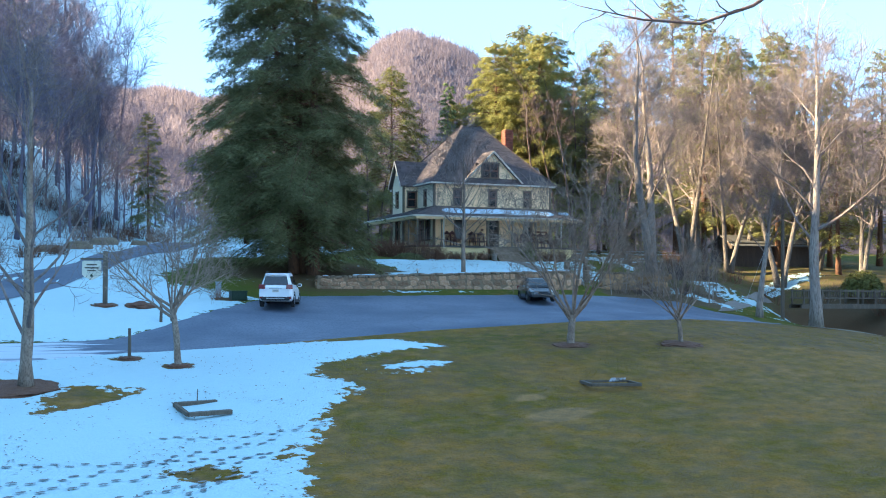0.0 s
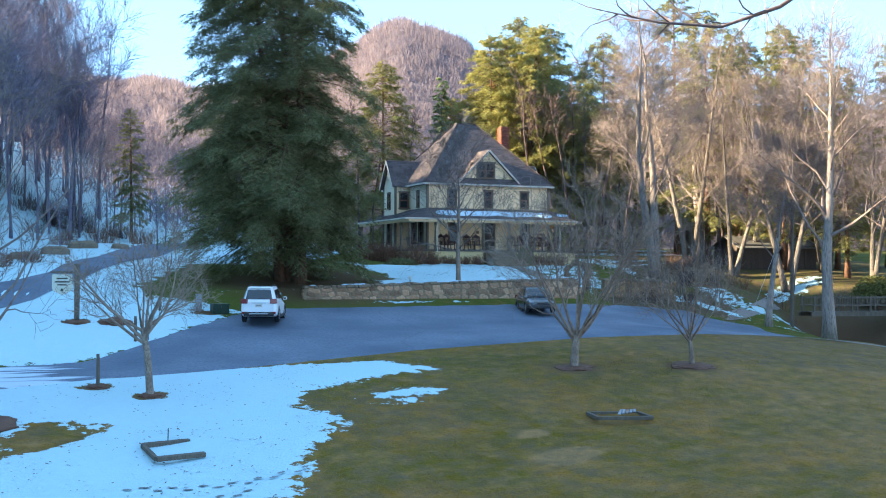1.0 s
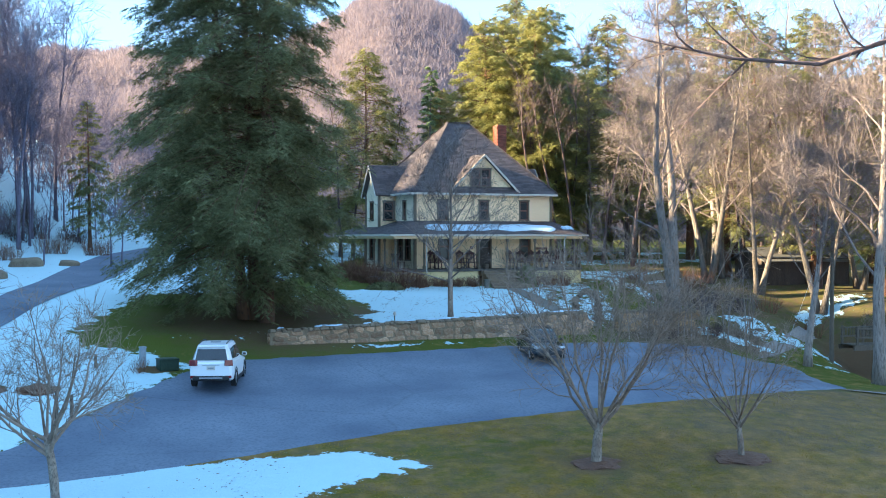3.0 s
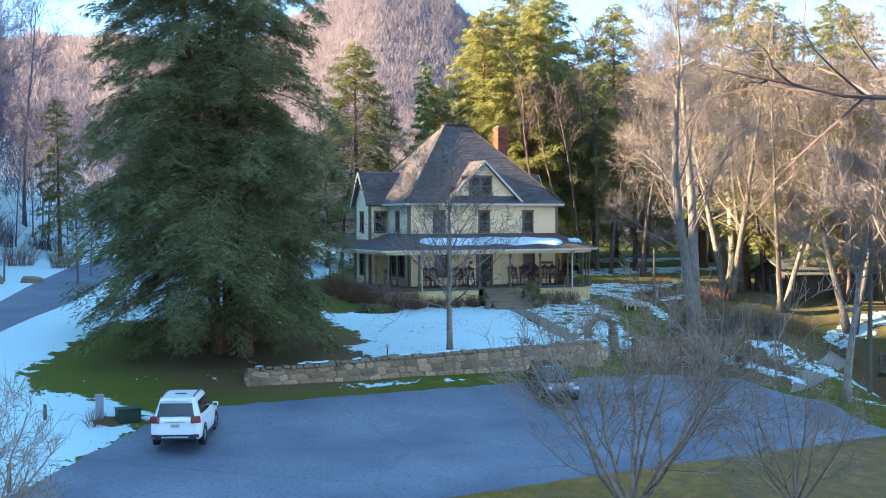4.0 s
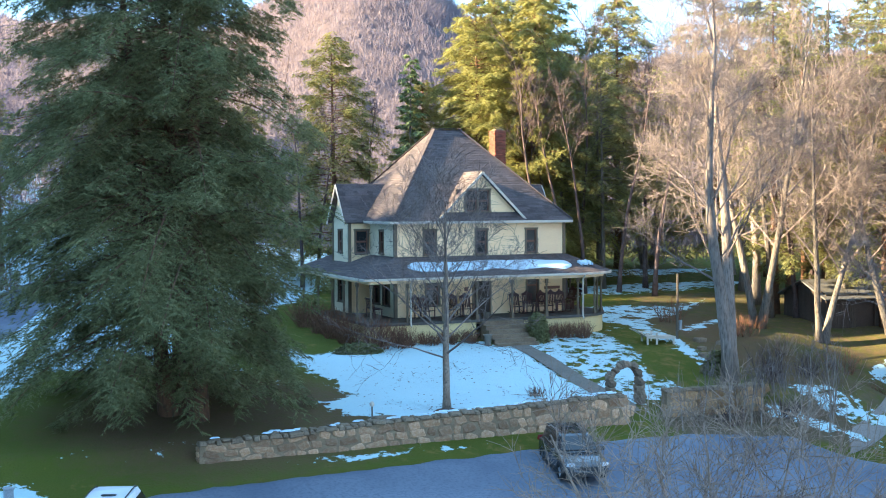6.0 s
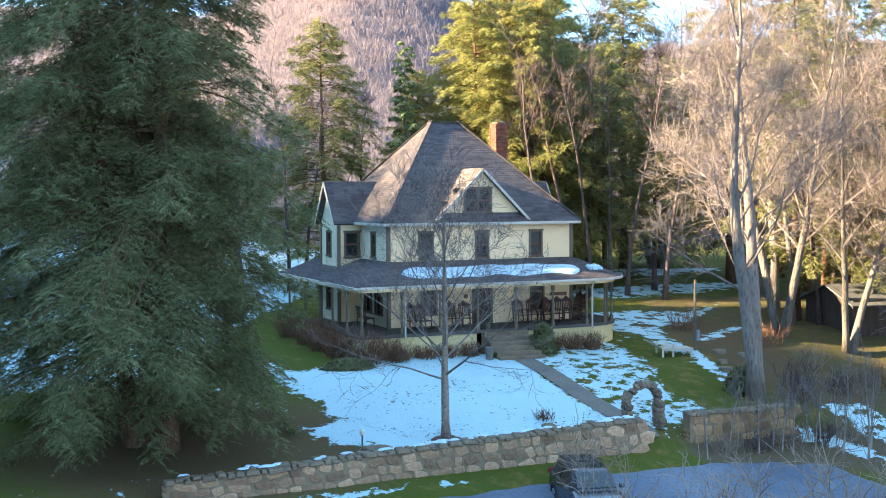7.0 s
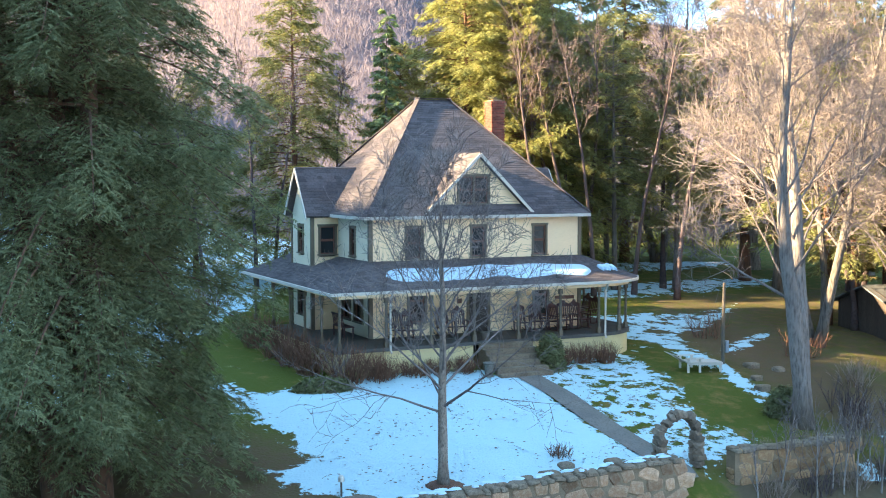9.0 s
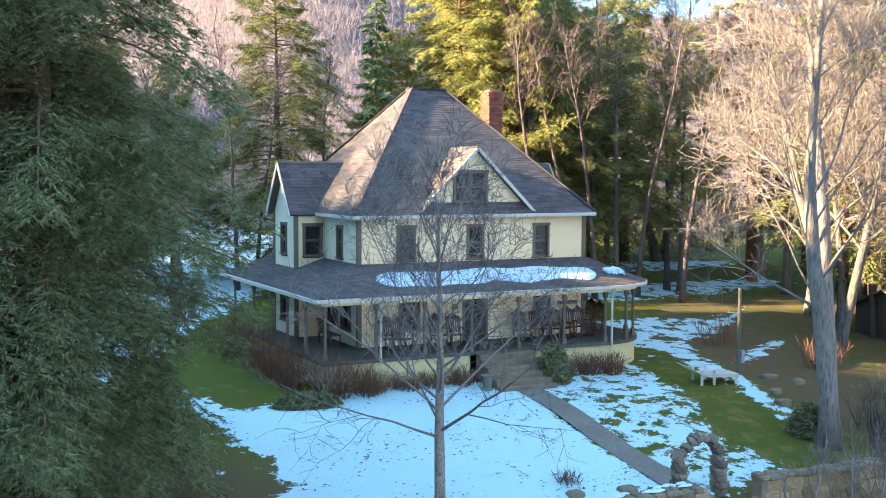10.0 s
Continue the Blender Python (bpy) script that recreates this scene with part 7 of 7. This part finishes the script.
# ---- footbridge ----
fb = thing("footbridge", "small wooden footbridge with slatted rails over the creek", "bridge", (49.6, 57.4, 4.3), -6)
for s in (-0.7, 0.7):
    part("beam", Shape().box((3.6, s, -0.12), (7.4, 0.16, 0.26)), M_POST, fb)
    for z in (0.45, 0.95):
        part("rail", Shape().box((3.6, s, z), (7.3, 0.07, 0.09)), M_POST, fb, bevel=0.008)
    for i in range(6):
        part("post", Shape().box((0.1 + i * 1.4, s, 0.45), (0.11, 0.11, 1.25)), M_POST, fb)
    for i in range(36):
        part("baluster", Shape().box((0.25 + i * 0.19, s, 0.7), (0.04, 0.04, 0.5)), M_POST, fb)
for i in range(36):
    part("plank", Shape().box((0.1 + i * 0.2, 0, 0.03), (0.18, 1.5, 0.045)), M_POST, fb)

# ---- shed ----
sd = thing("shed", "dark brown board shed with a grey snow-dusted roof", "shed", on(57.8, 72.4, -0.6), -8)
W_, D_, H_ = 6.6, 4.2, 2.2
for i in range(44):
    x = -W_ / 2 + (i + 0.5) * W_ / 44
    if 2.0 < x + W_ / 2 < 3.1:
        continue
    part("board", Shape().box((x, -D_ / 2 + rnd.uniform(-.01, .01), H_ / 2 - 0.3), (W_ / 44 - 0.012, 0.04, H_ + 0.6)), M_WOODWALL, sd)
# a filled box, its dark colour is the shade inside the shed
part("wall", Shape().box((0, 0, H_ / 2 - 0.3), (W_ - 0.1, D_ - 0.16, H_ + 0.5)), M_DOOR_SHADE, sd, "solid dark box for the unlit shed interior")
for s in (-1, 1):
    g = Shape()
    g.add([(s * W_ / 2, -D_ / 2, -0.6), (s * W_ / 2, D_ / 2, -0.6), (s * W_ / 2, D_ / 2, H_), (s * W_ / 2, 0, H_ + 0.75), (s * W_ / 2, -D_ / 2, H_), (s * (W_ / 2 - 0.06), -D_ / 2, -0.6), (s * (W_ / 2 - 0.06), D_ / 2, -0.6), (s * (W_ / 2 - 0.06), D_ / 2, H_), (s * (W_ / 2 - 0.06), 0, H_ + 0.75), (s * (W_ / 2 - 0.06), -D_ / 2, H_)],
          [(0, 1, 2, 3, 4), (9, 8, 7, 6, 5), (0, 4, 9, 5), (1, 6, 7, 2), (4, 3, 8, 9), (3, 2, 7, 8)])
    part("gable_wall", g, M_WOODWALL, sd)
for s in (-1, 1):
    part("roof_panel", slab((-W_ / 2 - 0.3, s * (D_ / 2 + 0.4), H_ - 0.2), (W_ / 2 + 0.3, s * (D_ / 2 + 0.4), H_ - 0.2), (W_ / 2 + 0.3, 0, H_ + 0.758), (-W_ / 2 - 0.3, 0, H_ + 0.758), 0.07), M_METALROOF, sd, "grey metal roof")

# ---- scattered leaves and tracks on the snow ----
def debris(count, seed, x0, x1, y0, y1, size, mat, label, need):
    r = np.random.default_rng(seed)
    x, y = r.uniform(x0, x1, count), r.uniform(y0, y1, count)
    s = cover(x, y)[0]
    patch = np.array([noise.noise(Vector((a * 0.5, b * 0.5, 5))) for a, b in zip(x, y)])
    ok = (s > need) & (patch + r.uniform(-.4, .4, count) > 0.05) & (inside(x, y, LOT) < -0.2)
    x, y = x[ok], y[ok]
    k = len(x)
    c = np.stack([x, y, height(x, y) + 0.085], 1)
    a = r.uniform(0, 6.283, k)
    u = np.stack([np.cos(a), np.sin(a), r.uniform(-.25, .25, k)], 1) * (size * r.uniform(0.5, 1.3, k))[:, None]
    v = np.stack([-np.sin(a), np.cos(a), r.uniform(-.25, .25, k)], 1) * (size * r.uniform(0.25, 0.6, k))[:, None]
    V = np.stack([c - u, c + v, c + u, c - u, c + u, c - v], 1).reshape(-1, 3)
    tagged(new("fallen_leaves", blades("fallen_leaves", V, mat)), label, "leaves", kind="stuff")


debris(5000, 3, -4, 13, 18, 45, 0.06, M_MULCH, "dead leaves scattered over the front snow", 0.1)
debris(5000, 4, 20, 41, 61, 73, 0.07, M_MULCH, "dead leaves scattered over the garden snow", 0.0)
debris(700, 5, -4, 16, 46, 90, 0.07, M_MULCH, "dead leaves scattered over the snow bank", 0.1)


def tracks(start, turn, count, seed):
    """A line of old footprints, as flat dark grey patches just above the snow."""
    r = random.Random(seed)
    sh = Shape()
    x, y, a = start[0], start[1], start[2]
    for i in range(count):
        a += r.gauss(0, 0.06) + turn
        x, y = x + math.cos(a) * 0.42, y + math.sin(a) * 0.42
        sx_ = x - math.sin(a) * 0.12 * (1 if i % 2 else -1)
        sy_ = y + math.cos(a) * 0.12 * (1 if i % 2 else -1)
        n = 8
        pts = []
        for k in range(n):
            t_ = 2 * math.pi * k / n
            u, v = 0.16 * math.cos(t_) * r.uniform(0.8, 1.1), 0.07 * math.sin(t_) * r.uniform(0.8, 1.2)
            px, py = sx_ + u * math.cos(a) - v * math.sin(a), sy_ + u * math.sin(a) + v * math.cos(a)
            pts.append((px, py, gz(px, py) + 0.085))
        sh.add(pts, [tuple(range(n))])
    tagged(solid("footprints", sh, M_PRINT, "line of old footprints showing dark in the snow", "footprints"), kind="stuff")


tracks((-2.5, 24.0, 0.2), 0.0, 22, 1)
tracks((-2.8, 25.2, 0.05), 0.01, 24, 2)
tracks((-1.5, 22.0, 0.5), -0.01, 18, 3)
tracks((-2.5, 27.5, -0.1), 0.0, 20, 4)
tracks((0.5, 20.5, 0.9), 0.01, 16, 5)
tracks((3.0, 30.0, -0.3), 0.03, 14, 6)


def grass_tufts(count, seed):
    """Short winter grass standing on the open lawn."""
    r = np.random.default_rng(seed)
    x, y = r.uniform(4, 47, count), r.uniform(17, 46, count)
    s = cover(x, y)[0]
    clump = np.array([noise.noise(Vector((a * 0.9, b * 0.9, 8))) for a, b in zip(x, y)])
    ok = (s < -0.25) & (cover(x, y)[3] < 0.25) & (inside(x, y, LOT) < -0.15) & (clump + r.uniform(-.5, .3, count) > -0.1)
    x, y = x[ok], y[ok]
    k = len(x)
    a = r.uniform(0, 6.283, k)
    w = np.stack([np.cos(a), np.sin(a), np.zeros(k)], 1) * (0.007 * r.uniform(0.6, 1.5, k))[:, None]
    b = np.stack([x, y, height(x, y)], 1)
    tip = b + np.stack([r.normal(0, .05, k), r.normal(0, .05, k), r.uniform(0.02, 0.055, k)], 1)
    V = np.stack([b - w, b + w, tip], 1).reshape(-1, 3)
    tagged(new("grass", blades("grass", V, M_GRASS)), "short olive and straw winter grass of the lawn", "grass", kind="stuff")


grass_tufts(220000, 6)
